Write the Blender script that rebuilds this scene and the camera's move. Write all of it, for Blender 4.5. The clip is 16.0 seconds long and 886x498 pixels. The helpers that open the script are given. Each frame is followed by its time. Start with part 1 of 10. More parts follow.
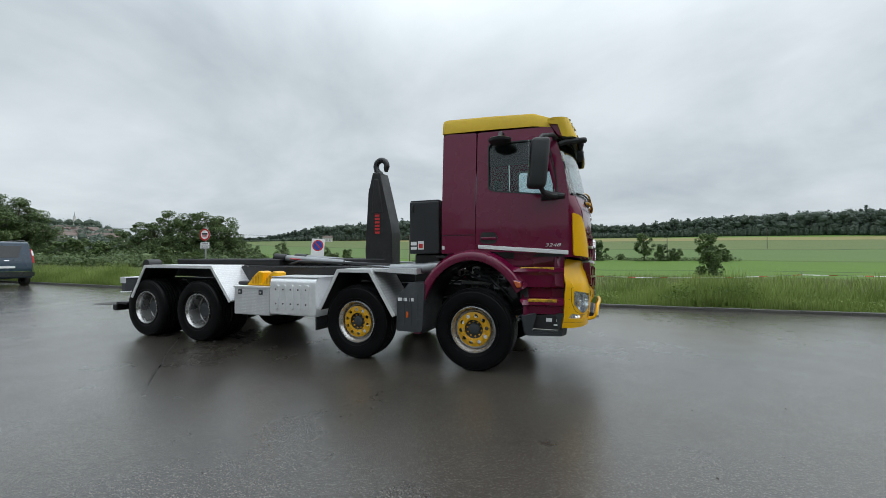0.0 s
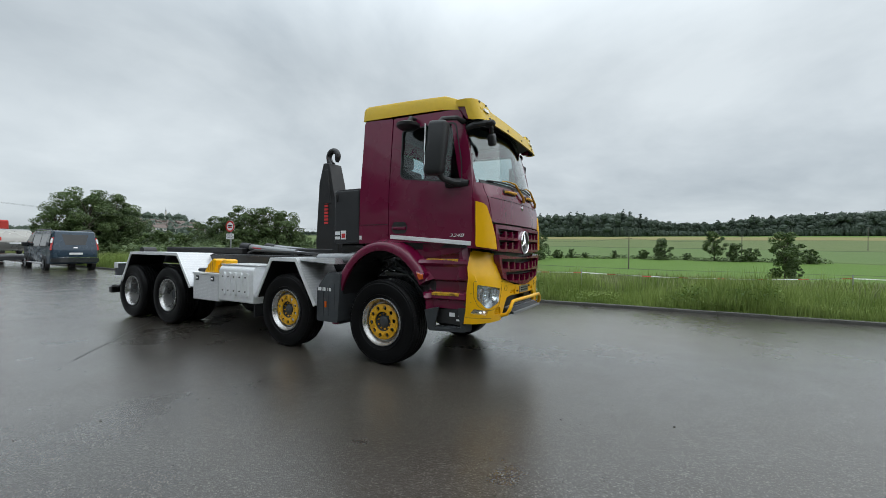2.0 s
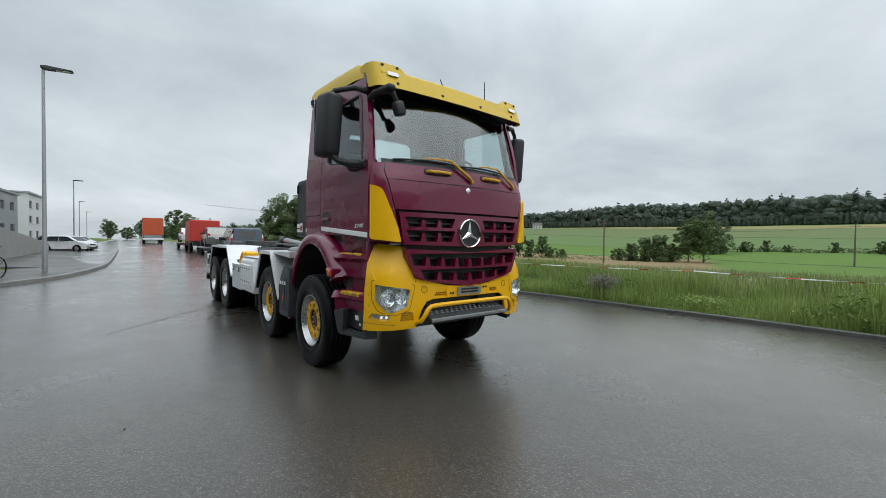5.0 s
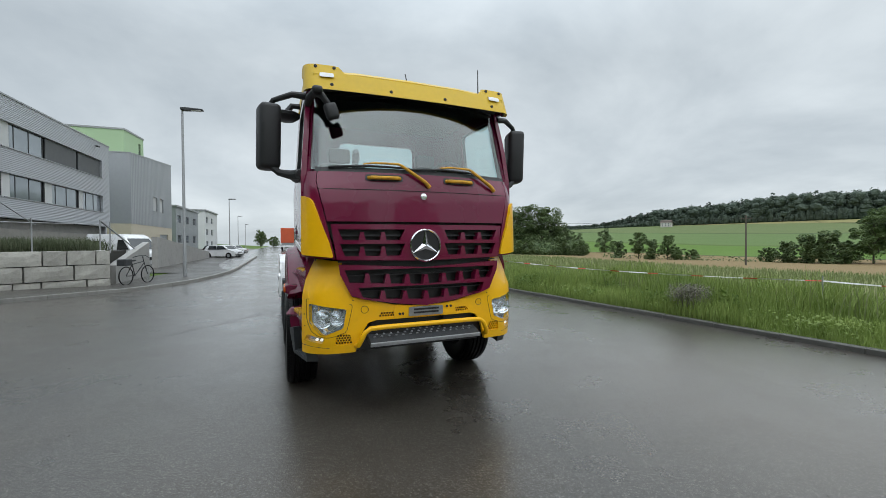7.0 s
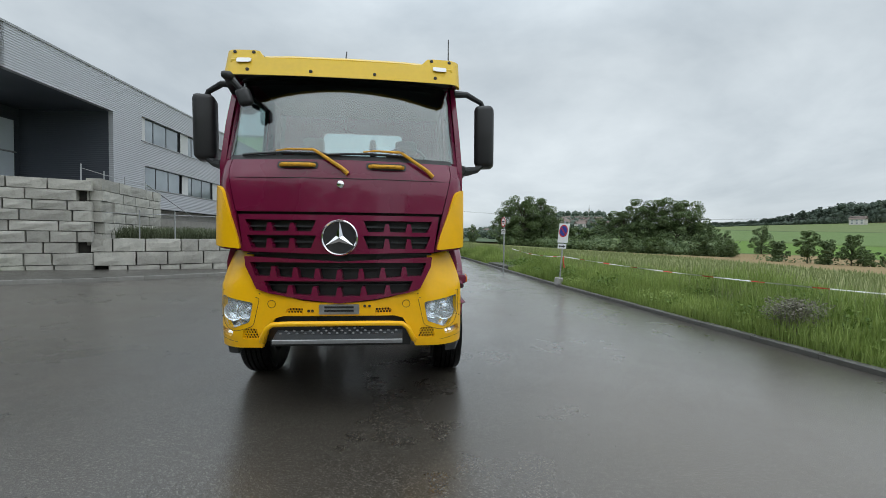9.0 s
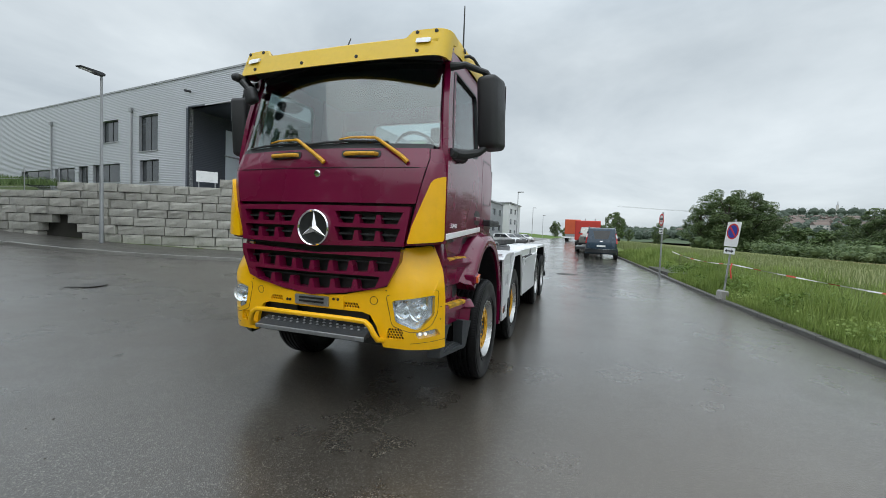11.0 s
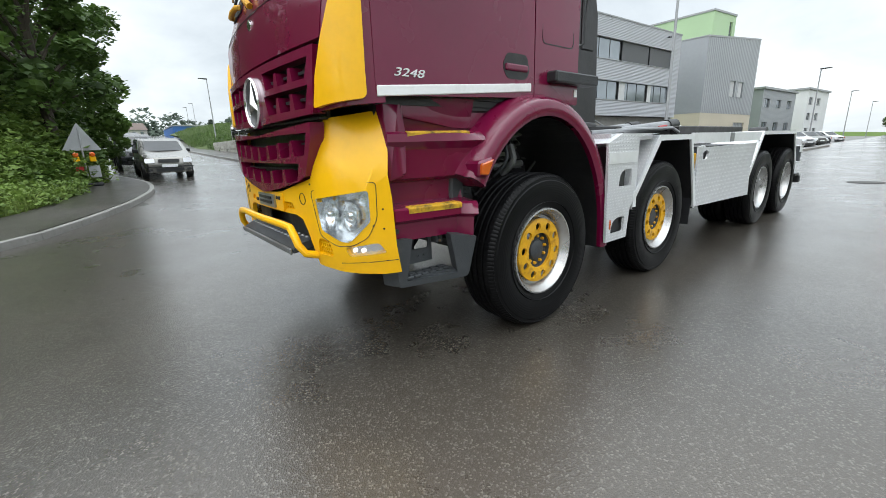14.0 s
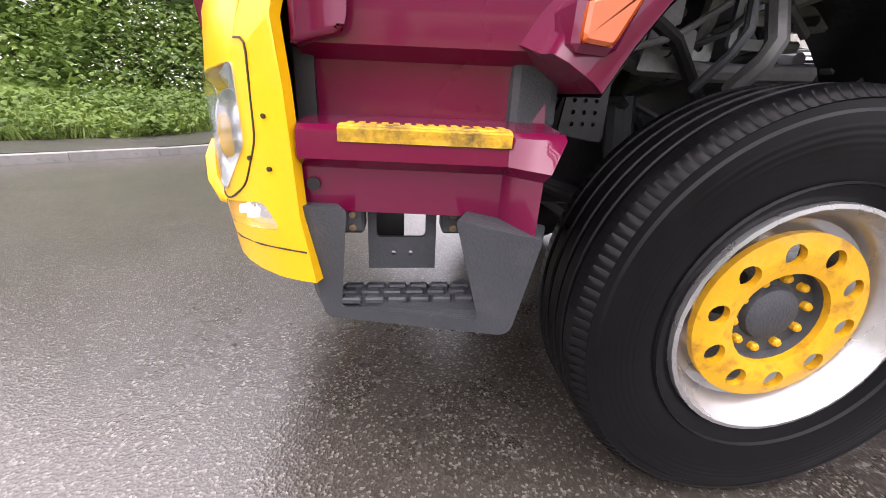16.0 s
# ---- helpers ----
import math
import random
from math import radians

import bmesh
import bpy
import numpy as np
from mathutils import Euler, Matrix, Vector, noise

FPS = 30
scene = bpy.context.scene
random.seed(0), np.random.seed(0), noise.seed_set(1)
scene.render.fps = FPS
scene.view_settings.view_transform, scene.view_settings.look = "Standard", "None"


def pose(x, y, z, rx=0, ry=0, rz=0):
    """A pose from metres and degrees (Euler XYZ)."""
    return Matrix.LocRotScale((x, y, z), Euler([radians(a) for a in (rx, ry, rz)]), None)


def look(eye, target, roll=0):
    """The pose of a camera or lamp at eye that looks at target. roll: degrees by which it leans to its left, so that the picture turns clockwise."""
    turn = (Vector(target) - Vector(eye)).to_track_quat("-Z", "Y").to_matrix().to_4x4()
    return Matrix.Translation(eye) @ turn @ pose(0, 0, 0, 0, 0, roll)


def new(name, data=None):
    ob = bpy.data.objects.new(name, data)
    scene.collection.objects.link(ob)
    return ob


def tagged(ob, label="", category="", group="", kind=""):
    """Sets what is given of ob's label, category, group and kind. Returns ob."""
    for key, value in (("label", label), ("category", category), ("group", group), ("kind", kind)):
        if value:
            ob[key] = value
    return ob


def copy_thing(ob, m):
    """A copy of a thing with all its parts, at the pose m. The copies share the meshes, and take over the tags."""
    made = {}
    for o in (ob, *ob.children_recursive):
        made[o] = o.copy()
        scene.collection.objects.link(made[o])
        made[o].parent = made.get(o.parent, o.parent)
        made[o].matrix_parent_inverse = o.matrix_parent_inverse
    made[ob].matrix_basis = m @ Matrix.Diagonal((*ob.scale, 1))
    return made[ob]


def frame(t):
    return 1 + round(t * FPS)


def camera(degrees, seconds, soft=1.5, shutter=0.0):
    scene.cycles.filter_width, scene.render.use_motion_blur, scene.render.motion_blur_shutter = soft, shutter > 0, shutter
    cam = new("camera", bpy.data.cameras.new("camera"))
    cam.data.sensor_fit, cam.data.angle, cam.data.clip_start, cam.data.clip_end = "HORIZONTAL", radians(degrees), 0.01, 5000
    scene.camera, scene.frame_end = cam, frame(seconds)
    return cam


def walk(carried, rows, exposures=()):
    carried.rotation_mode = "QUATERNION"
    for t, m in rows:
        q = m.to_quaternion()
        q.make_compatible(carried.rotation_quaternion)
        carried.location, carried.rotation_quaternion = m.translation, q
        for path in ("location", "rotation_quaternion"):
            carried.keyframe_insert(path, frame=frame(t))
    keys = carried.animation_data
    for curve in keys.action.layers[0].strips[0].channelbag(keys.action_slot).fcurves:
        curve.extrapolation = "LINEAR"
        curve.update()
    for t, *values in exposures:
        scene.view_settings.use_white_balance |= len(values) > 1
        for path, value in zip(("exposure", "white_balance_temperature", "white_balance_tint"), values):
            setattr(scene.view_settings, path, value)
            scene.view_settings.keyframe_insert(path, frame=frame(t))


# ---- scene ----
cam = camera(95.5, 16.0, 0.75)
EXPOSURES = [(0, 0.08, 6500, 10), (7, 0.12, 6500, 10), (11, 0.2, 6500, 10), (12, 0.25, 6500, 10), (13, 0.4, 6550, 10), (14, 0.74, 6650, 11), (15, 1.20, 6850, 13), (16, 1.78, 7000, 31)]
PATH = [
    (0, (1.553, -6.105, 1.489), (0.815, -4.247, 1.517), -0.2),
    (0.5, (1.977, -5.952, 1.465), (1.167, -4.123, 1.475), -0.5),
    (1, (2.426, -5.742, 1.422), (1.558, -3.94, 1.437), -0.1),
    (1.5, (2.802, -5.514, 1.44), (1.872, -3.743, 1.447), 0.1),
    (2, (3.133, -5.141, 1.43), (2.143, -3.403, 1.436), 0.8),
    (2.5, (3.502, -4.856, 1.464), (2.452, -3.154, 1.448), 1.0),
    (3, (3.786, -4.498, 1.421), (2.648, -2.855, 1.391), 1.3),
    (3.5, (4.088, -4.115, 1.457), (2.836, -2.557, 1.392), 1.2),
    (4, (4.298, -3.799, 1.468), (2.932, -2.34, 1.387), 1.2),
    (4.2, (4.359, -3.604, 1.416), (2.942, -2.195, 1.353), 1.4),
    (6.3, (4.881, -1.87, 1.56), (3.135, -0.896, 1.513), -1.3),
    (6.5, (4.903, -1.714, 1.539), (3.124, -0.802, 1.502), -1.0),
    (7, (4.927, -1.267, 1.561), (3.079, -0.504, 1.533), -0.5),
    (7.5, (4.996, -0.821, 1.549), (3.098, -0.191, 1.514), 0.0),
    (8, (4.94, -0.374, 1.529), (3.007, 0.138, 1.489), 0.4),
    (8.2, (4.937, -0.18, 1.561), (2.991, 0.281, 1.518), 0.4),
    (10.3, (4.496, 1.545, 1.527), (2.531, 1.181, 1.451), 1.8),
    (10.5, (4.415, 1.694, 1.545), (2.468, 1.246, 1.464), 2.0),
    (11, (4.236, 2.094, 1.558), (2.346, 1.448, 1.469), 2.2),
    (11.5, (3.998, 2.382, 1.555), (2.182, 1.552, 1.449), 2.2),
    (12, (3.666, 2.628, 1.563), (1.936, 1.636, 1.413), 2.0),
    (12.5, (3.356, 2.87, 1.506), (1.728, 1.73, 1.279), 1.8),
    (13, (2.961, 2.901, 1.401), (1.447, 1.635, 1.078), 1.2),
    (13.5, (2.567, 2.902, 1.321), (1.192, 1.512, 0.901), 0.2),
    (14, (2.212, 2.824, 1.244), (1.0, 1.311, 0.752), -1.9),
    (14.5, (1.87, 2.69, 1.201), (0.814, 1.086, 0.641), -3.8),
    (15, (1.464, 2.498, 1.128), (0.703, 0.773, 0.461), -4.0),
    (15.5, (1.157, 2.185, 1.082), (0.694, 0.391, 0.329), -2.4),
    (16, (0.911, 1.893, 0.997), (0.697, 0.036, 0.287), 2.5),
]
walk(cam, [(t, look(eye, target, roll)) for t, eye, target, roll in PATH], EXPOSURES)

# ---- light ----
world = bpy.data.worlds.new("overcast_sky")
scene.world = world
world.use_nodes = True
wn, wl = world.node_tree.nodes, world.node_tree.links
wn.clear()


def wnode(kind, **values):
    n = wn.new(kind)
    for key, value in values.items():
        if key in n.inputs:
            n.inputs[key].default_value = value
    return n


SUN_UP, SUN_ROUND = radians(55), radians(75)
sky = wnode("ShaderNodeTexSky")
sky.sky_type, sky.sun_disc, sky.sun_elevation, sky.sun_rotation = "NISHITA", False, SUN_UP, SUN_ROUND
coord = wnode("ShaderNodeTexCoord")
split = wnode("ShaderNodeSeparateXYZ")
wl.new(coord.outputs["Generated"], split.inputs[0])
# cloud layer: directions are flattened onto a plane overhead, so that the clouds shrink towards the horizon
lift = wnode("ShaderNodeMath")
lift.operation = "MAXIMUM"
lift.inputs[1].default_value = 0.0
wl.new(split.outputs["Z"], lift.inputs[0])
lift2 = wnode("ShaderNodeMath")
lift2.operation = "ADD"
lift2.inputs[1].default_value = 0.30
wl.new(lift.outputs[0], lift2.inputs[0])
flat = wnode("ShaderNodeVectorMath")
flat.operation = "DIVIDE"
both = wnode("ShaderNodeCombineXYZ")
for axis in "XYZ":
    wl.new(lift2.outputs[0], both.inputs[axis])
wl.new(coord.outputs["Generated"], flat.inputs[0])
wl.new(both.outputs[0], flat.inputs[1])
big = wnode("ShaderNodeTexNoise", Scale=0.95, Detail=6.0, Roughness=0.55, Distortion=0.4)
small = wnode("ShaderNodeTexNoise", Scale=2.6, Detail=7.0, Roughness=0.6, Distortion=0.3)
wl.new(flat.outputs[0], big.inputs["Vector"])
wl.new(flat.outputs[0], small.inputs["Vector"])
mixn = wnode("ShaderNodeMath")
mixn.operation = "MULTIPLY_ADD"
mixn.inputs[1].default_value = 0.22
wl.new(small.outputs["Fac"], mixn.inputs[0])
wl.new(big.outputs["Fac"], mixn.inputs[2])
ramp = wnode("ShaderNodeValToRGB")
ramp.color_ramp.elements[0].position, ramp.color_ramp.elements[0].color = 0.37, (0.40, 0.458, 0.503, 1)
ramp.color_ramp.elements[1].position, ramp.color_ramp.elements[1].color = 0.81, (0.71, 0.775, 0.81, 1)
wl.new(mixn.outputs[0], ramp.inputs[0])
blend = wnode("ShaderNodeMixRGB", Fac=0.94)
dim = wnode("ShaderNodeMixRGB", Fac=1.0)
dim.blend_type = "MULTIPLY"
dim.inputs["Color2"].default_value = (0.1, 0.1, 0.1, 1)
wl.new(sky.outputs[0], dim.inputs["Color1"])
wl.new(dim.outputs[0], blend.inputs["Color1"])
wl.new(ramp.outputs[0], blend.inputs["Color2"])
# an overcast sky is brightest overhead
high = wnode("ShaderNodeMapRange")
for key, value in zip(("From Min", "From Max", "To Min", "To Max"), (0.35, 0.95, 0.0, 1.0)):
    high.inputs[key].default_value = value
high.interpolation_type = "SMOOTHSTEP"
wl.new(split.outputs["Z"], high.inputs["Value"])
gain = wnode("ShaderNodeMath")
gain.operation = "MULTIPLY_ADD"
gain.inputs[1].default_value, gain.inputs[2].default_value = 1.75, 1.0
wl.new(high.outputs[0], gain.inputs[0])
back = wnode("ShaderNodeBackground", Strength=1.0)
wl.new(gain.outputs[0], back.inputs["Strength"])
wout = wnode("ShaderNodeOutputWorld")
wl.new(blend.outputs[0], back.inputs["Color"])
wl.new(back.outputs[0], wout.inputs["Surface"])

sun = new("sun", bpy.data.lights.new("sun", "SUN"))
sun.data.energy, sun.data.angle, sun.data.color = 0.7, radians(90), (1.0, 0.99, 0.97)
sun.rotation_euler = (radians(90) - SUN_UP, 0, radians(180) - SUN_ROUND)


# ---- materials ----
def mat(name, col, rough=0.5, metal=0.0, var=0.12, scale=3.0, fine=40.0, bump=0.0, coat=0.0, rvar=0.1,
        per_object=0.0, island=0.0, spec=0.5, dirt=None, dirt_amount=0.35, dirt_from=0.52, transmission=0.0):
    """A painted, grained or dirty surface: colour varies at two scales, and so does the gloss."""
    m = bpy.data.materials.new(name)
    m.use_nodes = True
    n, l = m.node_tree.nodes, m.node_tree.links
    p = n["Principled BSDF"]
    tc = n.new("ShaderNodeTexCoord")
    a, b = n.new("ShaderNodeTexNoise"), n.new("ShaderNodeTexNoise")
    a.inputs["Scale"].default_value, b.inputs["Scale"].default_value = scale, fine
    a.inputs["Detail"].default_value, b.inputs["Detail"].default_value = 5, 3
    for t in (a, b):
        l.new(tc.outputs["Object"], t.inputs["Vector"])
    total = n.new("ShaderNodeMath")
    total.operation = "MULTIPLY_ADD"
    total.inputs[1].default_value = 0.5
    l.new(b.outputs["Fac"], total.inputs[0])
    l.new(a.outputs["Fac"], total.inputs[2])
    last = total.outputs[0]
    for amount, kind, out in ((per_object, "ShaderNodeObjectInfo", "Random"), (island, "ShaderNodeNewGeometry", "Random Per Island")):
        if amount:
            info, add = n.new(kind), n.new("ShaderNodeMath")
            add.operation = "MULTIPLY_ADD"
            add.inputs[1].default_value = amount
            l.new(info.outputs[out], add.inputs[0])
            l.new(last, add.inputs[2])
            last = add.outputs[0]
    r = n.new("ShaderNodeMapRange")
    r.inputs["From Min"].default_value = 0.45
    r.inputs["From Max"].default_value = 1.05 + per_object + island
    l.new(last, r.inputs["Value"])
    mix = n.new("ShaderNodeMixRGB")
    mix.inputs["Color1"].default_value = (*[c * (1 - var) for c in col], 1)
    mix.inputs["Color2"].default_value = (*[min(1, c * (1 + var)) for c in col], 1)
    l.new(r.outputs[0], mix.inputs["Fac"])
    colour = mix.outputs[0]
    if dirt:
        d, rr, mx = n.new("ShaderNodeTexNoise"), n.new("ShaderNodeMapRange"), n.new("ShaderNodeMixRGB")
        d.inputs["Scale"].default_value, d.inputs["Detail"].default_value, d.inputs["Roughness"].default_value = scale * 2.3, 8, 0.65
        l.new(tc.outputs["Object"], d.inputs["Vector"])
        rr.inputs["From Min"].default_value, rr.inputs["From Max"].default_value = dirt_from, dirt_from + 0.23
        rr.inputs["To Max"].default_value = dirt_amount
        l.new(d.outputs["Fac"], rr.inputs["Value"])
        l.new(rr.outputs[0], mx.inputs["Fac"])
        l.new(colour, mx.inputs["Color1"])
        mx.inputs["Color2"].default_value = (*dirt, 1)
        colour = mx.outputs[0]
    l.new(colour, p.inputs["Base Color"])
    rm = n.new("ShaderNodeMapRange")
    rm.inputs["From Min"].default_value, rm.inputs["From Max"].default_value = 0.3, 0.7
    rm.inputs["To Min"].default_value, rm.inputs["To Max"].default_value = max(0.02, rough - rvar), min(1, rough + rvar)
    l.new(a.outputs["Fac"], rm.inputs["Value"])
    l.new(rm.outputs[0], p.inputs["Roughness"])
    p.inputs["Metallic"].default_value = metal
    p.inputs["Specular IOR Level"].default_value = spec
    p.inputs["Coat Weight"].default_value = coat
    p.inputs["Coat Roughness"].default_value = 0.035
    p.inputs["Transmission Weight"].default_value = transmission
    if bump:
        bu = n.new("ShaderNodeBump")
        bu.inputs["Strength"].default_value, bu.inputs["Distance"].default_value = bump, 0.01
        l.new(b.outputs["Fac"], bu.inputs["Height"])
        l.new(bu.outputs[0], p.inputs["Normal"])
    return m


def glass(name, tint, rough=0.02, strength=0.75, ior=1.6):
    """A thin pane: mostly clear and tinted, with the mirror image of the surroundings."""
    m = bpy.data.materials.new(name)
    m.use_nodes = True
    n, l = m.node_tree.nodes, m.node_tree.links
    n.clear()
    out, mix = n.new("ShaderNodeOutputMaterial"), n.new("ShaderNodeMixShader")
    tr, gl, fr = n.new("ShaderNodeBsdfTransparent"), n.new("ShaderNodeBsdfGlossy"), n.new("ShaderNodeLayerWeight")
    tr.inputs["Color"].default_value = (*tint, 1)
    gl.inputs["Roughness"].default_value = rough
    gl.inputs["Color"].default_value = (strength, strength, strength, 1)
    # Schlick's curve from the angle alone, so that both faces of a thin pane mirror alike
    fr.inputs["Blend"].default_value = 0.5
    f0 = 0.5 * ((ior - 1) / (ior + 1)) ** 2
    steep, curve = n.new("ShaderNodeMath"), n.new("ShaderNodeMath")
    steep.operation, curve.operation = "POWER", "MULTIPLY_ADD"
    steep.inputs[1].default_value = 5.0
    curve.inputs[1].default_value, curve.inputs[2].default_value = 1 - f0, f0
    l.new(fr.outputs["Facing"], steep.inputs[0])
    l.new(steep.outputs[0], curve.inputs[0])
    l.new(curve.outputs[0], mix.inputs[0])
    l.new(tr.outputs[0], mix.inputs[1])
    l.new(gl.outputs[0], mix.inputs[2])
    l.new(mix.outputs[0], out.inputs[0])
    return m


PURPLE = mat("burgundy_paint", (0.146, 0.0032, 0.034), 0.28, var=0.08, scale=1.5, fine=25, coat=0.6, spec=0.3, rvar=0.05, dirt=(0.14, 0.05, 0.06), dirt_amount=0.12)
YELLOW = mat("yellow_paint", (0.88, 0.47, 0.003), 0.34, var=0.06, scale=1.5, fine=25, coat=0.25, spec=0.35, rvar=0.06, dirt=(0.45, 0.24, 0.03), dirt_amount=0.2)
ROOF_YELLOW = mat("faded_yellow_paint", (0.66, 0.435, 0.022), 0.45, var=0.08, scale=1.2, fine=25, coat=0.1, spec=0.3, rvar=0.06, dirt=(0.40, 0.27, 0.05), dirt_amount=0.25)
WORN_YELLOW = mat("worn_yellow_paint", (0.66, 0.33, 0.015), 0.55, var=0.2, scale=9, fine=60, bump=0.3, dirt=(0.05, 0.04, 0.03), dirt_amount=0.9)
PAD_YELLOW = mat("scuffed_step_paint", (0.64, 0.36, 0.015), 0.6, var=0.25, scale=7, fine=70, bump=0.4, dirt=(0.02, 0.02, 0.018), dirt_amount=1.0, dirt_from=0.47)
RUSTY_YELLOW = mat("rusty_yellow_paint", (0.70, 0.36, 0.010), 0.42, var=0.12, scale=7, fine=60, bump=0.15, dirt=(0.22, 0.075, 0.02), dirt_amount=0.95)
BLACK = mat("black_plastic", (0.018, 0.019, 0.021), 0.5, var=0.3, scale=6, fine=200, bump=0.25)
GREY_PLASTIC = mat("grey_plastic", (0.043, 0.048, 0.053), 0.55, var=0.2, scale=5, fine=160, bump=0.3, dirt=(0.11, 0.11, 0.11), dirt_amount=0.3)
CHASSIS = mat("chassis_black", (0.014, 0.014, 0.015), 0.42, var=0.3, scale=5, fine=50, bump=0.15, dirt=(0.05, 0.045, 0.04), dirt_amount=0.4)
DARK_IN = mat("cab_interior", (0.02, 0.021, 0.024), 0.75, var=0.2)
SEAT = mat("seat_cloth", (0.05, 0.053, 0.06), 0.9, var=0.2, fine=200)
ALU = mat("aluminium_plate", (0.82, 0.83, 0.84), 0.38, metal=0.35, var=0.08, scale=2.5, fine=30, rvar=0.1, dirt=(0.55, 0.54, 0.52), dirt_amount=0.3)
# darker grey for the disc deep inside the rear rims
DARK_RIM = mat("dark_grey_rim", (0.10, 0.098, 0.094), 0.55, metal=0.4, var=0.2, scale=8, fine=60)
STEEL = mat("polished_rim", (0.47, 0.47, 0.465), 0.28, metal=0.75, var=0.1, scale=6, fine=50, dirt=(0.36, 0.33, 0.30), dirt_amount=0.4)
CHROME = mat("chrome", (0.8, 0.8, 0.82), 0.1, metal=1.0, var=0.04, rvar=0.03)
DULL_STEEL = mat("dull_steel", (0.32, 0.33, 0.34), 0.4, metal=0.7, var=0.2, scale=8, bump=0.1, dirt=(0.16, 0.11, 0.08))
RUBBER = mat("tyre_rubber", (0.004, 0.004, 0.0045), 0.37, var=0.3, scale=5, fine=90, bump=0.12, spec=0.13, dirt=(0.010, 0.0095, 0.009), dirt_amount=0.35)
WHITE = mat("white_decal", (0.82, 0.83, 0.83), 0.35, var=0.05, dirt=(0.5, 0.5, 0.5))
RED = mat("red_decal", (0.55, 0.03, 0.03), 0.4, var=0.06)
BLUE = mat("blue_decal", (0.02, 0.05, 0.32), 0.4, var=0.06)
ORANGE_LENS = mat("orange_lens", (0.60, 0.105, 0.012), 0.15, coat=0.8, var=0.08)
RED_LENS = mat("red_lens", (0.5, 0.01, 0.01), 0.15, coat=0.8)
MIRROR = mat("mirror", (0.85, 0.86, 0.87), 0.03, metal=1.0, var=0.02, rvar=0.01)
LENS = glass("clear_lens", (0.93, 0.95, 0.96), 0.03, 0.9)
SCREEN = glass("windscreen_glass", (0.80, 0.87, 0.86), 0.02, 0.95, 2.7)
PANE = glass("side_glass", (0.78, 0.85, 0.86), 0.02, 0.95, 1.85)


# ---- mesh helpers ----
def thing(name, label, category, group="", at=(0, 0, 0), turn=0.0, kind=""):
    ob = new(name)
    ob.empty_display_size = 0.2
    ob.matrix_basis = Matrix.Translation(at) @ Matrix.Rotation(turn, 4, "Z")
    return tagged(ob, label, category, group, kind)


def part(name, bm, material, parent=None, label="", smooth=False, sharp=0.6):
    """Links a bmesh as one mesh object, under a thing or a part; its coordinates are those of the top-level thing."""
    me = bpy.data.meshes.new(name)
    bmesh.ops.recalc_face_normals(bm, faces=bm.faces)
    if smooth:
        for f in bm.faces:
            f.smooth = True
        for e in bm.edges:
            if len(e.link_faces) == 2 and e.calc_face_angle(0) > sharp:
                e.smooth = False
    bm.to_mesh(me)
    bm.free()
    mats = material if isinstance(material, (list, tuple)) else [material]
    for m in mats:
        me.materials.append(m)
    ob = new(name, me)
    if parent is not None:
        ob.parent = parent
    return tagged(ob, label)


def solid(name, bm, material, label, category, kind="", group="", smooth=False):
    return tagged(part(name, bm, material, None, "", smooth), label, category, group, kind)


def box(bm, x0, x1, y0, y1, z0, z1, bevel=0.0, seg=1):
    vs = [bm.verts.new(c) for c in ((x0, y0, z0), (x1, y0, z0), (x1, y1, z0), (x0, y1, z0), (x0, y0, z1), (x1, y0, z1), (x1, y1, z1), (x0, y1, z1))]
    fs = [bm.faces.new([vs[i] for i in q]) for q in ((3, 2, 1, 0), (4, 5, 6, 7), (0, 1, 5, 4), (1, 2, 6, 5), (2, 3, 7, 6), (3, 0, 4, 7))]
    if bevel:
        es = list({e for f in fs for e in f.edges})
        bmesh.ops.bevel(bm, geom=es, offset=bevel, segments=seg, profile=0.5, affect="EDGES")
    return bm


def prism(bm, pts, axis, a, b, bevel=0.0, seg=1):
    """A polygon extruded along an axis. pts are (x, z) for axis y, (y, z) for x and (x, y) for z."""
    def place(p, d):
        return {"y": (p[0], d, p[1]), "x": (d, p[0], p[1]), "z": (p[0], p[1], d)}[axis]
    lo, hi = [bm.verts.new(place(p, a)) for p in pts], [bm.verts.new(place(p, b)) for p in pts]
    n = len(pts)
    fs = [bm.faces.new(lo), bm.faces.new(hi)] + [bm.faces.new((lo[i], lo[(i + 1) % n], hi[(i + 1) % n], hi[i])) for i in range(n)]
    if bevel:
        es = list({e for f in fs for e in f.edges})
        bmesh.ops.bevel(bm, geom=es, offset=bevel, segments=seg, profile=0.5, affect="EDGES")
    return bm


def tube(bm, path, r, seg=10, cap=True):
    """A round bar along a path of points; r may be one radius or one for each point."""
    path = [Vector(p) for p in path]
    rs = r if isinstance(r, (list, tuple)) else [r] * len(path)
    rings, ref = [], None
    for i, p in enumerate(path):
        d = (path[min(i + 1, len(path) - 1)] - path[max(i - 1, 0)]).normalized()
        if ref is None:
            ref = d.orthogonal().normalized()
        ref = (ref - d * ref.dot(d)).normalized()
        side = d.cross(ref)
        rings.append([bm.verts.new(p + rs[i] * (math.cos(2 * math.pi * k / seg) * ref + math.sin(2 * math.pi * k / seg) * side)) for k in range(seg)])
    for a, b in zip(rings, rings[1:]):
        for k in range(seg):
            bm.faces.new((a[k], a[(k + 1) % seg], b[(k + 1) % seg], b[k]))
    if cap:
        bm.faces.new(rings[0])
        bm.faces.new(rings[-1][::-1])
    return bm


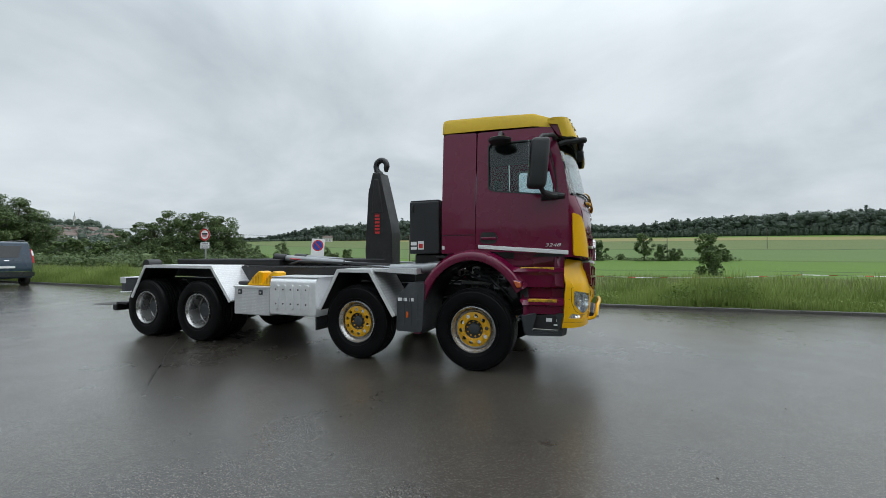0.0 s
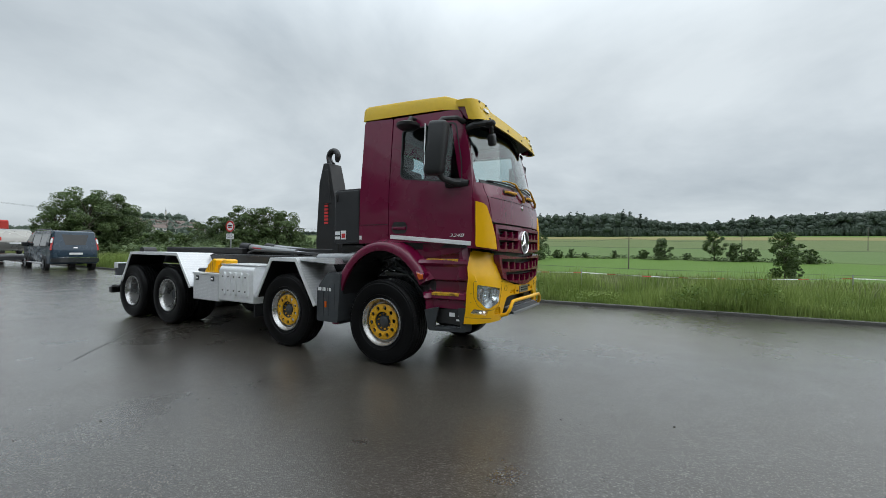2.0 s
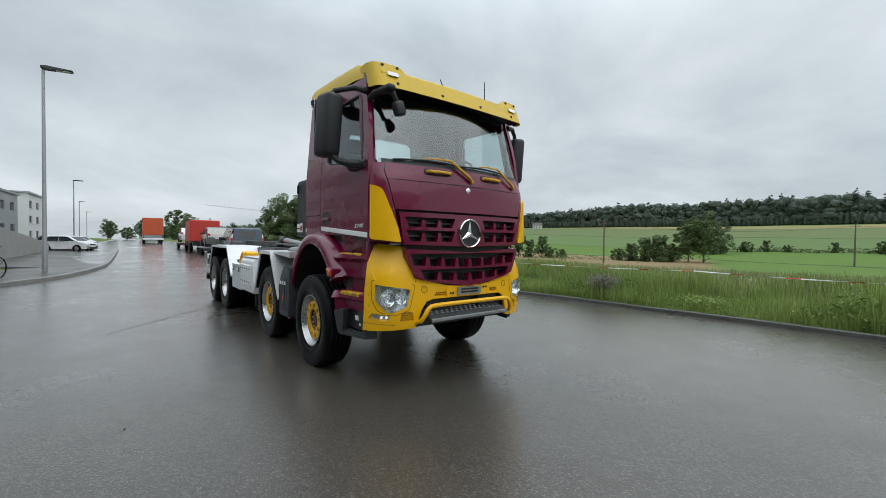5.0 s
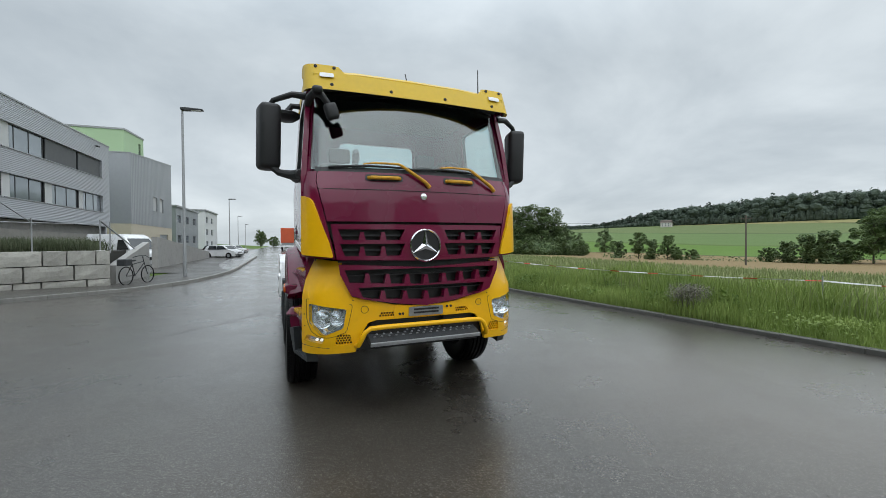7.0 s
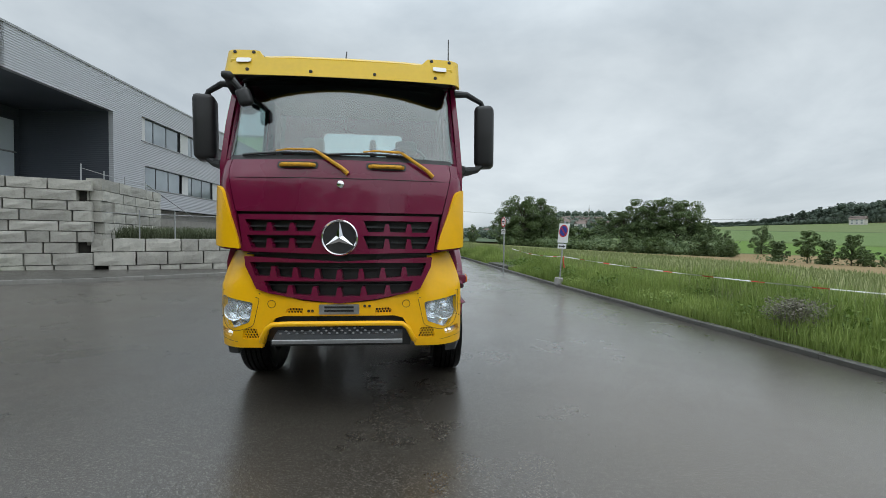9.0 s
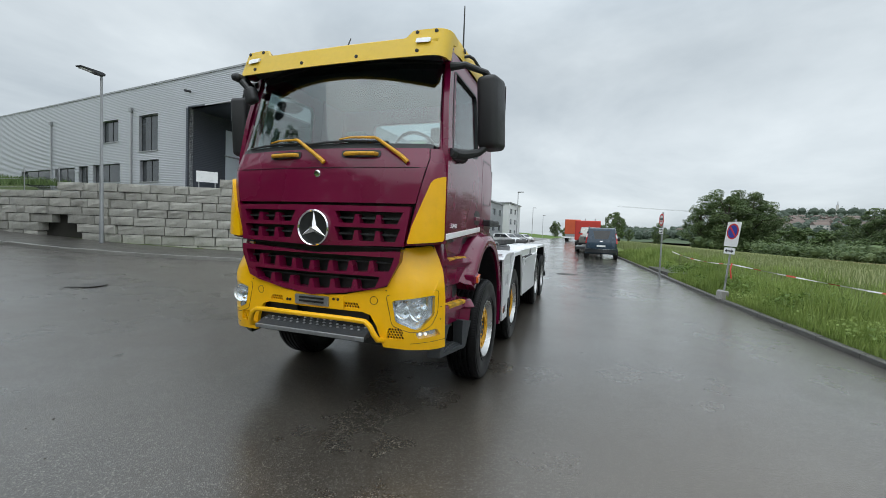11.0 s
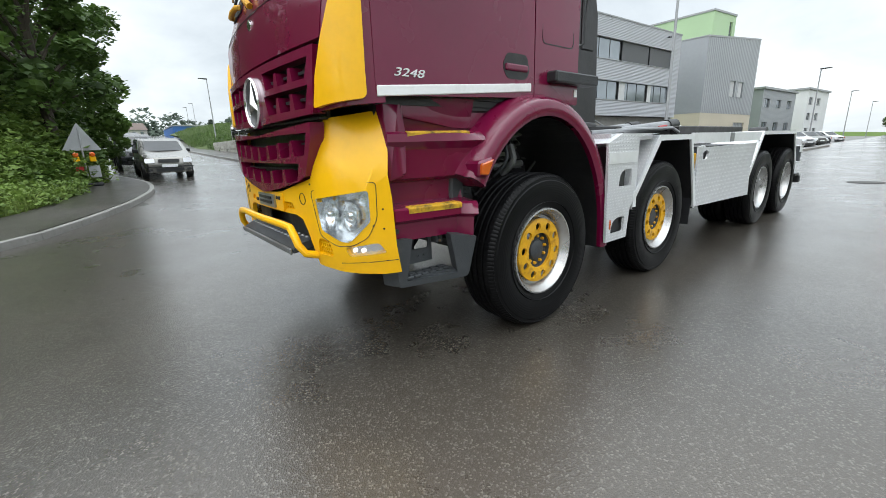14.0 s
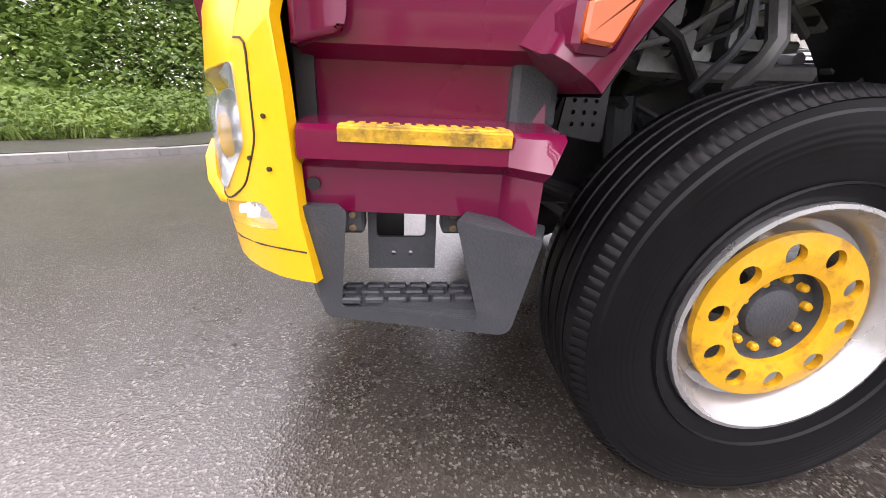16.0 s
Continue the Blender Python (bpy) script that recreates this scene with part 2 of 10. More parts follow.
def lathe(bm, profile, centre, axis="y", seg=40, close=False):
    """A profile of (radius, along) turned about an axis through centre."""
    cx, cy, cz = centre
    rings = []
    for r, h in profile:
        ring = []
        for k in range(seg):
            c, s = math.cos(2 * math.pi * k / seg), math.sin(2 * math.pi * k / seg)
            ring.append(bm.verts.new({"y": (cx + r * c, cy + h, cz + r * s), "x": (cx + h, cy + r * c, cz + r * s), "z": (cx + r * c, cy + r * s, cz + h)}[axis]))
        rings.append(ring)
    pairs = list(zip(rings, rings[1:])) + ([(rings[-1], rings[0])] if close else [])
    for a, b in pairs:
        for k in range(seg):
            bm.faces.new((a[k], a[(k + 1) % seg], b[(k + 1) % seg], b[k]))
    return bm


def panel(bm, outline, holes, at, thick, cuts_u=(), cuts_v=()):
    """A curved sheet with holes: flat outlines in (u, v), cut into strips, laid onto a surface by at(u, v, depth), and given thickness."""
    tmp = bmesh.new()
    edges = []
    for loop in (outline, *holes):
        vs = [tmp.verts.new((u, v, 0)) for u, v in loop]
        edges += [tmp.edges.new((vs[i], vs[(i + 1) % len(vs)])) for i in range(len(vs))]
    bmesh.ops.triangle_fill(tmp, use_beauty=True, use_dissolve=False, edges=edges)
    for c, n in [((u, 0, 0), (1, 0, 0)) for u in cuts_u] + [((0, v, 0), (0, 1, 0)) for v in cuts_v]:
        bmesh.ops.bisect_plane(tmp, geom=tmp.verts[:] + tmp.edges[:] + tmp.faces[:], dist=1e-5, plane_co=c, plane_no=n)
    tmp.verts.ensure_lookup_table()
    top, low = {}, {}
    for v in tmp.verts:
        top[v], low[v] = bm.verts.new(at(v.co.x, v.co.y, 0.0)), bm.verts.new(at(v.co.x, v.co.y, thick))
    for f in tmp.faces:
        bm.faces.new([top[v] for v in f.verts])
        bm.faces.new([low[v] for v in reversed(f.verts)])
    for e in tmp.edges:
        if len(e.link_faces) == 1:
            a, b = e.verts
            bm.faces.new((top[a], top[b], low[b], low[a]))
    tmp.free()
    return bm


def circle(u, v, r, n=12):
    return [(u + r * math.cos(2 * math.pi * k / n), v + r * math.sin(2 * math.pi * k / n)) for k in range(n)]


def rounded(pts, r, n=4):
    """A polygon with its corners rounded; r may be one radius or one for each corner."""
    out, count = [], len(pts)
    for i, p in enumerate(pts):
        rad = r[i] if isinstance(r, (list, tuple)) else r
        p, a, b = Vector(p), Vector(pts[i - 1]), Vector(pts[(i + 1) % count])
        if rad <= 0:
            out.append(tuple(p))
            continue
        d = min(rad, 0.45 * (a - p).length, 0.45 * (b - p).length)
        s, e = p + (a - p).normalized() * d, p + (b - p).normalized() * d
        for k in range(n + 1):
            t = k / n
            out.append(tuple((1 - t) ** 2 * s + 2 * t * (1 - t) * p + t * t * e))
    return out


def near_line(rows, x):
    """The value at x on a line through (x, value) rows."""
    return float(np.interp(x, [r[0] for r in rows], [r[1] for r in rows]))


# ---- ground, road and kerbs ----
def kerb_y(x):
    """The northern kerb of the main road."""
    return 6.02 + 0.055 * x if x > -28 else 4.48 + 0.012 * (x + 28)


def rise(x, y):
    """The main road climbs gently to the west."""
    return 0.010 * min(100.0, max(0.0, -9.0 - x)) * min(1.0, max(0.0, (y + 8.0) / 4.0))


def street(y):
    """Height of the side street, which climbs to the south."""
    if y > -6:
        return 0.0
    return 0.040 * (-6 - y) if y > -54 else 1.92 + 0.055 * (-54 - y)


def north_land(x, d):
    """Height of the meadow and fields, d metres north of the kerb."""
    z = near_line([(0, 0.04), (0.125, 0.06), (0.3, 0.10), (1.5, 0.14), (5, 0.02), (14, -0.35), (40, -1.45), (80, -2.5), (120, -1.7), (150, -0.2), (260, 7.5), (340, 14.0), (400, 17.0), (700, 27), (2500, 40)], d + 0.35 * max(0.0, -x - 100) * min(1.0, max(0.0, (d - 100) / 60)))
    z += rise(x, 6.0) * max(0.0, 1 - d / 60)
    return z + 0.25 * noise.noise((x * 0.03, d * 0.03, 3.0)) * min(1, d / 20) + 0.05 * noise.noise((x * 0.5, d * 0.5, 1.0)) * min(1, d / 1.0)


WEST_KERB = [(-420, -3.0), (-60, -3.05), (-21.6, -3.3), (-17, -3.75), (-14, -4.5), (-12, -5.7), (-10.2, -7.2), (-7.8, -9.1), (-6.3, -11.2), (-5.2, -13.4), (-4.5, -16), (-4.15, -20), (-4.0, -40), (-4.6, -60), (-9, -100), (-14, -140)]
EAST_KERB = [(-9.0, -140), (-3.5, -100), (1.0, -60), (2.2, -40), (2.35, -24), (2.3, -19.5), (2.05, -17.3), (1.55, -15.6), (1.28, -14.0), (1.22, -12.6), (1.36, -11.2), (1.62, -10.1), (1.95, -9.0), (2.25, -8.2), (2.8, -6.95), (3.3, -5.98), (3.75, -5.25), (4.4, -4.5), (5.4, -3.7), (6.4, -2.95), (8.0, -2.1), (11, -1.2), (40, 1.2), (300, 14)]


def smooth_line(pts, rounds=2):
    for _ in range(rounds):
        out = [pts[0]]
        for a, b in zip(pts, pts[1:]):
            out += [(0.75 * a[0] + 0.25 * b[0], 0.75 * a[1] + 0.25 * b[1]), (0.25 * a[0] + 0.75 * b[0], 0.25 * a[1] + 0.75 * b[1])]
        pts = out + [pts[-1]]
    return pts


WEST_LINE, EAST_LINE = smooth_line(WEST_KERB), smooth_line(EAST_KERB)


def offset_line(line, d):
    """The line moved d metres to the left of its run."""
    out = []
    for i, p in enumerate(line):
        a, b = Vector(line[max(i - 1, 0)]), Vector(line[min(i + 1, len(line) - 1)])
        t = (b - a).normalized()
        out.append((p[0] - t.y * d, p[1] + t.x * d))
    return out


def strip(bm, lines, heights):
    """A sheet between lines of equally many points; heights are functions of (x, y)."""
    rows = [[bm.verts.new((x, y, h(x, y))) for x, y in line] for line, h in zip(lines, heights)]
    for a, b in zip(rows, rows[1:]):
        for k in range(len(a) - 1):
            bm.faces.new((a[k], a[k + 1], b[k + 1], b[k]))
    return bm


def ground_material():
    m = bpy.data.materials.new("meadow_and_fields")
    m.use_nodes = True
    n, l = m.node_tree.nodes, m.node_tree.links
    p = n["Principled BSDF"]
    p.inputs["Roughness"].default_value = 0.9
    p.inputs["Specular IOR Level"].default_value = 0.2
    tc, sep = n.new("ShaderNodeTexCoord"), n.new("ShaderNodeSeparateXYZ")
    l.new(tc.outputs["Object"], sep.inputs[0])

    def mth(op, a, b):
        q = n.new("ShaderNodeMath")
        q.operation = op
        for k, v in enumerate((a, b)):
            if isinstance(v, (int, float)):
                q.inputs[k].default_value = v
            else:
                l.new(v, q.inputs[k])
        return q.outputs[0]

    def tex(scale, detail=4, stretch=None):
        t = n.new("ShaderNodeTexNoise")
        t.inputs["Scale"].default_value, t.inputs["Detail"].default_value = scale, detail
        if stretch:
            mp = n.new("ShaderNodeMapping")
            mp.inputs["Scale"].default_value = stretch
            l.new(tc.outputs["Object"], mp.inputs[0])
            l.new(mp.outputs[0], t.inputs["Vector"])
        else:
            l.new(tc.outputs["Object"], t.inputs["Vector"])
        return t.outputs["Fac"]

    def mix(fac, a, b):
        q = n.new("ShaderNodeMixRGB")
        for k, v in enumerate((fac, a, b)):
            if isinstance(v, (int, float)):
                q.inputs[k].default_value = v
            elif isinstance(v, tuple):
                q.inputs[k].default_value = (*v, 1)
            else:
                l.new(v, q.inputs[k])
        return q.outputs[0]

    def edge(v, at, wide):
        r = n.new("ShaderNodeMapRange")
        r.inputs["From Min"].default_value, r.inputs["From Max"].default_value = at - wide, at + wide
        l.new(v, r.inputs["Value"])
        return r.outputs[0]

    x, y = sep.outputs["X"], sep.outputs["Y"]
    wob = mth("MULTIPLY", mth("SUBTRACT", tex(0.02, 2), 0.5), 22.0)
    yy = mth("ADD", mth("ADD", y, wob), mth("MULTIPLY", x, 0.06))
    verge = mix(tex(1.3, 6), (0.08, 0.125, 0.025), (0.15, 0.19, 0.05))
    hay = mix(tex(0.6, 6), (0.145, 0.165, 0.06), (0.205, 0.21, 0.09))
    crop = mix(tex(0.15, 5, (1, 0.2, 1)), (0.085, 0.155, 0.026), (0.108, 0.185, 0.036))
    soil = mix(tex(0.2, 5), (0.20, 0.145, 0.07), (0.25, 0.185, 0.095))
    crop2 = mix(tex(0.08, 5), (0.095, 0.15, 0.048), (0.12, 0.175, 0.06))
    straw = mix(tex(0.1, 5), (0.25, 0.215, 0.09), (0.20, 0.19, 0.08))
    c = mix(edge(yy, 9.5, 1.5), verge, hay)
    left = edge(mth("ADD", x, mth("MULTIPLY", y, 0.35)), 6.0, 1.5)
    c = mix(edge(yy, 46.0, 2.0), c, mix(left, soil, crop))
    c = mix(edge(yy, 97.0, 0.5), c, (0.045, 0.065, 0.025))
    c = mix(edge(yy, 99.0, 0.5), c, crop)
    c = mix(edge(yy, 148.0, 2.0), c, mix(tex(0.2), (0.06, 0.10, 0.025), (0.09, 0.12, 0.03)))
    c = mix(edge(yy, 152.0, 2.0), c, crop2)
    c = mix(edge(yy, 212.0, 1.0), c, (0.045, 0.065, 0.025))
    c = mix(edge(yy, 215.0, 1.0), c, mix(tex(0.12, 5), (0.10, 0.14, 0.05), (0.135, 0.165, 0.065)))
    c = mix(edge(yy, 300.0, 2.0), c, (0.055, 0.085, 0.03))
    c = mix(edge(yy, 303.0, 2.0), c, straw)
    c = mix(edge(yy, 345.0, 3.0), c, crop)
    c = mix(edge(yy, 455.0, 6.0), c, (0.03, 0.05, 0.02))
    south = edge(y, -1.0, 0.5)
    grass_s = mix(tex(1.1, 6), (0.05, 0.10, 0.016), (0.12, 0.18, 0.035))
    c = mix(south, grass_s, c)
    l.new(c, p.inputs["Base Color"])
    b = n.new("ShaderNodeBump")
    b.inputs["Strength"].default_value, b.inputs["Distance"].default_value = 0.6, 0.08
    l.new(tex(9.0, 6), b.inputs["Height"])
    l.new(b.outputs[0], p.inputs["Normal"])
    return m


def asphalt_material(name, base, wet, gravel=1.0, film_range=(1.0, 0.85), sheen_patch=None):
    m = bpy.data.materials.new(name)
    m.use_nodes = True
    n, l = m.node_tree.nodes, m.node_tree.links
    p = n["Principled BSDF"]
    tc = n.new("ShaderNodeTexCoord")

    def tex(kind, scale, detail=3, rough=0.5):
        t = n.new(kind)
        t.inputs["Scale"].default_value = scale
        if kind == "ShaderNodeTexNoise":
            t.inputs["Detail"].default_value, t.inputs["Roughness"].default_value = detail, rough
        l.new(tc.outputs["Object"], t.inputs["Vector"])
        return t

    def rng(v, a, b, c, d):
        r = n.new("ShaderNodeMapRange")
        for k, q in zip(("From Min", "From Max", "To Min", "To Max"), (a, b, c, d)):
            r.inputs[k].default_value = q
        l.new(v, r.inputs["Value"])
        return r.outputs[0]

    def mix(fac, a, b):
        q = n.new("ShaderNodeMixRGB")
        l.new(fac, q.inputs[0])
        for k, v in ((1, a), (2, b)):
            if isinstance(v, tuple):
                q.inputs[k].default_value = (*v, 1)
            else:
                l.new(v, q.inputs[k])
        return q.outputs[0]

    stones = tex("ShaderNodeTexVoronoi", 130)
    patches, film, grain = tex("ShaderNodeTexNoise", 0.32, 5, 0.6), tex("ShaderNodeTexNoise", 1.7, 6, 0.65), tex("ShaderNodeTexNoise", 320, 2)
    stone = n.new("ShaderNodeSeparateColor")
    l.new(stones.outputs["Color"], stone.inputs[0])
    dark, pale = tuple(c * 0.72 for c in base), tuple(c * 1.25 for c in base)
    c = mix(rng(patches.outputs["Fac"], 0.35, 0.65, 0, 1), dark, pale)
    c = mix(rng(stone.outputs[0], 0.82, 0.94, 0, 0.75), c, (0.20, 0.187, 0.16))
    c = mix(rng(stone.outputs[1], 0.6, 0.95, 0, 0.5), c, (0.085, 0.081, 0.072))
    total = n.new("ShaderNodeMath")
    total.operation = "MULTIPLY_ADD"
    total.inputs[1].default_value = 0.5
    l.new(film.outputs["Fac"], total.inputs[0])
    l.new(patches.outputs["Fac"], total.inputs[2])
    sheen_mask = None
    if sheen_patch:
        # a large patch painted paler for the sky's sheen there, with an uneven edge
        mp, ln, ad = n.new("ShaderNodeMapping"), n.new("ShaderNodeVectorMath"), n.new("ShaderNodeMath")
        mp.vector_type = "TEXTURE"
        mp.inputs["Location"].default_value, mp.inputs["Scale"].default_value = (sheen_patch[0], sheen_patch[1], 0), (sheen_patch[2], sheen_patch[3], 1000)
        ln.operation = "LENGTH"
        l.new(tc.outputs["Object"], mp.inputs[0])
        l.new(mp.outputs[0], ln.inputs[0])
        ad.operation = "ADD"
        l.new(ln.outputs["Value"], ad.inputs[0])
        l.new(patches.outputs["Fac"], ad.inputs[1])
        sheen_mask = rng(ad.outputs[0], 0.95, 1.75, 1.0, 0.0)
        c = mix(rng(sheen_mask, 0.0, 1.0, 0.0, 0.55), c, tuple(3.0 * v for v in base))
    l.new(c, p.inputs["Base Color"])
    l.new(rng(total.outputs[0], 0.58, 0.92, wet[0], wet[1]), p.inputs["Roughness"])
    p.inputs["Specular IOR Level"].default_value = 0.25
    p.inputs["IOR"].default_value = 1.5
    # a film of water lies smooth over the rough stones
    l.new(rng(total.outputs[0], 0.60, 0.95, film_range[0], film_range[1]), p.inputs["Coat Weight"])
    p.inputs["Coat IOR"].default_value = 1.50
    l.new(rng(film.outputs["Fac"], 0.3, 0.7, 0.11, 0.20), p.inputs["Coat Roughness"])
    # the film follows the stones a little
    cb = n.new("ShaderNodeBump")
    cb.inputs["Strength"].default_value, cb.inputs["Distance"].default_value = 0.24 * gravel, 0.003
    l.new(stones.outputs["Distance"], cb.inputs["Height"])
    l.new(cb.outputs[0], p.inputs["Coat Normal"])
    b = n.new("ShaderNodeBump")
    b.inputs["Strength"].default_value, b.inputs["Distance"].default_value = 0.60 * gravel, 0.003
    l.new(stones.outputs["Distance"], b.inputs["Height"])
    b2 = n.new("ShaderNodeBump")
    b2.inputs["Strength"].default_value, b2.inputs["Distance"].default_value = 0.20 * gravel, 0.002
    l.new(grain.outputs["Fac"], b2.inputs["Height"])
    l.new(b.outputs[0], b2.inputs["Normal"])
    l.new(b2.outputs[0], p.inputs["Normal"])
    return m


MEADOW = ground_material()
ASPHALT = asphalt_material("wet_asphalt", (0.044, 0.037, 0.0295), (0.24, 0.40), sheen_patch=(2.3, 3.4, 2.8, 2.1))
PATH_ASPHALT = asphalt_material("damp_footway_asphalt", (0.045, 0.042, 0.038), (0.28, 0.5), 1.0, (0.45, 0.1))
KERB = mat("kerb_granite", (0.22, 0.215, 0.20), 0.5, var=0.25, scale=5, fine=120, bump=0.5, per_object=0.3, dirt=(0.06, 0.065, 0.045), dirt_amount=0.5)
KERB_WET = mat("wet_kerb_granite", (0.10, 0.098, 0.09), 0.35, var=0.3, scale=5, fine=120, bump=0.5, per_object=0.3, dirt=(0.04, 0.045, 0.03), dirt_amount=0.6)
CONCRETE = mat("concrete", (0.30, 0.295, 0.28), 0.75, var=0.15, scale=1.2, fine=30, bump=0.25, dirt=(0.15, 0.15, 0.14), dirt_amount=0.5)

# road: one sheet that passes under the kerbs
bm = bmesh.new()
xs = [-430, -200, -100, -60, -40, -25, -18, -14, -11, -9, -7.5, -6, -4.5, -3, -1.5, 0, 1.5, 3, 4.5, 6, 8, 12, 20, 40, 100, 300]
ys = [-145, -100, -75, -60, -54, -48, -40, -30, -24, -20, -17, -14, -12, -10, -8, -7, -6, -4, -2, 0, 3, None]
grid = [[bm.verts.new((x, kerb_y(x) + 0.05 if y is None else y, rise(x, 6.0) if y is None else street(y) + rise(x, y))) for x in xs] for y in ys]
for a, b in zip(grid, grid[1:]):
    for k in range(len(xs) - 1):
        bm.faces.new((a[k], a[k + 1], b[k + 1], b[k]))
road = solid("road", bm, ASPHALT, "wet dark asphalt road and side street junction", "road", "structure", smooth=True)

# ground: northern meadow and fields to the horizon, and the land south of the road
bm = bmesh.new()
gx = [-2500, -1500, -900, -600, -420, -300, -220, -160, -120, -90, -70] + list(np.arange(-55, 25, 1.6)) + [30, 38, 50, 70, 100, 150, 220, 320, 480, 700, 1000, 1600, 2500]
gd = [0.05, 0.125, 0.3, 0.5, 1.0, 1.6, 2.4, 3.4, 4.6, 6, 8, 11, 15, 20, 27, 36, 48, 62, 80, 100, 125, 150, 185, 230, 280, 340, 420, 520, 700, 1000, 1600, 2500]
grid = [[bm.verts.new((x, kerb_y(x) + d, north_land(x, d))) for x in gx] for d in gd]
for a, b in zip(grid, grid[1:]):
    for k in range(len(gx) - 1):
        bm.faces.new((a[k], a[k + 1], b[k + 1], b[k]))


def bank(x, y):
    """The ground behind the western footway, hidden by walls and buildings."""
    return max(street(y) + 0.1, near_line([(-150, 8.0), (-60, 2.4), (-40, 1.4), (-14, 0.3), (-6, 0.1), (0, 0.1)], y))


west_in = offset_line(WEST_LINE, -2.2)
strip(bm, [west_in, [(min(x, -30) - 4 if y < -40 else min(x - 3, -15), min(y - 6, -15)) for x, y in west_in], [(x - 120, y - 160) for x, y in west_in], [(x - 900, y - 1800) for x, y in west_in]],
      [lambda x, y: street(y) + 0.1, bank, lambda x, y: 9.0, lambda x, y: 30.0])
east_in = offset_line(EAST_LINE, -1.9)
strip(bm, [east_in, offset_line(EAST_LINE, -4.5), offset_line(EAST_LINE, -9), [(x + 60, y - 70) for x, y in east_in], [(x + 900, y - 1800) for x, y in east_in]],
      [lambda x, y: street(y) + 0.11, lambda x, y: street(y) + 0.45, lambda x, y: street(y) + 1.6, lambda x, y: street(y) + 6, lambda x, y: 40.0])
ground = solid("ground", bm, MEADOW, "uneven meadow and far farm fields", "ground", "structure", smooth=True)

# footways along both sides of the side street
for line, d, name in ((WEST_LINE, -2.9, "pavement_west"), (EAST_LINE, -1.6, "pavement_east")):
    bm = bmesh.new()
    strip(bm, [offset_line(line, -0.12), offset_line(line, d)], [lambda x, y: street(y) + 0.125] * 2)
    solid(name, bm, PATH_ASPHALT, "damp asphalt footway beside the side street", "footway", "structure")


def kerb_stones(name, line, height, width, label, material=None):
    """A row of kerb stones along a line, each a bevelled block with a joint."""
    parent = thing(name, label, "kerb", kind="structure")
    run, pieces, acc = 0.0, [], [line[0]]
    for a, b in zip(line, line[1:]):
        seg = math.dist(a, b)
        t = 1.0 - run
        while t <= seg:
            pieces.append((a[0] + (b[0] - a[0]) * t / seg, a[1] + (b[1] - a[1]) * t / seg))
            t += 1.0
        run = seg - (t - 1.0)
    shared = None
    for a, b in zip(pieces, pieces[1:]):
        if abs(a[0]) > 42 or a[1] < -60:
            continue
        if shared is None:
            q = bmesh.new()
            box(q, 0.0005, 0.9985, -width, 0, -0.12, height, 0.010)
            shared = part("kerb_stone", q, material or KERB, parent)
            ob = shared
        else:
            ob = new("kerb_stone", shared.data)
            ob.parent = parent
        ang = math.atan2(b[1] - a[1], b[0] - a[0])
        tilt = math.atan2(street(b[1]) + rise(*b) - street(a[1]) - rise(*a), math.dist(a, b))
        ob.matrix_basis = Matrix.Translation((a[0], a[1], street(a[1]) + rise(*a) + random.uniform(-0.006, 0.004))) @ Matrix.Rotation(ang, 4, "Z") @ Matrix.Rotation(-tilt, 4, "Y")


kerb_stones("kerb_north", [(x, kerb_y(x)) for x in np.arange(42, -43, -1.0)], 0.08, 0.13, "worn dark wet kerb stones along the grass verge", KERB_WET)
kerb_stones("kerb_west", WEST_LINE, 0.12, 0.15, "pale granite kerb stones along the footway")
kerb_stones("kerb_east", EAST_LINE, 0.12, 0.11, "curved granite kerb stones at the street corner")

# yard in front of the halls
bm = bmesh.new()
strip(bm, [[(-19.5, y), (-46, y), (-90, y), (-150, y)] for y in (-5.5, -15.0, -18.4)], [lambda x, y: 0.14, lambda x, y: 0.52, lambda x, y: 0.74])
solid("pavement_yard", bm, PATH_ASPHALT, "damp asphalt yard in front of the halls", "yard", "structure")

# paved patch in the northern verge
bm = bmesh.new()
prism(bm, [(-17.2, kerb_y(-17.2) + 0.15), (-13.7, kerb_y(-13.7) + 0.15), (-13.7, kerb_y(-13.7) + 1.6), (-17.2, kerb_y(-17.2) + 1.6)], "z", 0.05, 0.25)
solid("pavement_verge", bm, PATH_ASPHALT, "small damp asphalt patch in the grass verge", "footway", "structure")


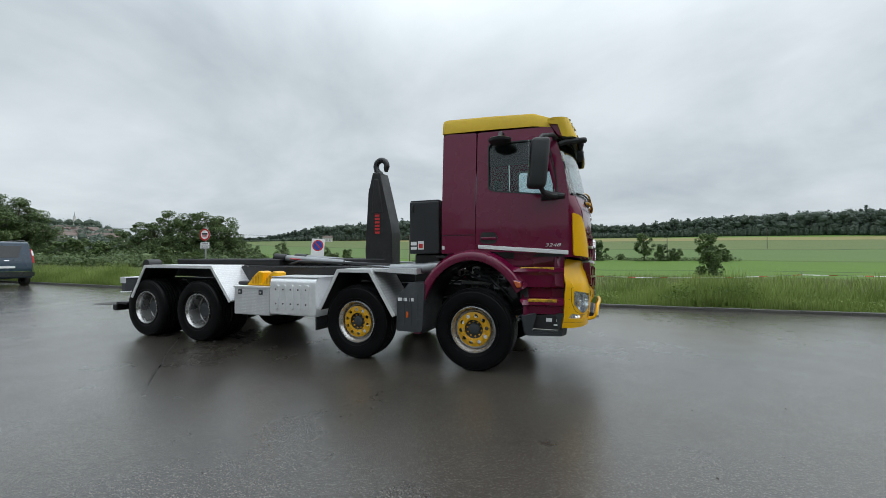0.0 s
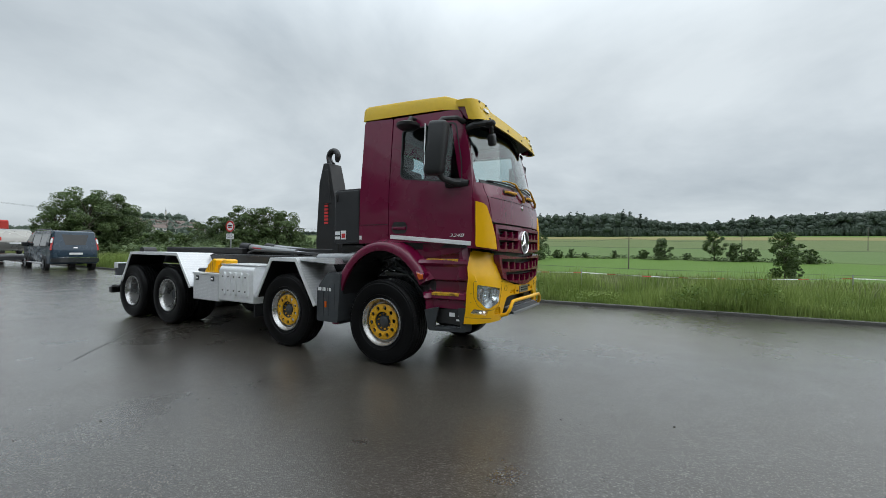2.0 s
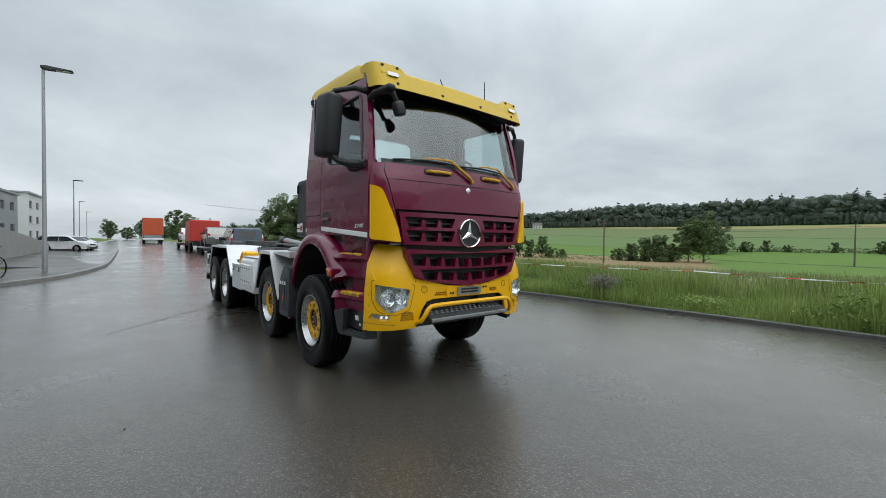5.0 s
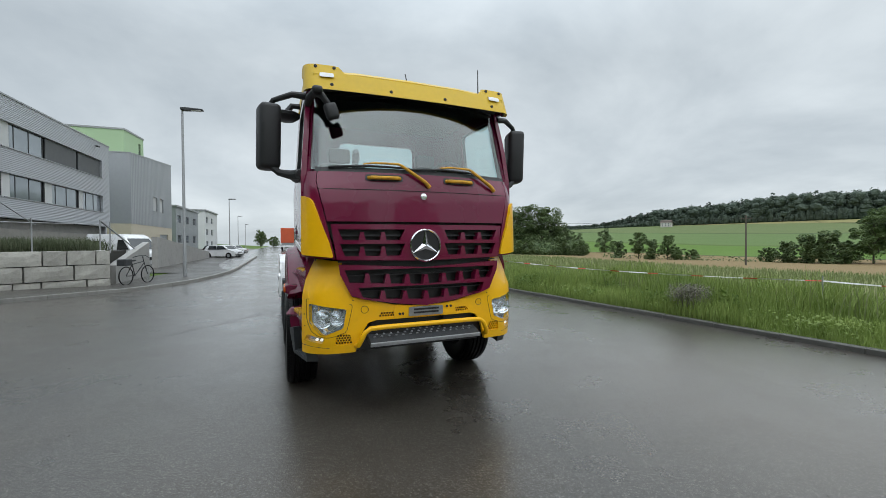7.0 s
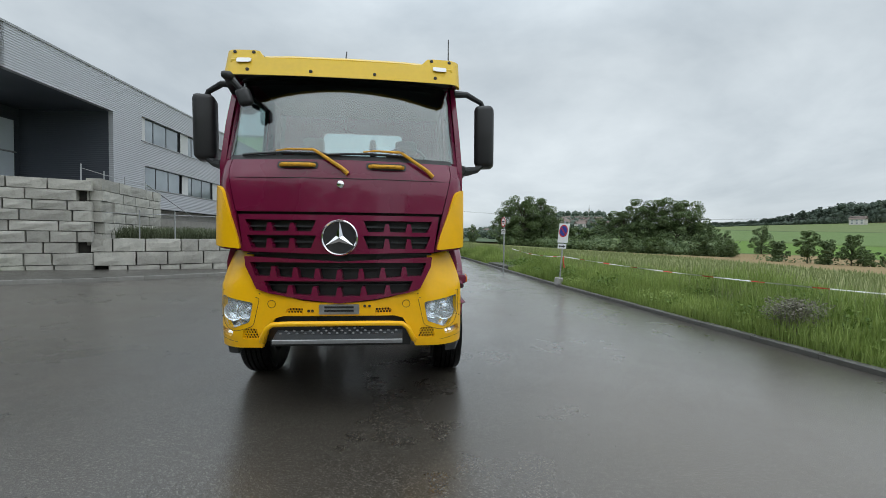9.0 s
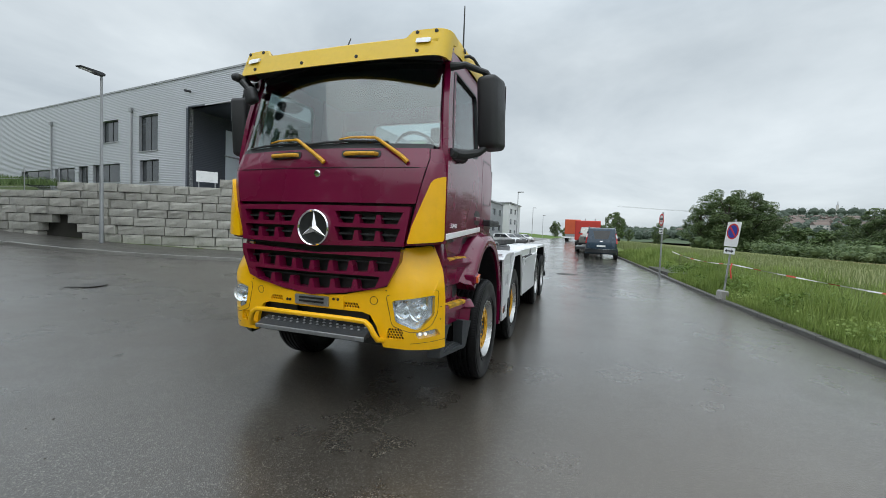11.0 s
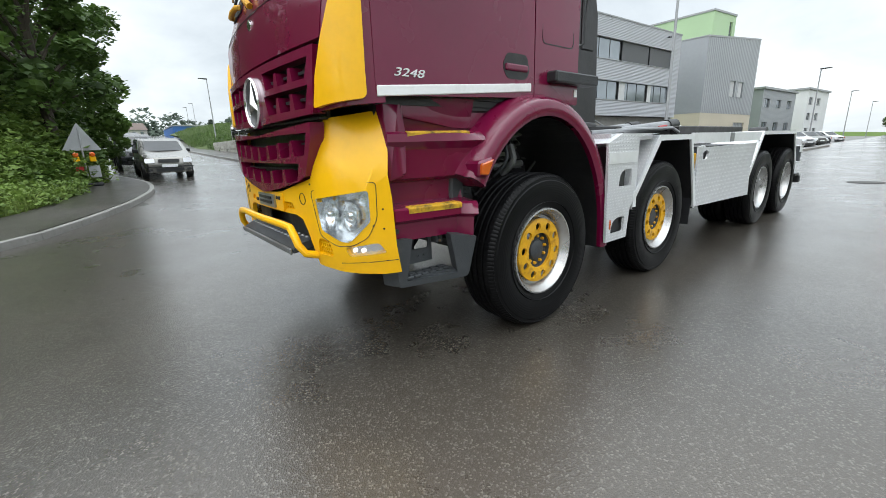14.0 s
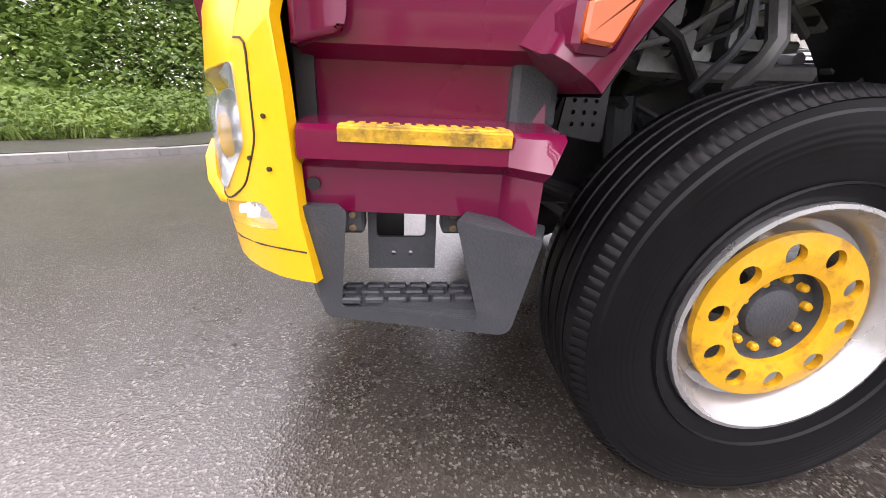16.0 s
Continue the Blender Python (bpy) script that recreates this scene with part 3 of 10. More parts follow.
# ---- the hook-lift truck ----
def tread_plate(name, scale, strength):
    """Aluminium chequer plate: short raised bars in two crossing directions."""
    m = ALU.copy()
    m.name = name
    n, l = m.node_tree.nodes, m.node_tree.links
    p = n["Principled BSDF"]
    tc, sep = n.new("ShaderNodeTexCoord"), n.new("ShaderNodeSeparateXYZ")
    l.new(tc.outputs["Object"], sep.inputs[0])

    def mth(op, *vs):
        q = n.new("ShaderNodeMath")
        q.operation = op
        for k, v in enumerate(vs):
            if isinstance(v, (int, float)):
                q.inputs[k].default_value = v
            else:
                l.new(v, q.inputs[k])
        return q.outputs[0]

    # X runs along every plate; Z or Y runs across it
    u, v = mth("MULTIPLY", sep.outputs["X"], scale), mth("MULTIPLY", mth("ADD", sep.outputs["Z"], sep.outputs["Y"]), scale)
    x, y = mth("SUBTRACT", mth("FRACT", u), 0.5), mth("SUBTRACT", mth("FRACT", v), 0.5)
    odd = mth("FLOORED_MODULO", mth("ADD", mth("FLOOR", u), mth("FLOOR", v)), 2.0)
    turn = mth("SUBTRACT", mth("MULTIPLY", odd, 2.0), 1.0)
    a, b = mth("ADD", x, mth("MULTIPLY", y, turn)), mth("SUBTRACT", x, mth("MULTIPLY", y, turn))
    across, along = n.new("ShaderNodeMapRange"), n.new("ShaderNodeMapRange")
    for r, lo, hi, v in ((across, 0.14, 0.26, a), (along, 0.32, 0.52, b)):
        r.inputs["From Min"].default_value, r.inputs["From Max"].default_value = lo, hi
        r.inputs["To Min"].default_value, r.inputs["To Max"].default_value = 1.0, 0.0
        l.new(mth("ABSOLUTE", v), r.inputs["Value"])
    bars = mth("MULTIPLY", across.outputs[0], along.outputs[0])
    # the raised bars keep the full colour, the plate between them is darker
    bar_tone = n.new("ShaderNodeMixRGB")
    bar_tone.blend_type = "MULTIPLY"
    bar_tone.inputs["Color2"].default_value = (0.80, 0.80, 0.81, 1)
    l.new(mth("SUBTRACT", 1.0, bars), bar_tone.inputs["Fac"])
    l.new(p.inputs["Base Color"].links[0].from_socket, bar_tone.inputs["Color1"])
    l.new(bar_tone.outputs[0], p.inputs["Base Color"])
    bu = n.new("ShaderNodeBump")
    bu.inputs["Strength"].default_value, bu.inputs["Distance"].default_value = strength, 0.004
    l.new(bars, bu.inputs["Height"])
    l.new(bu.outputs[0], p.inputs["Normal"])
    return m


def tyre_material():
    """Rubber with fine cuts across the shoulders and faint rings on the sidewall."""
    m = RUBBER.copy()
    m.name = "tyre_with_sipes"
    n, l = m.node_tree.nodes, m.node_tree.links
    p = n["Principled BSDF"]
    tc, sep = n.new("ShaderNodeTexCoord"), n.new("ShaderNodeSeparateXYZ")
    l.new(tc.outputs["Object"], sep.inputs[0])

    def mth(op, *vs):
        q = n.new("ShaderNodeMath")
        q.operation = op
        for k, v in enumerate(vs):
            if isinstance(v, (int, float)):
                q.inputs[k].default_value = v
            else:
                l.new(v, q.inputs[k])
        return q.outputs[0]

    x, z = sep.outputs["X"], sep.outputs["Z"]
    r = mth("SQRT", mth("ADD", mth("MULTIPLY", x, x), mth("MULTIPLY", z, z)))
    cut = mth("MULTIPLY", mth("GREATER_THAN", mth("SINE", mth("MULTIPLY", mth("ARCTAN2", z, x), 84.0)), 0.86), mth("GREATER_THAN", r, 0.503))
    ring = mth("MULTIPLY", mth("MULTIPLY", mth("SINE", mth("MULTIPLY", r, 420.0)), 0.02), mth("LESS_THAN", mth("ABSOLUTE", mth("SUBTRACT", r, 0.425)), 0.035))
    bu = n.new("ShaderNodeBump")
    bu.inputs["Strength"].default_value, bu.inputs["Distance"].default_value = 1.0, 0.010
    l.new(mth("SUBTRACT", ring, mth("MULTIPLY", cut, 1.5)), bu.inputs["Height"])
    l.new(bu.outputs[0], p.inputs["Normal"])
    return m


TYRE = tyre_material()
TREAD = tread_plate("chequer_plate", 42.0, 0.5)
TREAD_WIDE = tread_plate("wide_chequer_plate", 22.0, 0.7)
REFLECTOR = mat("lamp_reflector", (0.93, 0.94, 0.95), 0.12, metal=0.85, var=0.04, fine=15, bump=0.2)
# a lighter grey that stands in for light reaching into the wheel wells
LIGHTENED_STEEL = mat("lightened_grey_steel", (0.17, 0.17, 0.17), 0.5, metal=0.25, var=0.3, scale=8, fine=60, bump=0.2)
TAN_BOLT = mat("rusty_bolt", (0.22, 0.15, 0.09), 0.6, metal=0.3, var=0.3, fine=90)
LAMP_WHITE = mat("lamp_housing", (0.80, 0.81, 0.82), 0.16, metal=0.75, var=0.08, scale=20, fine=40, bump=0.3, coat=0.4)
DRL = bpy.data.materials.new("daytime_lamp")
DRL.use_nodes = True
DRL.node_tree.nodes["Principled BSDF"].inputs["Emission Color"].default_value = (1, 0.97, 0.9, 1)
DRL.node_tree.nodes["Principled BSDF"].inputs["Emission Strength"].default_value = 0.8

truck = thing("hook_lift_truck", "burgundy and yellow four-axle hook-lift truck parked on wet asphalt", "truck")


def wheel(rear):
    """One wheel at the origin that faces +y: rim barrel, tyre, disc, hub and nuts."""
    bm = bmesh.new()
    if rear:
        lathe(bm, [(0.300, 0.135), (0.298, 0.148), (0.288, 0.150), (0.278, 0.135), (0.262, 0.105), (0.255, 0.04), (0.250, -0.08), (0.235, -0.10), (0.20, -0.105), (0.13, -0.105), (0.13, -0.13), (0.27, -0.13), (0.29, 0.12)], (0, 0, 0), close=True)
    else:
        lathe(bm, [(0.300, 0.130), (0.298, 0.146), (0.288, 0.148), (0.280, 0.130), (0.266, 0.112), (0.254, 0.09), (0.246, 0.072), (0.232, 0.068), (0.20, 0.068), (0.20, 0.0), (0.27, 0.0), (0.29, 0.12)], (0, 0, 0), close=True)
    w = part("wheel", bm, STEEL, truck, "dual rear wheel with dished silver rim" if rear else "steel wheel with yellow hub disc", smooth=True)
    for shift in ((0, -0.345) if rear else (0,)):
        bm = bmesh.new()
        prof = [(0.292, 0.128), (0.33, 0.148), (0.40, 0.160), (0.440, 0.160), (0.478, 0.155), (0.484, 0.149), (0.500, 0.1465), (0.503, 0.149), (0.514, 0.137), (0.526, 0.118)]
        groove = []
        for h in (0.075, 0.025, -0.025, -0.075):
            groove += [(0.530, h + 0.010), (0.526, h + 0.007), (0.512, h + 0.005), (0.512, h - 0.005), (0.526, h - 0.007), (0.530, h - 0.010)]
        prof = prof + groove + [(r, -h) for r, h in reversed(prof)]
        seg = 88 if rear else 390
        lathe(bm, [(r, h + shift) for r, h in prof], (0, 0, 0), seg=seg, close=True)
        if not rear:
            # short cuts across both shoulders
            for v in bm.verts:
                if 0.512 < math.hypot(v.co.x, v.co.z) < 0.520 and 0.11 < abs(v.co.y) and round(math.atan2(v.co.z, v.co.x) / (2 * math.pi) * seg) % 3 == 0:
                    v.co.x, v.co.y, v.co.z = v.co.x * 0.990, v.co.y * 0.965, v.co.z * 0.990
        part("tyre", bm, TYRE, w, smooth=True, sharp=0.5)
        for r0 in (0.338,):
            q = bmesh.new()
            lathe(q, [(r0, 0.150 + shift), (r0 + 0.004, 0.157 + shift), (r0 + 0.008, 0.151 + shift)], (0, 0, 0), seg=60)
            part("sidewall_rib", q, RUBBER, w, smooth=True)
    if rear:
        bm = bmesh.new()
        panel(bm, circle(0, 0, 0.236, 40), [circle(0.19 * math.cos(a), 0.19 * math.sin(a), 0.024, 10) for a in [math.pi * k / 5 for k in range(10)]] + [circle(0, 0, 0.12, 24)], lambda u, v, d: (u, -0.085 - d, v), 0.014)
        part("disc", bm, DARK_RIM, w)
        bm = bmesh.new()
        lathe(bm, [(0.145, -0.08), (0.14, -0.05), (0.125, -0.04), (0.12, 0.0), (0.10, 0.02), (0.06, 0.028), (0.001, 0.03)], (0, 0, 0), seg=28)
        part("hub", bm, GREY_PLASTIC, w, "grey planetary hub", smooth=True)
        ring, depth, mt = 0.165, -0.07, DULL_STEEL
    else:
        bm = bmesh.new()
        holes = [circle(0.174 * math.cos(a), 0.174 * math.sin(a), 0.0262, 14) for a in [math.pi * (k + 0.5) / 5 for k in range(10)]]

        def face(u, v, d):
            r = math.hypot(u, v)
            return (u, 0.102 + 0.014 * (1 - ((r - 0.168) / 0.06) ** 2) - d, v)

        panel(bm, circle(0, 0, 0.222, 44), holes + [circle(0, 0, 0.123, 30)], face, 0.018)
        part("disc", bm, RUSTY_YELLOW, w, "yellow painted hub disc with rust marks", smooth=True, sharp=0.7)
        bm = bmesh.new()
        lathe(bm, [(0.125, 0.09), (0.120, 0.066), (0.074, 0.066), (0.068, 0.082), (0.055, 0.088), (0.02, 0.090), (0.001, 0.090)], (0, 0, 0), seg=28)
        part("hub", bm, GREY_PLASTIC, w, "grey dusty hub cap", smooth=True)
        ring, depth, mt = 0.096, 0.066, RUSTY_YELLOW
    base = None
    for k in range(10):
        a = math.pi * k / 5
        if base is None:
            q = bmesh.new()
            lathe(q, [(0.015, 0.0), (0.015, 0.016), (0.011, 0.024), (0.001, 0.025)] if rear else [(0.0115, 0.0), (0.0115, 0.013), (0.008, 0.019), (0.001, 0.02)], (0, 0, 0), seg=6 if rear else 8)
            base = part("nut", q, mt, w)
            ob = base
        else:
            ob = new("nut", base.data)
            ob.parent = w
        ob.matrix_basis = Matrix.Translation((ring * math.cos(a), depth, ring * math.sin(a)))
    return w


AXLES = [(0.0, False), (-1.755, False), (-5.0, True), (-6.35, True)]
front, rear = wheel(False), wheel(True)
for i, (x, back) in enumerate(AXLES):
    for s in (1, -1):
        m = Matrix.Translation((x, s * 1.03, 0.527)) @ Matrix.Rotation(0 if s > 0 else math.pi, 4, "Z") @ Matrix.Rotation(radians(17 * i + 11 * s), 4, "Y")
        src = rear if back else front
        if (i, s) in ((0, 1), (2, 1)):
            src.matrix_basis = m
        else:
            copy_thing(src, m)


# cab surfaces: a bowed front that turns a round corner into flat sides
def cab_w(z):
    return 1.065 - 0.075 * max(0.0, z - 2.15)


def cab_x(z):
    return near_line([(0.9, 1.415), (1.6, 1.41), (2.05, 1.395), (2.2, 1.365), (2.9, 1.215), (3.1, 1.15)], z)


def plan(u, w, x0, r, bow):
    s, u, a = (1 if u >= 0 else -1), abs(u), w - r
    if u <= a:
        k = 2 * bow * u / a / a
        n = math.hypot(1, k)
        return x0 - bow * (u / a) ** 2, s * u, 1 / n, s * k / n
    t = (u - a) / r
    if t < math.pi / 2:
        return x0 - bow - r + r * math.cos(t), s * (a + r * math.sin(t)), math.cos(t), s * math.sin(t)
    return x0 - bow - r - (u - a - r * math.pi / 2), s * w, 0.0, float(s)


def on_front(u, v, d):
    x, y, nx, ny = plan(u, cab_w(v), cab_x(v), 0.22, near_line([(1.4, 0.055), (2.0, 0.06), (2.25, 0.11), (2.9, 0.12)], v))
    return (x - nx * d, y - ny * d, v)


BUMPER_R = 0.40


def on_bumper(u, v, d):
    x, y, nx, ny = plan(u, 1.095 - 0.03 * max(0.0, (0.75 - v)), 1.43 - 0.03 * abs(v - 1.0) - 0.1 * max(0.0, 0.72 - v), BUMPER_R, 0.045)
    return (x - nx * d, y - ny * d, v)


def on_side(s):
    return lambda u, v, d: (u, s * (cab_w(v) - d), v)


FRONT_CUTS = [-1.15, -1.08, -1.02, -0.96, -0.9, -0.84, -0.7, -0.5, -0.3, 0, 0.3, 0.5, 0.7, 0.84, 0.9, 0.96, 1.02, 1.08, 1.15]


def mirrored(pts):
    """The right half of an outline, from the middle of its top round to the middle of its bottom, made whole."""
    return pts + [(-u, v) for u, v in reversed(pts) if abs(u) > 1e-6]


# front panel above the grille
bm = bmesh.new()
panel(bm, mirrored([(0, 2.205), (0.93, 2.205), (0.945, 2.12), (0.935, 2.05), (0.865, 1.76), (0, 1.76)]), [], on_front, 0.03, FRONT_CUTS, [1.9, 2.0, 2.1, 2.17])
hood = part("front_panel", bm, PURPLE, truck, smooth=True)
bm = bmesh.new()
tube(bm, [on_front(0.085 * k, 2.045, -0.0004) for k in range(-11, 12)], 0.0028, 5)
part("panel_joint", bm, CHASSIS, hood)
# corner pieces: burgundy surround and yellow deflector
for s in (1, -1):
    bm = bmesh.new()
    panel(bm, rounded([(s * u, v) for u, v in ((0.938, 2.205), (1.06, 2.205), (1.20, 2.2), (1.20, 1.46), (0.80, 1.43), (0.873, 1.76), (0.943, 2.05), (0.953, 2.12))], [0, 0, 0, 0, 0, 0, 0, 0]), [], on_front, 0.03, FRONT_CUTS, [1.6, 1.75, 1.9, 2.05])
    part("corner_panel", bm, PURPLE, truck, smooth=True)
    bm = bmesh.new()
    panel(bm, rounded([(s * u, v) for u, v in ((0.985, 1.955), (1.095, 1.985), (1.105, 1.475), (0.815, 1.445), (0.845, 1.56))], [0.09, 0.01, 0.03, 0.02, 0.02]), [],
          lambda u, v, d: on_front(u, v, d - 0.028), 0.035, FRONT_CUTS, [1.52, 1.6, 1.75, 1.9])
    part("wind_deflector", bm, YELLOW, truck, "yellow corner wind deflector", smooth=True, sharp=0.5)
# black backing behind the grilles and under the windscreen
bm = bmesh.new()
panel(bm, mirrored([(0, 2.23), (0.9, 2.23), (0.9, 1.80), (0.77, 1.46), (0.70, 1.0), (0, 1.0)]), [], lambda u, v, d: on_front(u, v, d + 0.075), 0.02, FRONT_CUTS)
part("grille_backing", bm, CHASSIS, truck)


def toothed(edges, z0, z1, drop=lambda u: 0.0, lip=0.024):
    """A slot with a straight upper edge; between its bays, teeth rise from the lower bar nearly to the upper one."""
    pts = [(edges[0] - 0.012, z1), (edges[-1] + 0.012, z1)]
    for k in range(len(edges) - 1, 0, -1):
        a, b = edges[k - 1], edges[k]
        pts += [(b - 0.030, z0), (a + 0.030, z0)]
        if k > 1:
            pts += [(a + 0.014, z1 - lip), (a - 0.014, z1 - lip)]
    return [(u, v - drop(u)) for u, v in pts]


holes = []
for z0, z1 in ((1.595, 1.690), (1.455, 1.562)):
    h = toothed([0.205, 0.39, 0.575, 0.765 if z0 > 1.5 else 0.75], z0, z1)
    holes += [h, [(-u, v) for u, v in reversed(h)]]
bm = bmesh.new()
panel(bm, mirrored([(0, 1.735), (0.835, 1.735), (0.79, 1.425), (0, 1.405)]), holes, lambda u, v, d: on_front(u, v, d - 0.02), 0.07, FRONT_CUTS)
upper = part("upper_grille", bm, PURPLE, truck, "burgundy upper grille with dark louvres", smooth=True, sharp=0.4)
sag = lambda u: 0.035 * (1 - abs(u) / 0.7)
holes = [toothed([-0.715 + 0.17875 * k for k in range(9)], 1.225, 1.335, sag), toothed([-0.60 + 0.2 * k for k in range(7)], 1.085, 1.185, sag)]
bm = bmesh.new()
panel(bm, mirrored([(0, 1.345), (0.775, 1.385), (0.765, 1.30), (0.675, 1.115), (0.30, 1.03), (0, 0.995)]), holes, lambda u, v, d: on_front(u, v, d - 0.035), 0.08, FRONT_CUTS)
lower = part("lower_grille", bm, PURPLE, truck, "burgundy lower grille with dark louvres", smooth=True, sharp=0.4)
for z0, z1, w in ((1.63, 1.645, 0.78), (1.50, 1.515, 0.78), (1.40, 1.41, 0.78), (1.28, 1.29, 0.72), (1.14, 1.15, 0.60)):
    bm = bmesh.new()
    panel(bm, [(-w, z0), (w, z0), (w, z1), (-w, z1)], [], lambda u, v, d: on_front(u, v, d + 0.02), 0.05, FRONT_CUTS)
    part("grille_fin", bm, BLACK, upper if z0 > 1.39 else lower)
# star badge and round badge
bm = bmesh.new()
lathe(bm, [(0.150, -0.02), (0.152, 0.012), (0.143, 0.022), (0.134, 0.012), (0.132, -0.01)], (1.435, 0, 1.545), "x", 40)
badge = part("grille_badge_ring", bm, CHROME, truck, "chrome ring badge", smooth=True)
bm = bmesh.new()
lathe(bm, [(0.136, -0.03), (0.136, 0.0), (0.001, 0.0)], (1.435, 0, 1.545), "x", 40)
part("badge_disc", bm, CHASSIS, badge)
bm = bmesh.new()
tips = []
for k in range(6):
    a = math.pi / 2 + k * math.pi / 3
    r = 0.138 if k % 2 == 0 else 0.033
    tips.append(bm.verts.new((1.438, r * math.cos(a), 1.545 + r * math.sin(a))))
mid = bm.verts.new((1.460, 0, 1.545))
for k in range(6):
    bm.faces.new((tips[k], tips[(k + 1) % 6], mid))
part("badge_star", bm, CHROME, badge)
bm = bmesh.new()
lathe(bm, [(0.032, 0), (0.03, 0.012), (0.018, 0.016), (0.001, 0.016)], (1.392, 0, 1.995), "x", 24)
part("round_badge", bm, CHROME, truck, smooth=True)
# grab handles under the windscreen, and wipers
for y in (-0.36, 0.38):
    bm = bmesh.new()
    panel(bm, rounded([(y - 0.17, 2.125), (y + 0.17, 2.125), (y + 0.17, 2.185), (y - 0.17, 2.185)], 0.03), [], lambda u, v, d: on_front(u, v, d - 0.006), 0.03, FRONT_CUTS)
    grip = part("grab_recess", bm, BLACK, truck)
    bm = bmesh.new()
    tube(bm, [on_front(y + q, 2.153, -d) for q, d in ((-0.14, 0.002), (-0.12, 0.030), (0, 0.036), (0.12, 0.030), (0.14, 0.002))], 0.017, 10)
    part("grab_handle", bm, WORN_YELLOW, grip, "yellow grab handle", smooth=True)
for y0, side in ((0.06, -1), (0.78, -1)):
    bm = bmesh.new()
    tube(bm, [on_front(y0 - q, z, -0.012 - lift) for q, z, lift in ((0, 2.085, 0.0), (0.05, 2.13, 0.022), (0.26, 2.27, 0.028), (0.29, 2.285, 0.026))], [0.02, 0.018, 0.013, 0.011], 8)
    tube(bm, [on_front(y0 - q, z, -0.012 - lift) for q, z, lift in ((0.29, 2.285, 0.026), (0.5, 2.288, 0.022), (0.6, 2.275, 0.016))], [0.011, 0.008, 0.006], 8)
    arm = part("wiper", bm, WORN_YELLOW, truck, "yellow wiper arm", smooth=True)
    bm = bmesh.new()
    tube(bm, [on_front(y0 - q, z, -0.012) for q, z in ((0.90, 2.245), (0.72, 2.256), (0.55, 2.262), (0.36, 2.258), (0.18, 2.252))], 0.010, 8)
    part("wiper_blade", bm, BLACK, arm)

# windscreen with dark upper band
bm = bmesh.new()
panel(bm, mirrored([(0, 2.94), (0.955, 2.94), (1.015, 2.23), (0, 2.23)]), [], lambda u, v, d: on_front(u, v, d + 0.012), 0.006, [0.08 * k for k in range(-12, 13)], [2.3 + 0.08 * k for k in range(8)])
screen = part("windscreen", bm, SCREEN, truck, smooth=True)
bm = bmesh.new()
panel(bm, mirrored([(0, 2.96), (0.91, 2.96), (0.915, 2.90), (0, 2.885)]), [], lambda u, v, d: on_front(u, v, d + 0.025), 0.006, FRONT_CUTS)
part("shade_band", bm, BLACK, screen)
bm = bmesh.new()
panel(bm, mirrored([(0, 2.245), (0.96, 2.245), (0.96, 2.19), (0, 2.19)]), [], lambda u, v, d: on_front(u, v, d + 0.004), 0.02, FRONT_CUTS)
part("cowl_strip", bm, BLACK, truck)

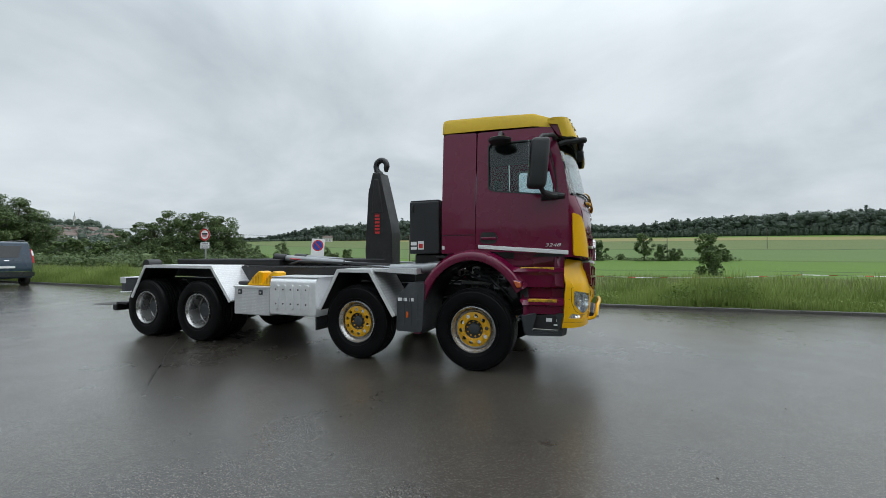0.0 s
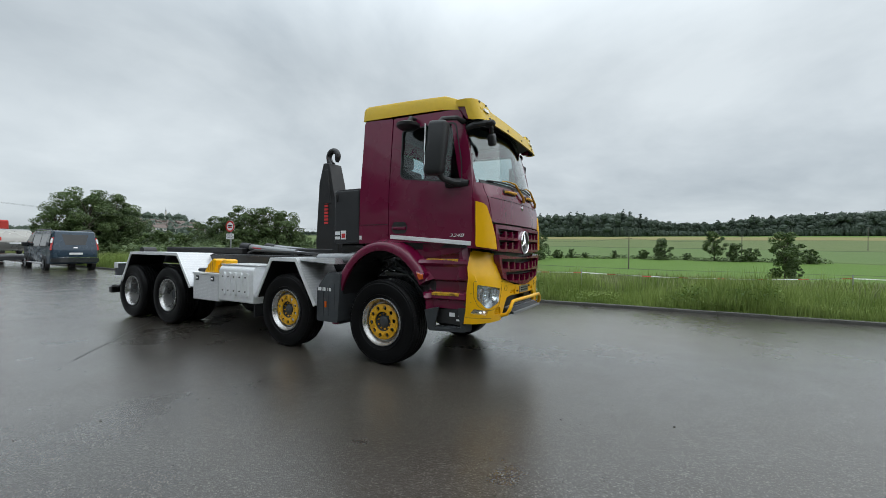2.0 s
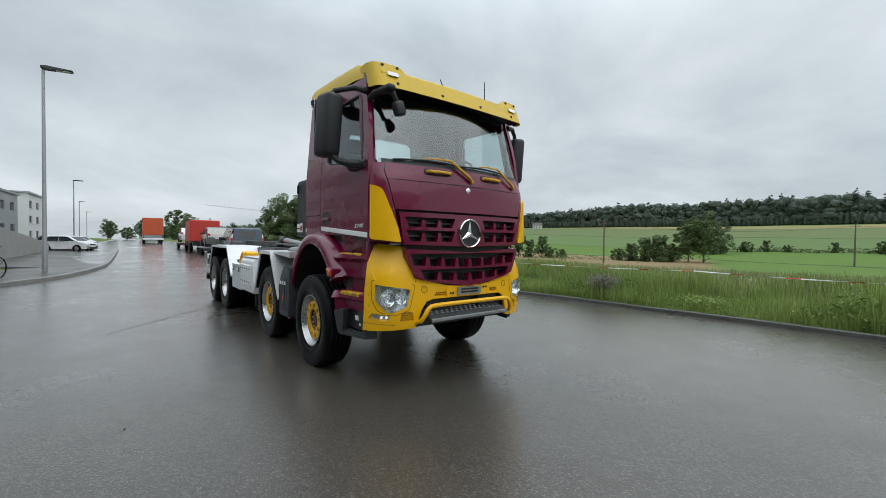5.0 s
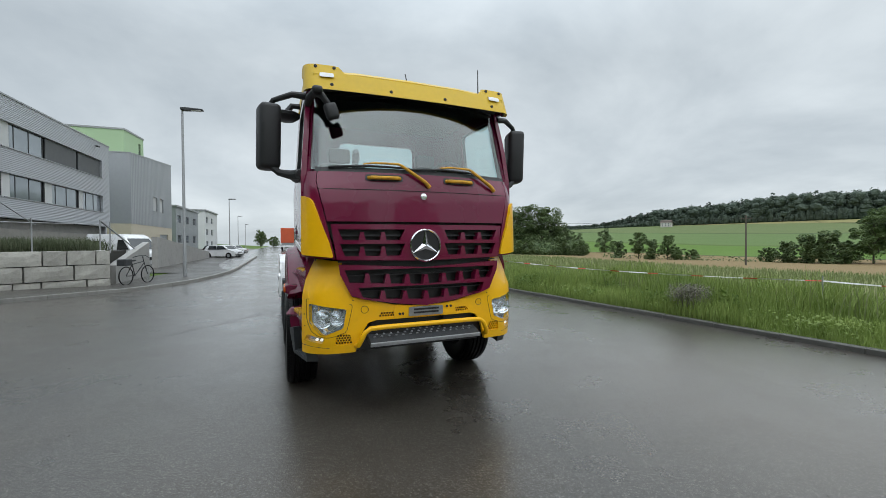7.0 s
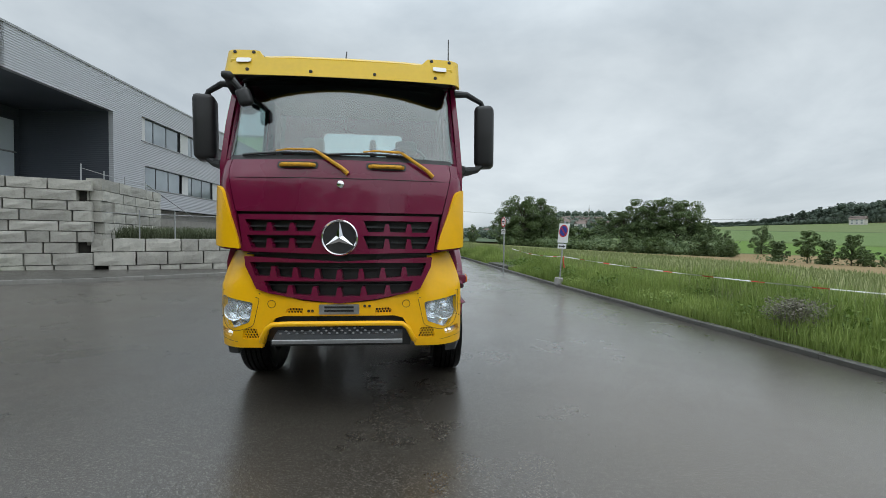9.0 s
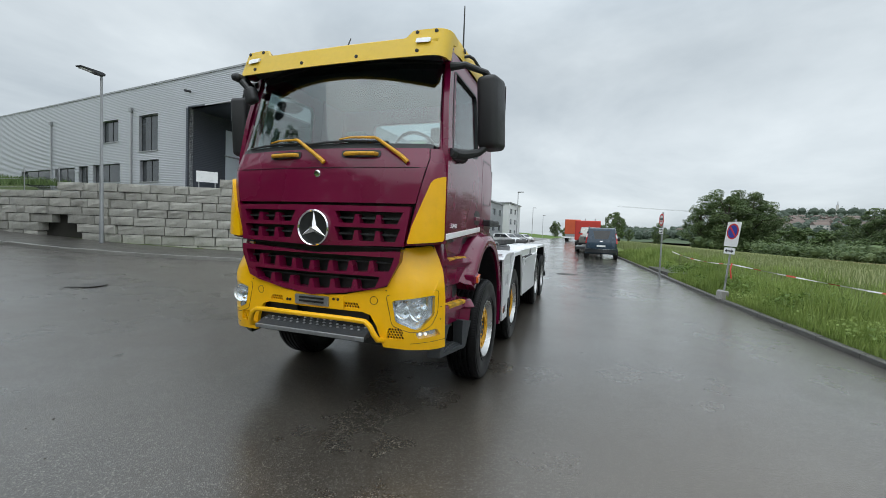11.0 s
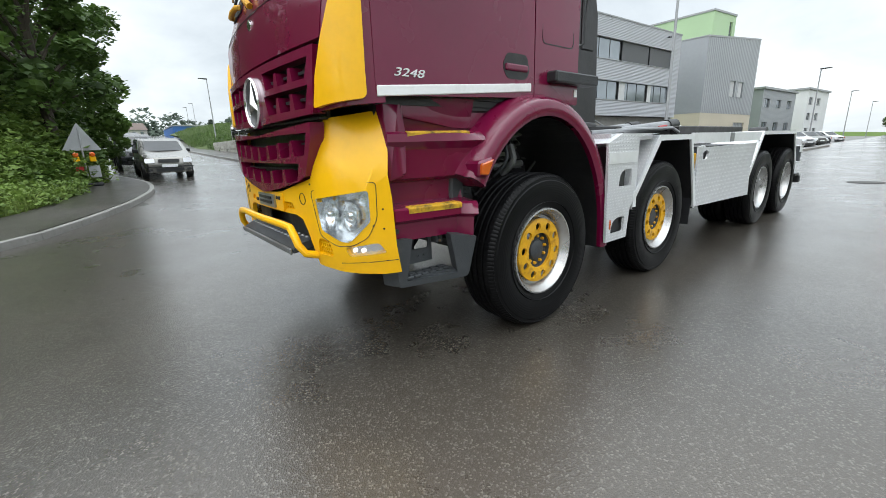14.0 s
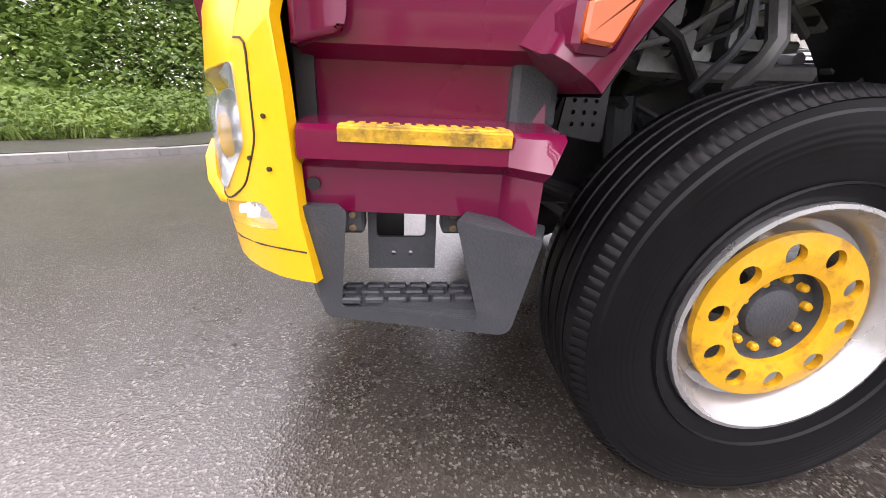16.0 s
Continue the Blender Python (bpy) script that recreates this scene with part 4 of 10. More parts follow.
for s in (1, -1):
    # windscreen pillar, round the corner
    bm = bmesh.new()
    panel(bm, [(s * u, v) for u, v in ((1.02, 2.20), (1.20, 2.20), (1.17, 2.6), (1.11, 3.07), (0.90, 3.07), (0.90, 2.96), (0.965, 2.95))], [], on_front, 0.04, FRONT_CUTS, [2.4, 2.6, 2.8, 3.0])
    part("windscreen_pillar", bm, PURPLE, truck, smooth=True)
    # door with window opening
    outline = rounded([(1.175, 1.49), (1.175, 2.2), (1.13, 2.55), (1.0, 3.02), (0.95, 3.075), (0.025, 3.10), (0.015, 1.53)], [0.02, 0, 0.1, 0.05, 0.05, 0.03, 0.02])
    hole = rounded([(1.05, 2.20), (1.035, 2.45), (0.93, 2.93), (0.19, 2.945), (0.165, 2.9), (0.175, 2.33), (0.25, 2.295)], [0.05, 0.05, 0.06, 0.04, 0.04, 0.06, 0.05])
    bm = bmesh.new()
    panel(bm, outline, [hole], on_side(s), 0.045, [], [1.8, 2.15, 2.6])
    door = part("door", bm, PURPLE, truck, "burgundy cab door", smooth=True, sharp=0.4)
    bm = bmesh.new()
    panel(bm, hole, [], lambda u, v, d, s=s: (u, s * (cab_w(v) - 0.02 - d), v), 0.006)
    part("side_window", bm, PANE, door)
    inner = [((u - 0.6) * 0.965 + 0.6, (v - 2.6) * 0.95 + 2.6) for u, v in hole]
    bm = bmesh.new()
    panel(bm, hole, [inner], lambda u, v, d, s=s: (u, s * (cab_w(v) + 0.003 - d), v), 0.03)
    part("window_seal", bm, BLACK, door)
    # handle recess and pull
    bm = bmesh.new()
    panel(bm, rounded([(0.06, 1.68), (0.10, 1.63), (0.27, 1.63), (0.31, 1.70), (0.27, 1.775), (0.09, 1.775)], 0.03), [], lambda u, v, d, s=s: (u, s * (cab_w(v) + 0.002 - d), v), 0.01)
    recess = part("handle_recess", bm, CHASSIS, door)
    bm = bmesh.new()
    box(bm, 0.085, 0.285, s * 1.068 - 0.012, s * 1.068 + 0.012, 1.675, 1.715, 0.01, 2)
    part("door_handle", bm, PURPLE, door)
    # white trim strip and number
    bm = bmesh.new()
    prism(bm, [(0.045, 1.565), (1.17, 1.485), (1.17, 1.535), (0.045, 1.615)], "y", s * 1.060, s * 1.072, 0.004)
    part("trim_strip", bm, WHITE, door, "scratched white trim strip")
    cu = bpy.data.curves.new("model_number", "FONT")
    cu.body, cu.size, cu.extrude, cu.align_x, cu.shear = "3248", 0.068, 0.003, "CENTER", 0.25
    cu.materials.append(ALU)
    num = new("model_number", cu)
    num.parent = door
    num.scale = (1.35, 0.8, 1)
    cols = ((-1, 0, 0), (0, 0, 1), (0, 1, 0)) if s > 0 else ((1, 0, 0), (0, 0, 1), (0, -1, 0))
    num.matrix_basis = Matrix.Translation((0.985, s * 1.068, 1.585)) @ Matrix(cols).transposed().to_4x4() @ Matrix.Diagonal((1.35, 0.8, 1, 1))
    # side panel behind the door, with hatch line
    bm = bmesh.new()
    panel(bm, rounded([(0.008, 1.52), (0.008, 3.10), (-0.45, 3.13), (-0.47, 1.50)], [0.01, 0.02, 0.05, 0.02]), [], on_side(s), 0.04, [], [1.8, 2.15, 2.6])
    rearp = part("rear_side_panel", bm, PURPLE, truck, smooth=True, sharp=0.4)
    bm = bmesh.new()
    if s > 0:
        loop = rounded([(-0.40, 1.86), (-0.06, 1.86), (-0.06, 2.34), (-0.40, 2.34)], 0.04)
        inside = [((u + 0.23) * 0.97 - 0.23, (v - 2.1) * 0.975 + 2.1) for u, v in loop]
        panel(bm, loop, [inside], lambda u, v, d, s=s: (u, s * (cab_w(v) + 0.002 - d), v), 0.004)
    else:
        box(bm, -0.46, 0.0, -1.068, -1.064, 1.742, 1.75)
    part("hatch_joint", bm, CHASSIS, rearp)
    bm = bmesh.new()
    box(bm, -0.46, -0.425, s * 1.06, s * 1.07, 1.555, 1.605)
    part("marker", bm, WHITE, rearp)
    # jamb between the panels
    bm = bmesh.new()
    box(bm, -0.40, 1.12, s * 1.0 - 0.02, s * 1.0 + 0.015, 1.50, 2.15)
    part("door_jamb", bm, CHASSIS, truck)

# rear wall with window, floor and roof
bm = bmesh.new()
outline = rounded([(-1.04, 1.50), (1.04, 1.50), (1.04, 2.15), (0.975, 3.14), (-0.975, 3.14), (-1.04, 2.15)], [0.02, 0.02, 0.1, 0.06, 0.06, 0.1])
hole = rounded([(-0.50, 2.42), (0.50, 2.42), (0.50, 2.88), (-0.50, 2.88)], 0.07)
panel(bm, outline, [hole], lambda u, v, d: (-0.47 + d, u, v), 0.05)
wall = part("cab_rear_wall", bm, PURPLE, truck)
bm = bmesh.new()
panel(bm, hole, [], lambda u, v, d: (-0.45 + d, u, v), 0.005)
part("rear_window", bm, PANE, wall)
bm = bmesh.new()
box(bm, -0.42, 1.2, -1.0, 1.0, 1.46, 1.52)
part("cab_floor", bm, CHASSIS, truck)
bm = bmesh.new()
secs = []
for x, split, top in ((-0.475, 3.135, 3.24), (-0.47, 3.135, 3.325), (-0.42, 3.135, 3.345), (0.2, 3.12, 3.32), (0.75, 3.10, 3.285), (1.0, 3.06, 3.185), (1.12, 3.04, 3.12)):
    half = [(0.998, split), (0.99, top - 0.06), (0.965, top - 0.015), (0.92, top), (0.5, top + 0.025), (0.0, top + 0.03)]
    secs.append([bm.verts.new((x, y, z)) for y, z in half + [(-y, z) for y, z in reversed(half[:-1])]])
for a, b in zip(secs, secs[1:]):
    for k in range(len(a) - 1):
        bm.faces.new((a[k], a[k + 1], b[k + 1], b[k]))
bm.faces.new(secs[0])
bm.faces.new(secs[-1])
part("roof", bm, ROOF_YELLOW, truck, "yellow cab roof", smooth=True, sharp=0.7)
bm = bmesh.new()
panel(bm, [(-0.96, -0.44), (0.96, -0.44), (0.96, 1.1), (-0.96, 1.1)], [], lambda u, v, d: (v, u, 3.10 - d), 0.03)
part("headliner", bm, SEAT, truck)
# header above the windscreen
bm = bmesh.new()
panel(bm, mirrored([(0, 3.07), (0.95, 3.07), (0.95, 2.95), (0, 2.95)]), [], on_front, 0.04, FRONT_CUTS)
part("header_panel", bm, BLACK, truck, smooth=True)


# sun visor with raised ends
def on_visor(u, v, d):
    side, flat, r = (1 if u > 0 else -1), min(abs(u), 0.91), 0.12
    turn = min((abs(u) - flat) / r, math.pi / 2)
    back = max(0.0, abs(u) - 0.91 - r * math.pi / 2)
    x = 1.312 - 0.10 * v - 0.04 * flat * flat - r * (1 - math.cos(turn)) - back
    return (x - d * math.cos(turn), side * (flat + (r - d) * math.sin(turn)), 2.916 + 0.25 * v + d * 0.3)


VISOR_CUTS = [s * q for q in (0.3, 0.6, 0.75, 0.91, 0.94, 0.97, 1.0, 1.03, 1.06, 1.10, 1.16) for s in (1, -1)] + [0]
half = [(0, 0.68), (0.62, 0.70), (0.68, 0.72), (0.73, 0.97), (0.78, 1.0), (0.95, 1.0), (1.16, 1.03), (1.22, 1.0), (1.24, 0.90), (1.23, 0.74), (1.14, 0.66), (1.15, 0.06), (1.10, 0.0), (0, 0.0)]
bm = bmesh.new()
panel(bm, mirrored(half), [], on_visor, 0.03, VISOR_CUTS, [0.3, 0.6])
visor = part("sun_visor", bm, ROOF_YELLOW, truck, "yellow sun visor with dark screws", smooth=True, sharp=0.5)
bm = bmesh.new()
panel(bm, mirrored([(0, 0.66), (0.66, 0.69), (0.74, 0.95), (1.05, 0.95), (1.10, 0.66), (1.13, -0.02), (0, -0.02)]), [], lambda u, v, d: on_visor(u, v, d + 0.031), 0.008, VISOR_CUTS)
part("visor_lining", bm, GREY_PLASTIC, visor)
for s in (1, -1):
    bm = bmesh.new()
    panel(bm, rounded([(s * 0.78, 0.50), (s * 0.90, 0.49), (s * 0.90, 0.66), (s * 0.78, 0.67)], 0.03), [], lambda u, v, d: on_visor(u, v, d - 0.02), 0.02)
    part("marker_lamp", bm, WHITE, visor, "white marker lamp")
    for u, v in ((0.77, 0.90), (0.93, 0.90), (0.80, 0.20), (0.27, 0.19)):
        bm = bmesh.new()
        c = on_visor(s * u, v, 0)
        lathe(bm, [(0.016, -0.004), (0.014, 0.008), (0.001, 0.01)], c, "x", 10)
        part("screw", bm, BLACK, visor)

# fairing between roof and visor, with a dark underside and burgundy cheeks
bm = bmesh.new()
prism(bm, [(0.92, 3.12), (1.05, 3.085), (1.222, 3.072), (1.225, 3.04), (0.92, 3.05)], "y", -0.955, 0.955, 0.006)
part("visor_fairing", bm, ROOF_YELLOW, visor)
bm = bmesh.new()
prism(bm, [(0.98, 3.045), (1.215, 3.035), (1.215, 3.01), (1.05, 2.965)], "y", -0.95, 0.95)
part("fairing_underside", bm, GREY_PLASTIC, visor)
for s in (1, -1):
    bm = bmesh.new()
    prism(bm, [(0.94, 3.10), (1.17, 3.085), (1.16, 2.93), (1.06, 2.94)], "y", min(s * 0.955, s * 1.006), max(s * 0.955, s * 1.006), 0.012, 2)
    part("visor_cheek", bm, PURPLE, visor)

# bumper with openings for lamps, vents and the front step
lamp = [(0.715, 0.995), (1.06, 1.045), (1.06, 0.885), (0.94, 0.775), (0.89, 0.775), (0.745, 0.83)]
fog = [(0.925, 0.695), (0.905, 0.745), (1.09, 0.772), (1.13, 0.717)]
vent = [(0.665, 0.685), (0.815, 0.685), (0.80, 0.775), (0.685, 0.775)]
slot = [(0.26, 0.905), (0.45, 0.91), (0.42, 0.955), (0.27, 0.95)]
half = [(0, 0.985), (0.30, 1.015), (0.665, 1.10), (0.755, 1.29), (0.765, 1.405), (0.86, 1.415), (0.98, 1.43), (1.02, 1.43), (1.055, 1.40), (1.085, 1.35), (1.11, 1.29), (1.135, 1.22), (1.16, 1.12), (1.178, 1.0), (1.185, 0.60), (1.10, 0.598), (0.64, 0.612), (0.585, 0.78), (0.53, 0.865), (0.46, 0.885), (0, 0.885)]
holes = [rounded(h if s > 0 else [(-u, v) for u, v in reversed(h)], 0.02, 3) for h in (lamp, fog, vent, slot) for s in (1, -1)]
bm = bmesh.new()
panel(bm, mirrored(half), holes, on_bumper, 0.03, FRONT_CUTS + [-1.22, 1.22], [0.75, 0.95, 1.15, 1.3])
for v in bm.verts:
    # the corner leans back above the lamps
    over = max(0.0, v.co.z - 1.12) * 0.42
    v.co.x -= over * min(1.0, max(0.0, abs(v.co.y) - 0.62) / 0.3)
    v.co.y *= 1 - 0.035 * max(0.0, v.co.z - 1.12) / 0.3
bumper = part("bumper", bm, YELLOW, truck, "yellow steel bumper", smooth=True, sharp=0.4)
for s in (1, -1):
    pts = rounded([(s * u, v) for u, v in lamp], 0.02, 3)
    bm = bmesh.new()
    panel(bm, pts, [], lambda u, v, d: on_bumper(u, v, d + 0.07), 0.01, FRONT_CUTS)
    back = part("headlamp", bm, LAMP_WHITE, truck, "clear headlamp with chrome reflectors")
    bm = bmesh.new()
    n = len(pts)
    rim = [[bm.verts.new(on_bumper(u, v, d)) for u, v in pts] for d in (-0.004, 0.07)]
    for k in range(n):
        bm.faces.new((rim[0][k], rim[0][(k + 1) % n], rim[1][(k + 1) % n], rim[1][k]))
    part("housing", bm, LAMP_WHITE, back)
    for u, v, r in ((0.965, 0.91, 0.084), (0.81, 0.915, 0.066)):
        bm = bmesh.new()
        x, y, z = on_bumper(s * u, v, 0.066)
        lathe(bm, [(r, 0.045), (r * 0.93, 0.042), (r * 0.85, 0.03), (r * 0.6, 0.01), (r * 0.3, 0.005), (0.3 * r, 0.04), (0.18 * r, 0.055), (0.001, 0.058)], (x, y, z), "x", 26)
        part("reflector", bm, REFLECTOR, back, smooth=True)
    bm = bmesh.new()
    panel(bm, pts, [], lambda u, v, d: on_bumper(u, v, d - 0.006), 0.004, FRONT_CUTS)
    part("lens", bm, LENS, back)
    # joint line round the lamp insert
    for loop in (rounded([(s * u, v) for u, v in ((0.66, 1.035), (1.10, 1.088), (1.095, 0.90), (1.04, 0.80), (0.95, 0.755), (0.86, 0.748), (0.715, 0.795))], 0.03, 3),):
        bm = bmesh.new()
        tube(bm, [on_bumper(u, v, -0.0005) for u, v in loop + loop[:1]], 0.0022, 5)
        part("panel_joint", bm, CHASSIS, bumper)
    pts = rounded([(s * u, v) for u, v in fog], 0.01, 2)
    bm = bmesh.new()
    panel(bm, pts, [], lambda u, v, d: on_bumper(u, v, d + 0.028), 0.01, FRONT_CUTS)
    fl = part("fog_lamp", bm, LAMP_WHITE, truck, "white fog and daytime lamp")
    bm = bmesh.new()
    panel(bm, pts, [], lambda u, v, d: on_bumper(u, v, d - 0.004), 0.004, FRONT_CUTS)
    part("lens", bm, LENS, fl)
    for k in range(2):
        bm = bmesh.new()
        c = on_bumper(s * (0.945 + 0.05 * k), 0.727, 0.02)
        lathe(bm, [(0.011, -0.01), (0.011, 0.004), (0.001, 0.006)], c, "x", 10)
        part("diode", bm, DRL, fl)
    # honeycomb grilles
    for cells, u0, u1, z0, z1 in ((vent, 0.665, 0.815, 0.685, 0.775), (slot, 0.26, 0.45, 0.905, 0.955)):
        bm = bmesh.new()
        hx = []
        r, row, v = 0.0135, 0, z0 + 0.014
        while v < z1 - 0.008:
            u = u0 + 0.014 + (0.012 if row % 2 else 0)
            while u < u1 - 0.012:
                hx.append([(s * (u + 0.010 * math.sin(k * math.pi / 3)), v + 0.0115 * math.cos(k * math.pi / 3)) for k in range(6)])
                u += 0.0245
            v += 0.0212
            row += 1
        panel(bm, [(s * u0, z0), (s * u1, z0), (s * u1, z1), (s * u0, z1)], hx, lambda u, v, d: on_bumper(u, v, d + 0.012), 0.012)
        part("vent_mesh", bm, YELLOW, bumper, "honeycomb vent")
    bm = bmesh.new()
    panel(bm, [(s * 0.2, 0.66), (s * 0.83, 0.66), (s * 0.83, 0.782), (s * 0.5, 0.79), (s * 0.5, 0.98), (s * 0.2, 0.98)], [], lambda u, v, d: on_bumper(u, v, d + 0.05), 0.01, FRONT_CUTS)
    part("bumper_backing", bm, CHASSIS, truck)
    # joint above the lower lip
    bm = bmesh.new()
    tube(bm, [on_bumper(s * u, v, -0.0005) for u, v in ((0.86, 0.655), (0.95, 0.662), (1.05, 0.668), (1.12, 0.672), (1.18, 0.672))], 0.0024, 5)
    part("panel_joint", bm, CHASSIS, bumper)
    # round tow-eye cover and screws
    bm = bmesh.new()
    tube(bm, [on_bumper(s * 0.56 + 0.032 * math.cos(a), 0.985 + 0.032 * math.sin(a), -0.001) for a in np.linspace(0, 2 * math.pi, 17)], 0.0022, 5)
    part("tow_eye_cover", bm, CHASSIS, bumper)
    for u, v in ((1.128, 0.947), (1.128, 0.845), (1.075, 0.862), (0.66, 1.07)):
        bm = bmesh.new()
        x, y, nx, ny = plan(s * u, 1.095, 1.43, BUMPER_R, 0.045)
        tube(bm, [(x - 0.003 * nx, y - 0.003 * ny, v), (x + 0.003 * nx, y + 0.003 * ny, v)], 0.005, 8)
        part("bolt", bm, CHASSIS, bumper)
# number plate field, plain
bm = bmesh.new()
panel(bm, rounded([(-0.30, 0.89), (0.30, 0.89), (0.30, 1.0), (-0.30, 1.0)], 0.02), [], lambda u, v, d: on_bumper(u, v, d - 0.008), 0.02)
plate = part("plate_carrier", bm, YELLOW, truck)
bm = bmesh.new()
panel(bm, rounded([(-0.165, 0.902), (0.165, 0.902), (0.165, 0.985), (-0.165, 0.985)], 0.01), [], lambda u, v, d: on_bumper(u, v, d - 0.016), 0.012)
part("number_plate", bm, DULL_STEEL, plate, "bare steel number plate holder")
for z in (0.925, 0.955):
    bm = bmesh.new()
    panel(bm, [(-0.12, z), (0.12, z), (0.12, z + 0.016), (-0.12, z + 0.016)], [], lambda u, v, d: on_bumper(u, v, d - 0.022), 0.008)
    part("plate_bar", bm, CHASSIS, plate)
for u in (-0.25, -0.22, 0.21, 0.25):
    bm = bmesh.new()
    lathe(bm, [(0.012, 0), (0.011, 0.006), (0.001, 0.007)], on_bumper(u, 0.93 + 0.04 * (u > 0), -0.008), "x", 10)
    part("bolt", bm, CHASSIS, plate)
# front step: tread plate and tube guard
bm = bmesh.new()
for s in (1,):
    prism(bm, [(1.28, 0.765), (1.42, 0.735), (1.482, 0.702), (1.478, 0.672), (1.28, 0.70)], "y", -0.53, 0.53, 0.006)
step = part("front_step", bm, GREY_PLASTIC, truck, "dark perforated front step")
bm = bmesh.new()
prism(bm, [(1.484, 0.706), (1.497, 0.702), (1.494, 0.668), (1.481, 0.672)], "y", -0.53, 0.53, 0.003)
part("step_lip", bm, DULL_STEEL, step, "bare steel step edge")
for r in range(3):
    for k in range(15):
        bm = bmesh.new()
        c = (1.32 + 0.05 * r, -0.48 + 0.066 * k + 0.03 * (r % 2), 0.757 - 0.010 * r)
        lathe(bm, [(0.014, 0), (0.009, 0.009), (0.001, 0.009)], c, "z", 8)
        part("stud", bm, DULL_STEEL, step)
bm = bmesh.new()
box(bm, 1.22, 1.29, -0.6, 0.6, 0.60, 0.88)
part("step_well", bm, CHASSIS, truck)
bm = bmesh.new()
tube(bm, [(1.365, -0.635, 0.665), (1.440, -0.625, 0.685), (1.470, -0.605, 0.735), (1.480, -0.575, 0.795), (1.480, -0.53, 0.828), (1.490, -0.4, 0.835), (1.505, 0, 0.838), (1.490, 0.4, 0.835), (1.480, 0.53, 0.828), (1.480, 0.575, 0.795), (1.470, 0.605, 0.735), (1.440, 0.625, 0.685), (1.365, 0.635, 0.665)], 0.022, 10)
part("tube_guard", bm, YELLOW, truck, "yellow tube guard", smooth=True)

def draw_in(x):
    """The side below the door runs in towards the bumper."""
    return 0.032 + 0.052 * min(1.0, max(0.0, (x - 0.66) / 0.45))


for s in (1, -1):
    # wheel arch: a lip swept over the front wheel and down behind it
    path = []
    for k in range(25):
        a = radians(33 + (180 - 33) * k / 24)
        path.append((-0.03 + 0.70 * math.cos(a), 0.53 + 0.885 * math.sin(a), math.cos(a), math.sin(a)))
    path += [(-0.735, 0.48, -1, 0), (-0.74, 0.42, -1, 0)]
    prof = [(0.0, 0.62), (0.0, 1.165), (0.03, 1.178), (0.085, 1.172), (0.112, 1.15), (0.118, 1.10), (0.15, 1.055), (0.15, 0.62)]
    bm = bmesh.new()
    rows = [[bm.verts.new((x + nx * r, s * y, z + nz * r)) for r, y in prof] for x, z, nx, nz in path]
    m = len(prof)
    for a, b in zip(rows, rows[1:]):
        for k in range(m):
            bm.faces.new((a[k], a[(k + 1) % m], b[(k + 1) % m], b[k]))
    bm.faces.new(rows[0])
    bm.faces.new(rows[-1])
    fender = part("wheel_arch", bm, PURPLE, truck, "burgundy wheel arch", smooth=True, sharp=1.1)
    bm = bmesh.new()
    rows = [[bm.verts.new((x - nx * 0.012, s * y, z - nz * 0.012)) for y in (0.5, 1.14)] for x, z, nx, nz in path]
    for a, b in zip(rows, rows[1:]):
        bm.faces.new((a[0], a[1], b[1], b[0]))
    part("arch_liner", bm, CHASSIS, fender)
    bm = bmesh.new()
    prism(bm, rounded([(0.525, 1.168), (0.572, 1.080), (0.625, 1.086), (0.622, 1.146)], 0.008, 2), "y", s * 1.15, s * 1.212, 0.006)
    part("indicator", bm, ORANGE_LENS, fender, "orange side indicator")
    bm = bmesh.new()
    prism(bm, [(0.51, 1.18), (0.56, 1.068), (0.635, 1.074), (0.632, 1.158)], "y", s * 1.05, s * 1.195, 0.012)
    part("indicator_seat", bm, PURPLE, fender)
    # stepped side panel in front of the wheel arch
    y0 = 0.80
    prof = [(y0, 1.505), (1.05, 1.505), (1.035, 1.44), (1.015, 1.40), (1.005, 1.335), (1.10, 1.325), (1.115, 1.315), (1.118, 1.275), (1.085, 1.235), (1.075, 1.085), (1.02, 1.06), (1.01, 0.950), (1.135, 0.937), (1.15, 0.927), (1.152, 0.872), (1.115, 0.85), (1.105, 0.755), (y0, 0.755)]
    bm = bmesh.new()
    xs = [0.50, 0.55, 0.62, 0.70, 0.85, 1.0, 1.06, 1.112]
    rows = []
    for x in xs:
        # behind, the panel runs out into the wheel arch; its lower corner is cut slanting
        f = max(0.0, (0.70 - x) / 0.20)
        row = []
        for y, z in prof:
            end = 0.50 if z > 1.06 else (0.60 if z > 0.9 else 0.64)
            flare = 0.04 * f if 1.06 < z < 1.3 else (0.075 * f if z < 0.9 and y > 1.0 else (0.03 * f if z < 0.97 and y > 1.0 else 0.0))
            row.append(bm.verts.new((x + (end - 0.50) * f, s * (y + flare - (draw_in(x) if y > 0.95 else 0.0)), z - (0.025 * f if z < 0.8 else 0.0))))
        rows.append(row)
    m = len(prof)
    for a, b in zip(rows, rows[1:]):
        for k in range(m):
            bm.faces.new((a[k], a[(k + 1) % m], b[(k + 1) % m], b[k]))
    bm.faces.new(rows[0])
    bm.faces.new(rows[-1])
    stepp = part("step_panel", bm, PURPLE, truck, "burgundy side panel with two steps", smooth=True, sharp=0.35)
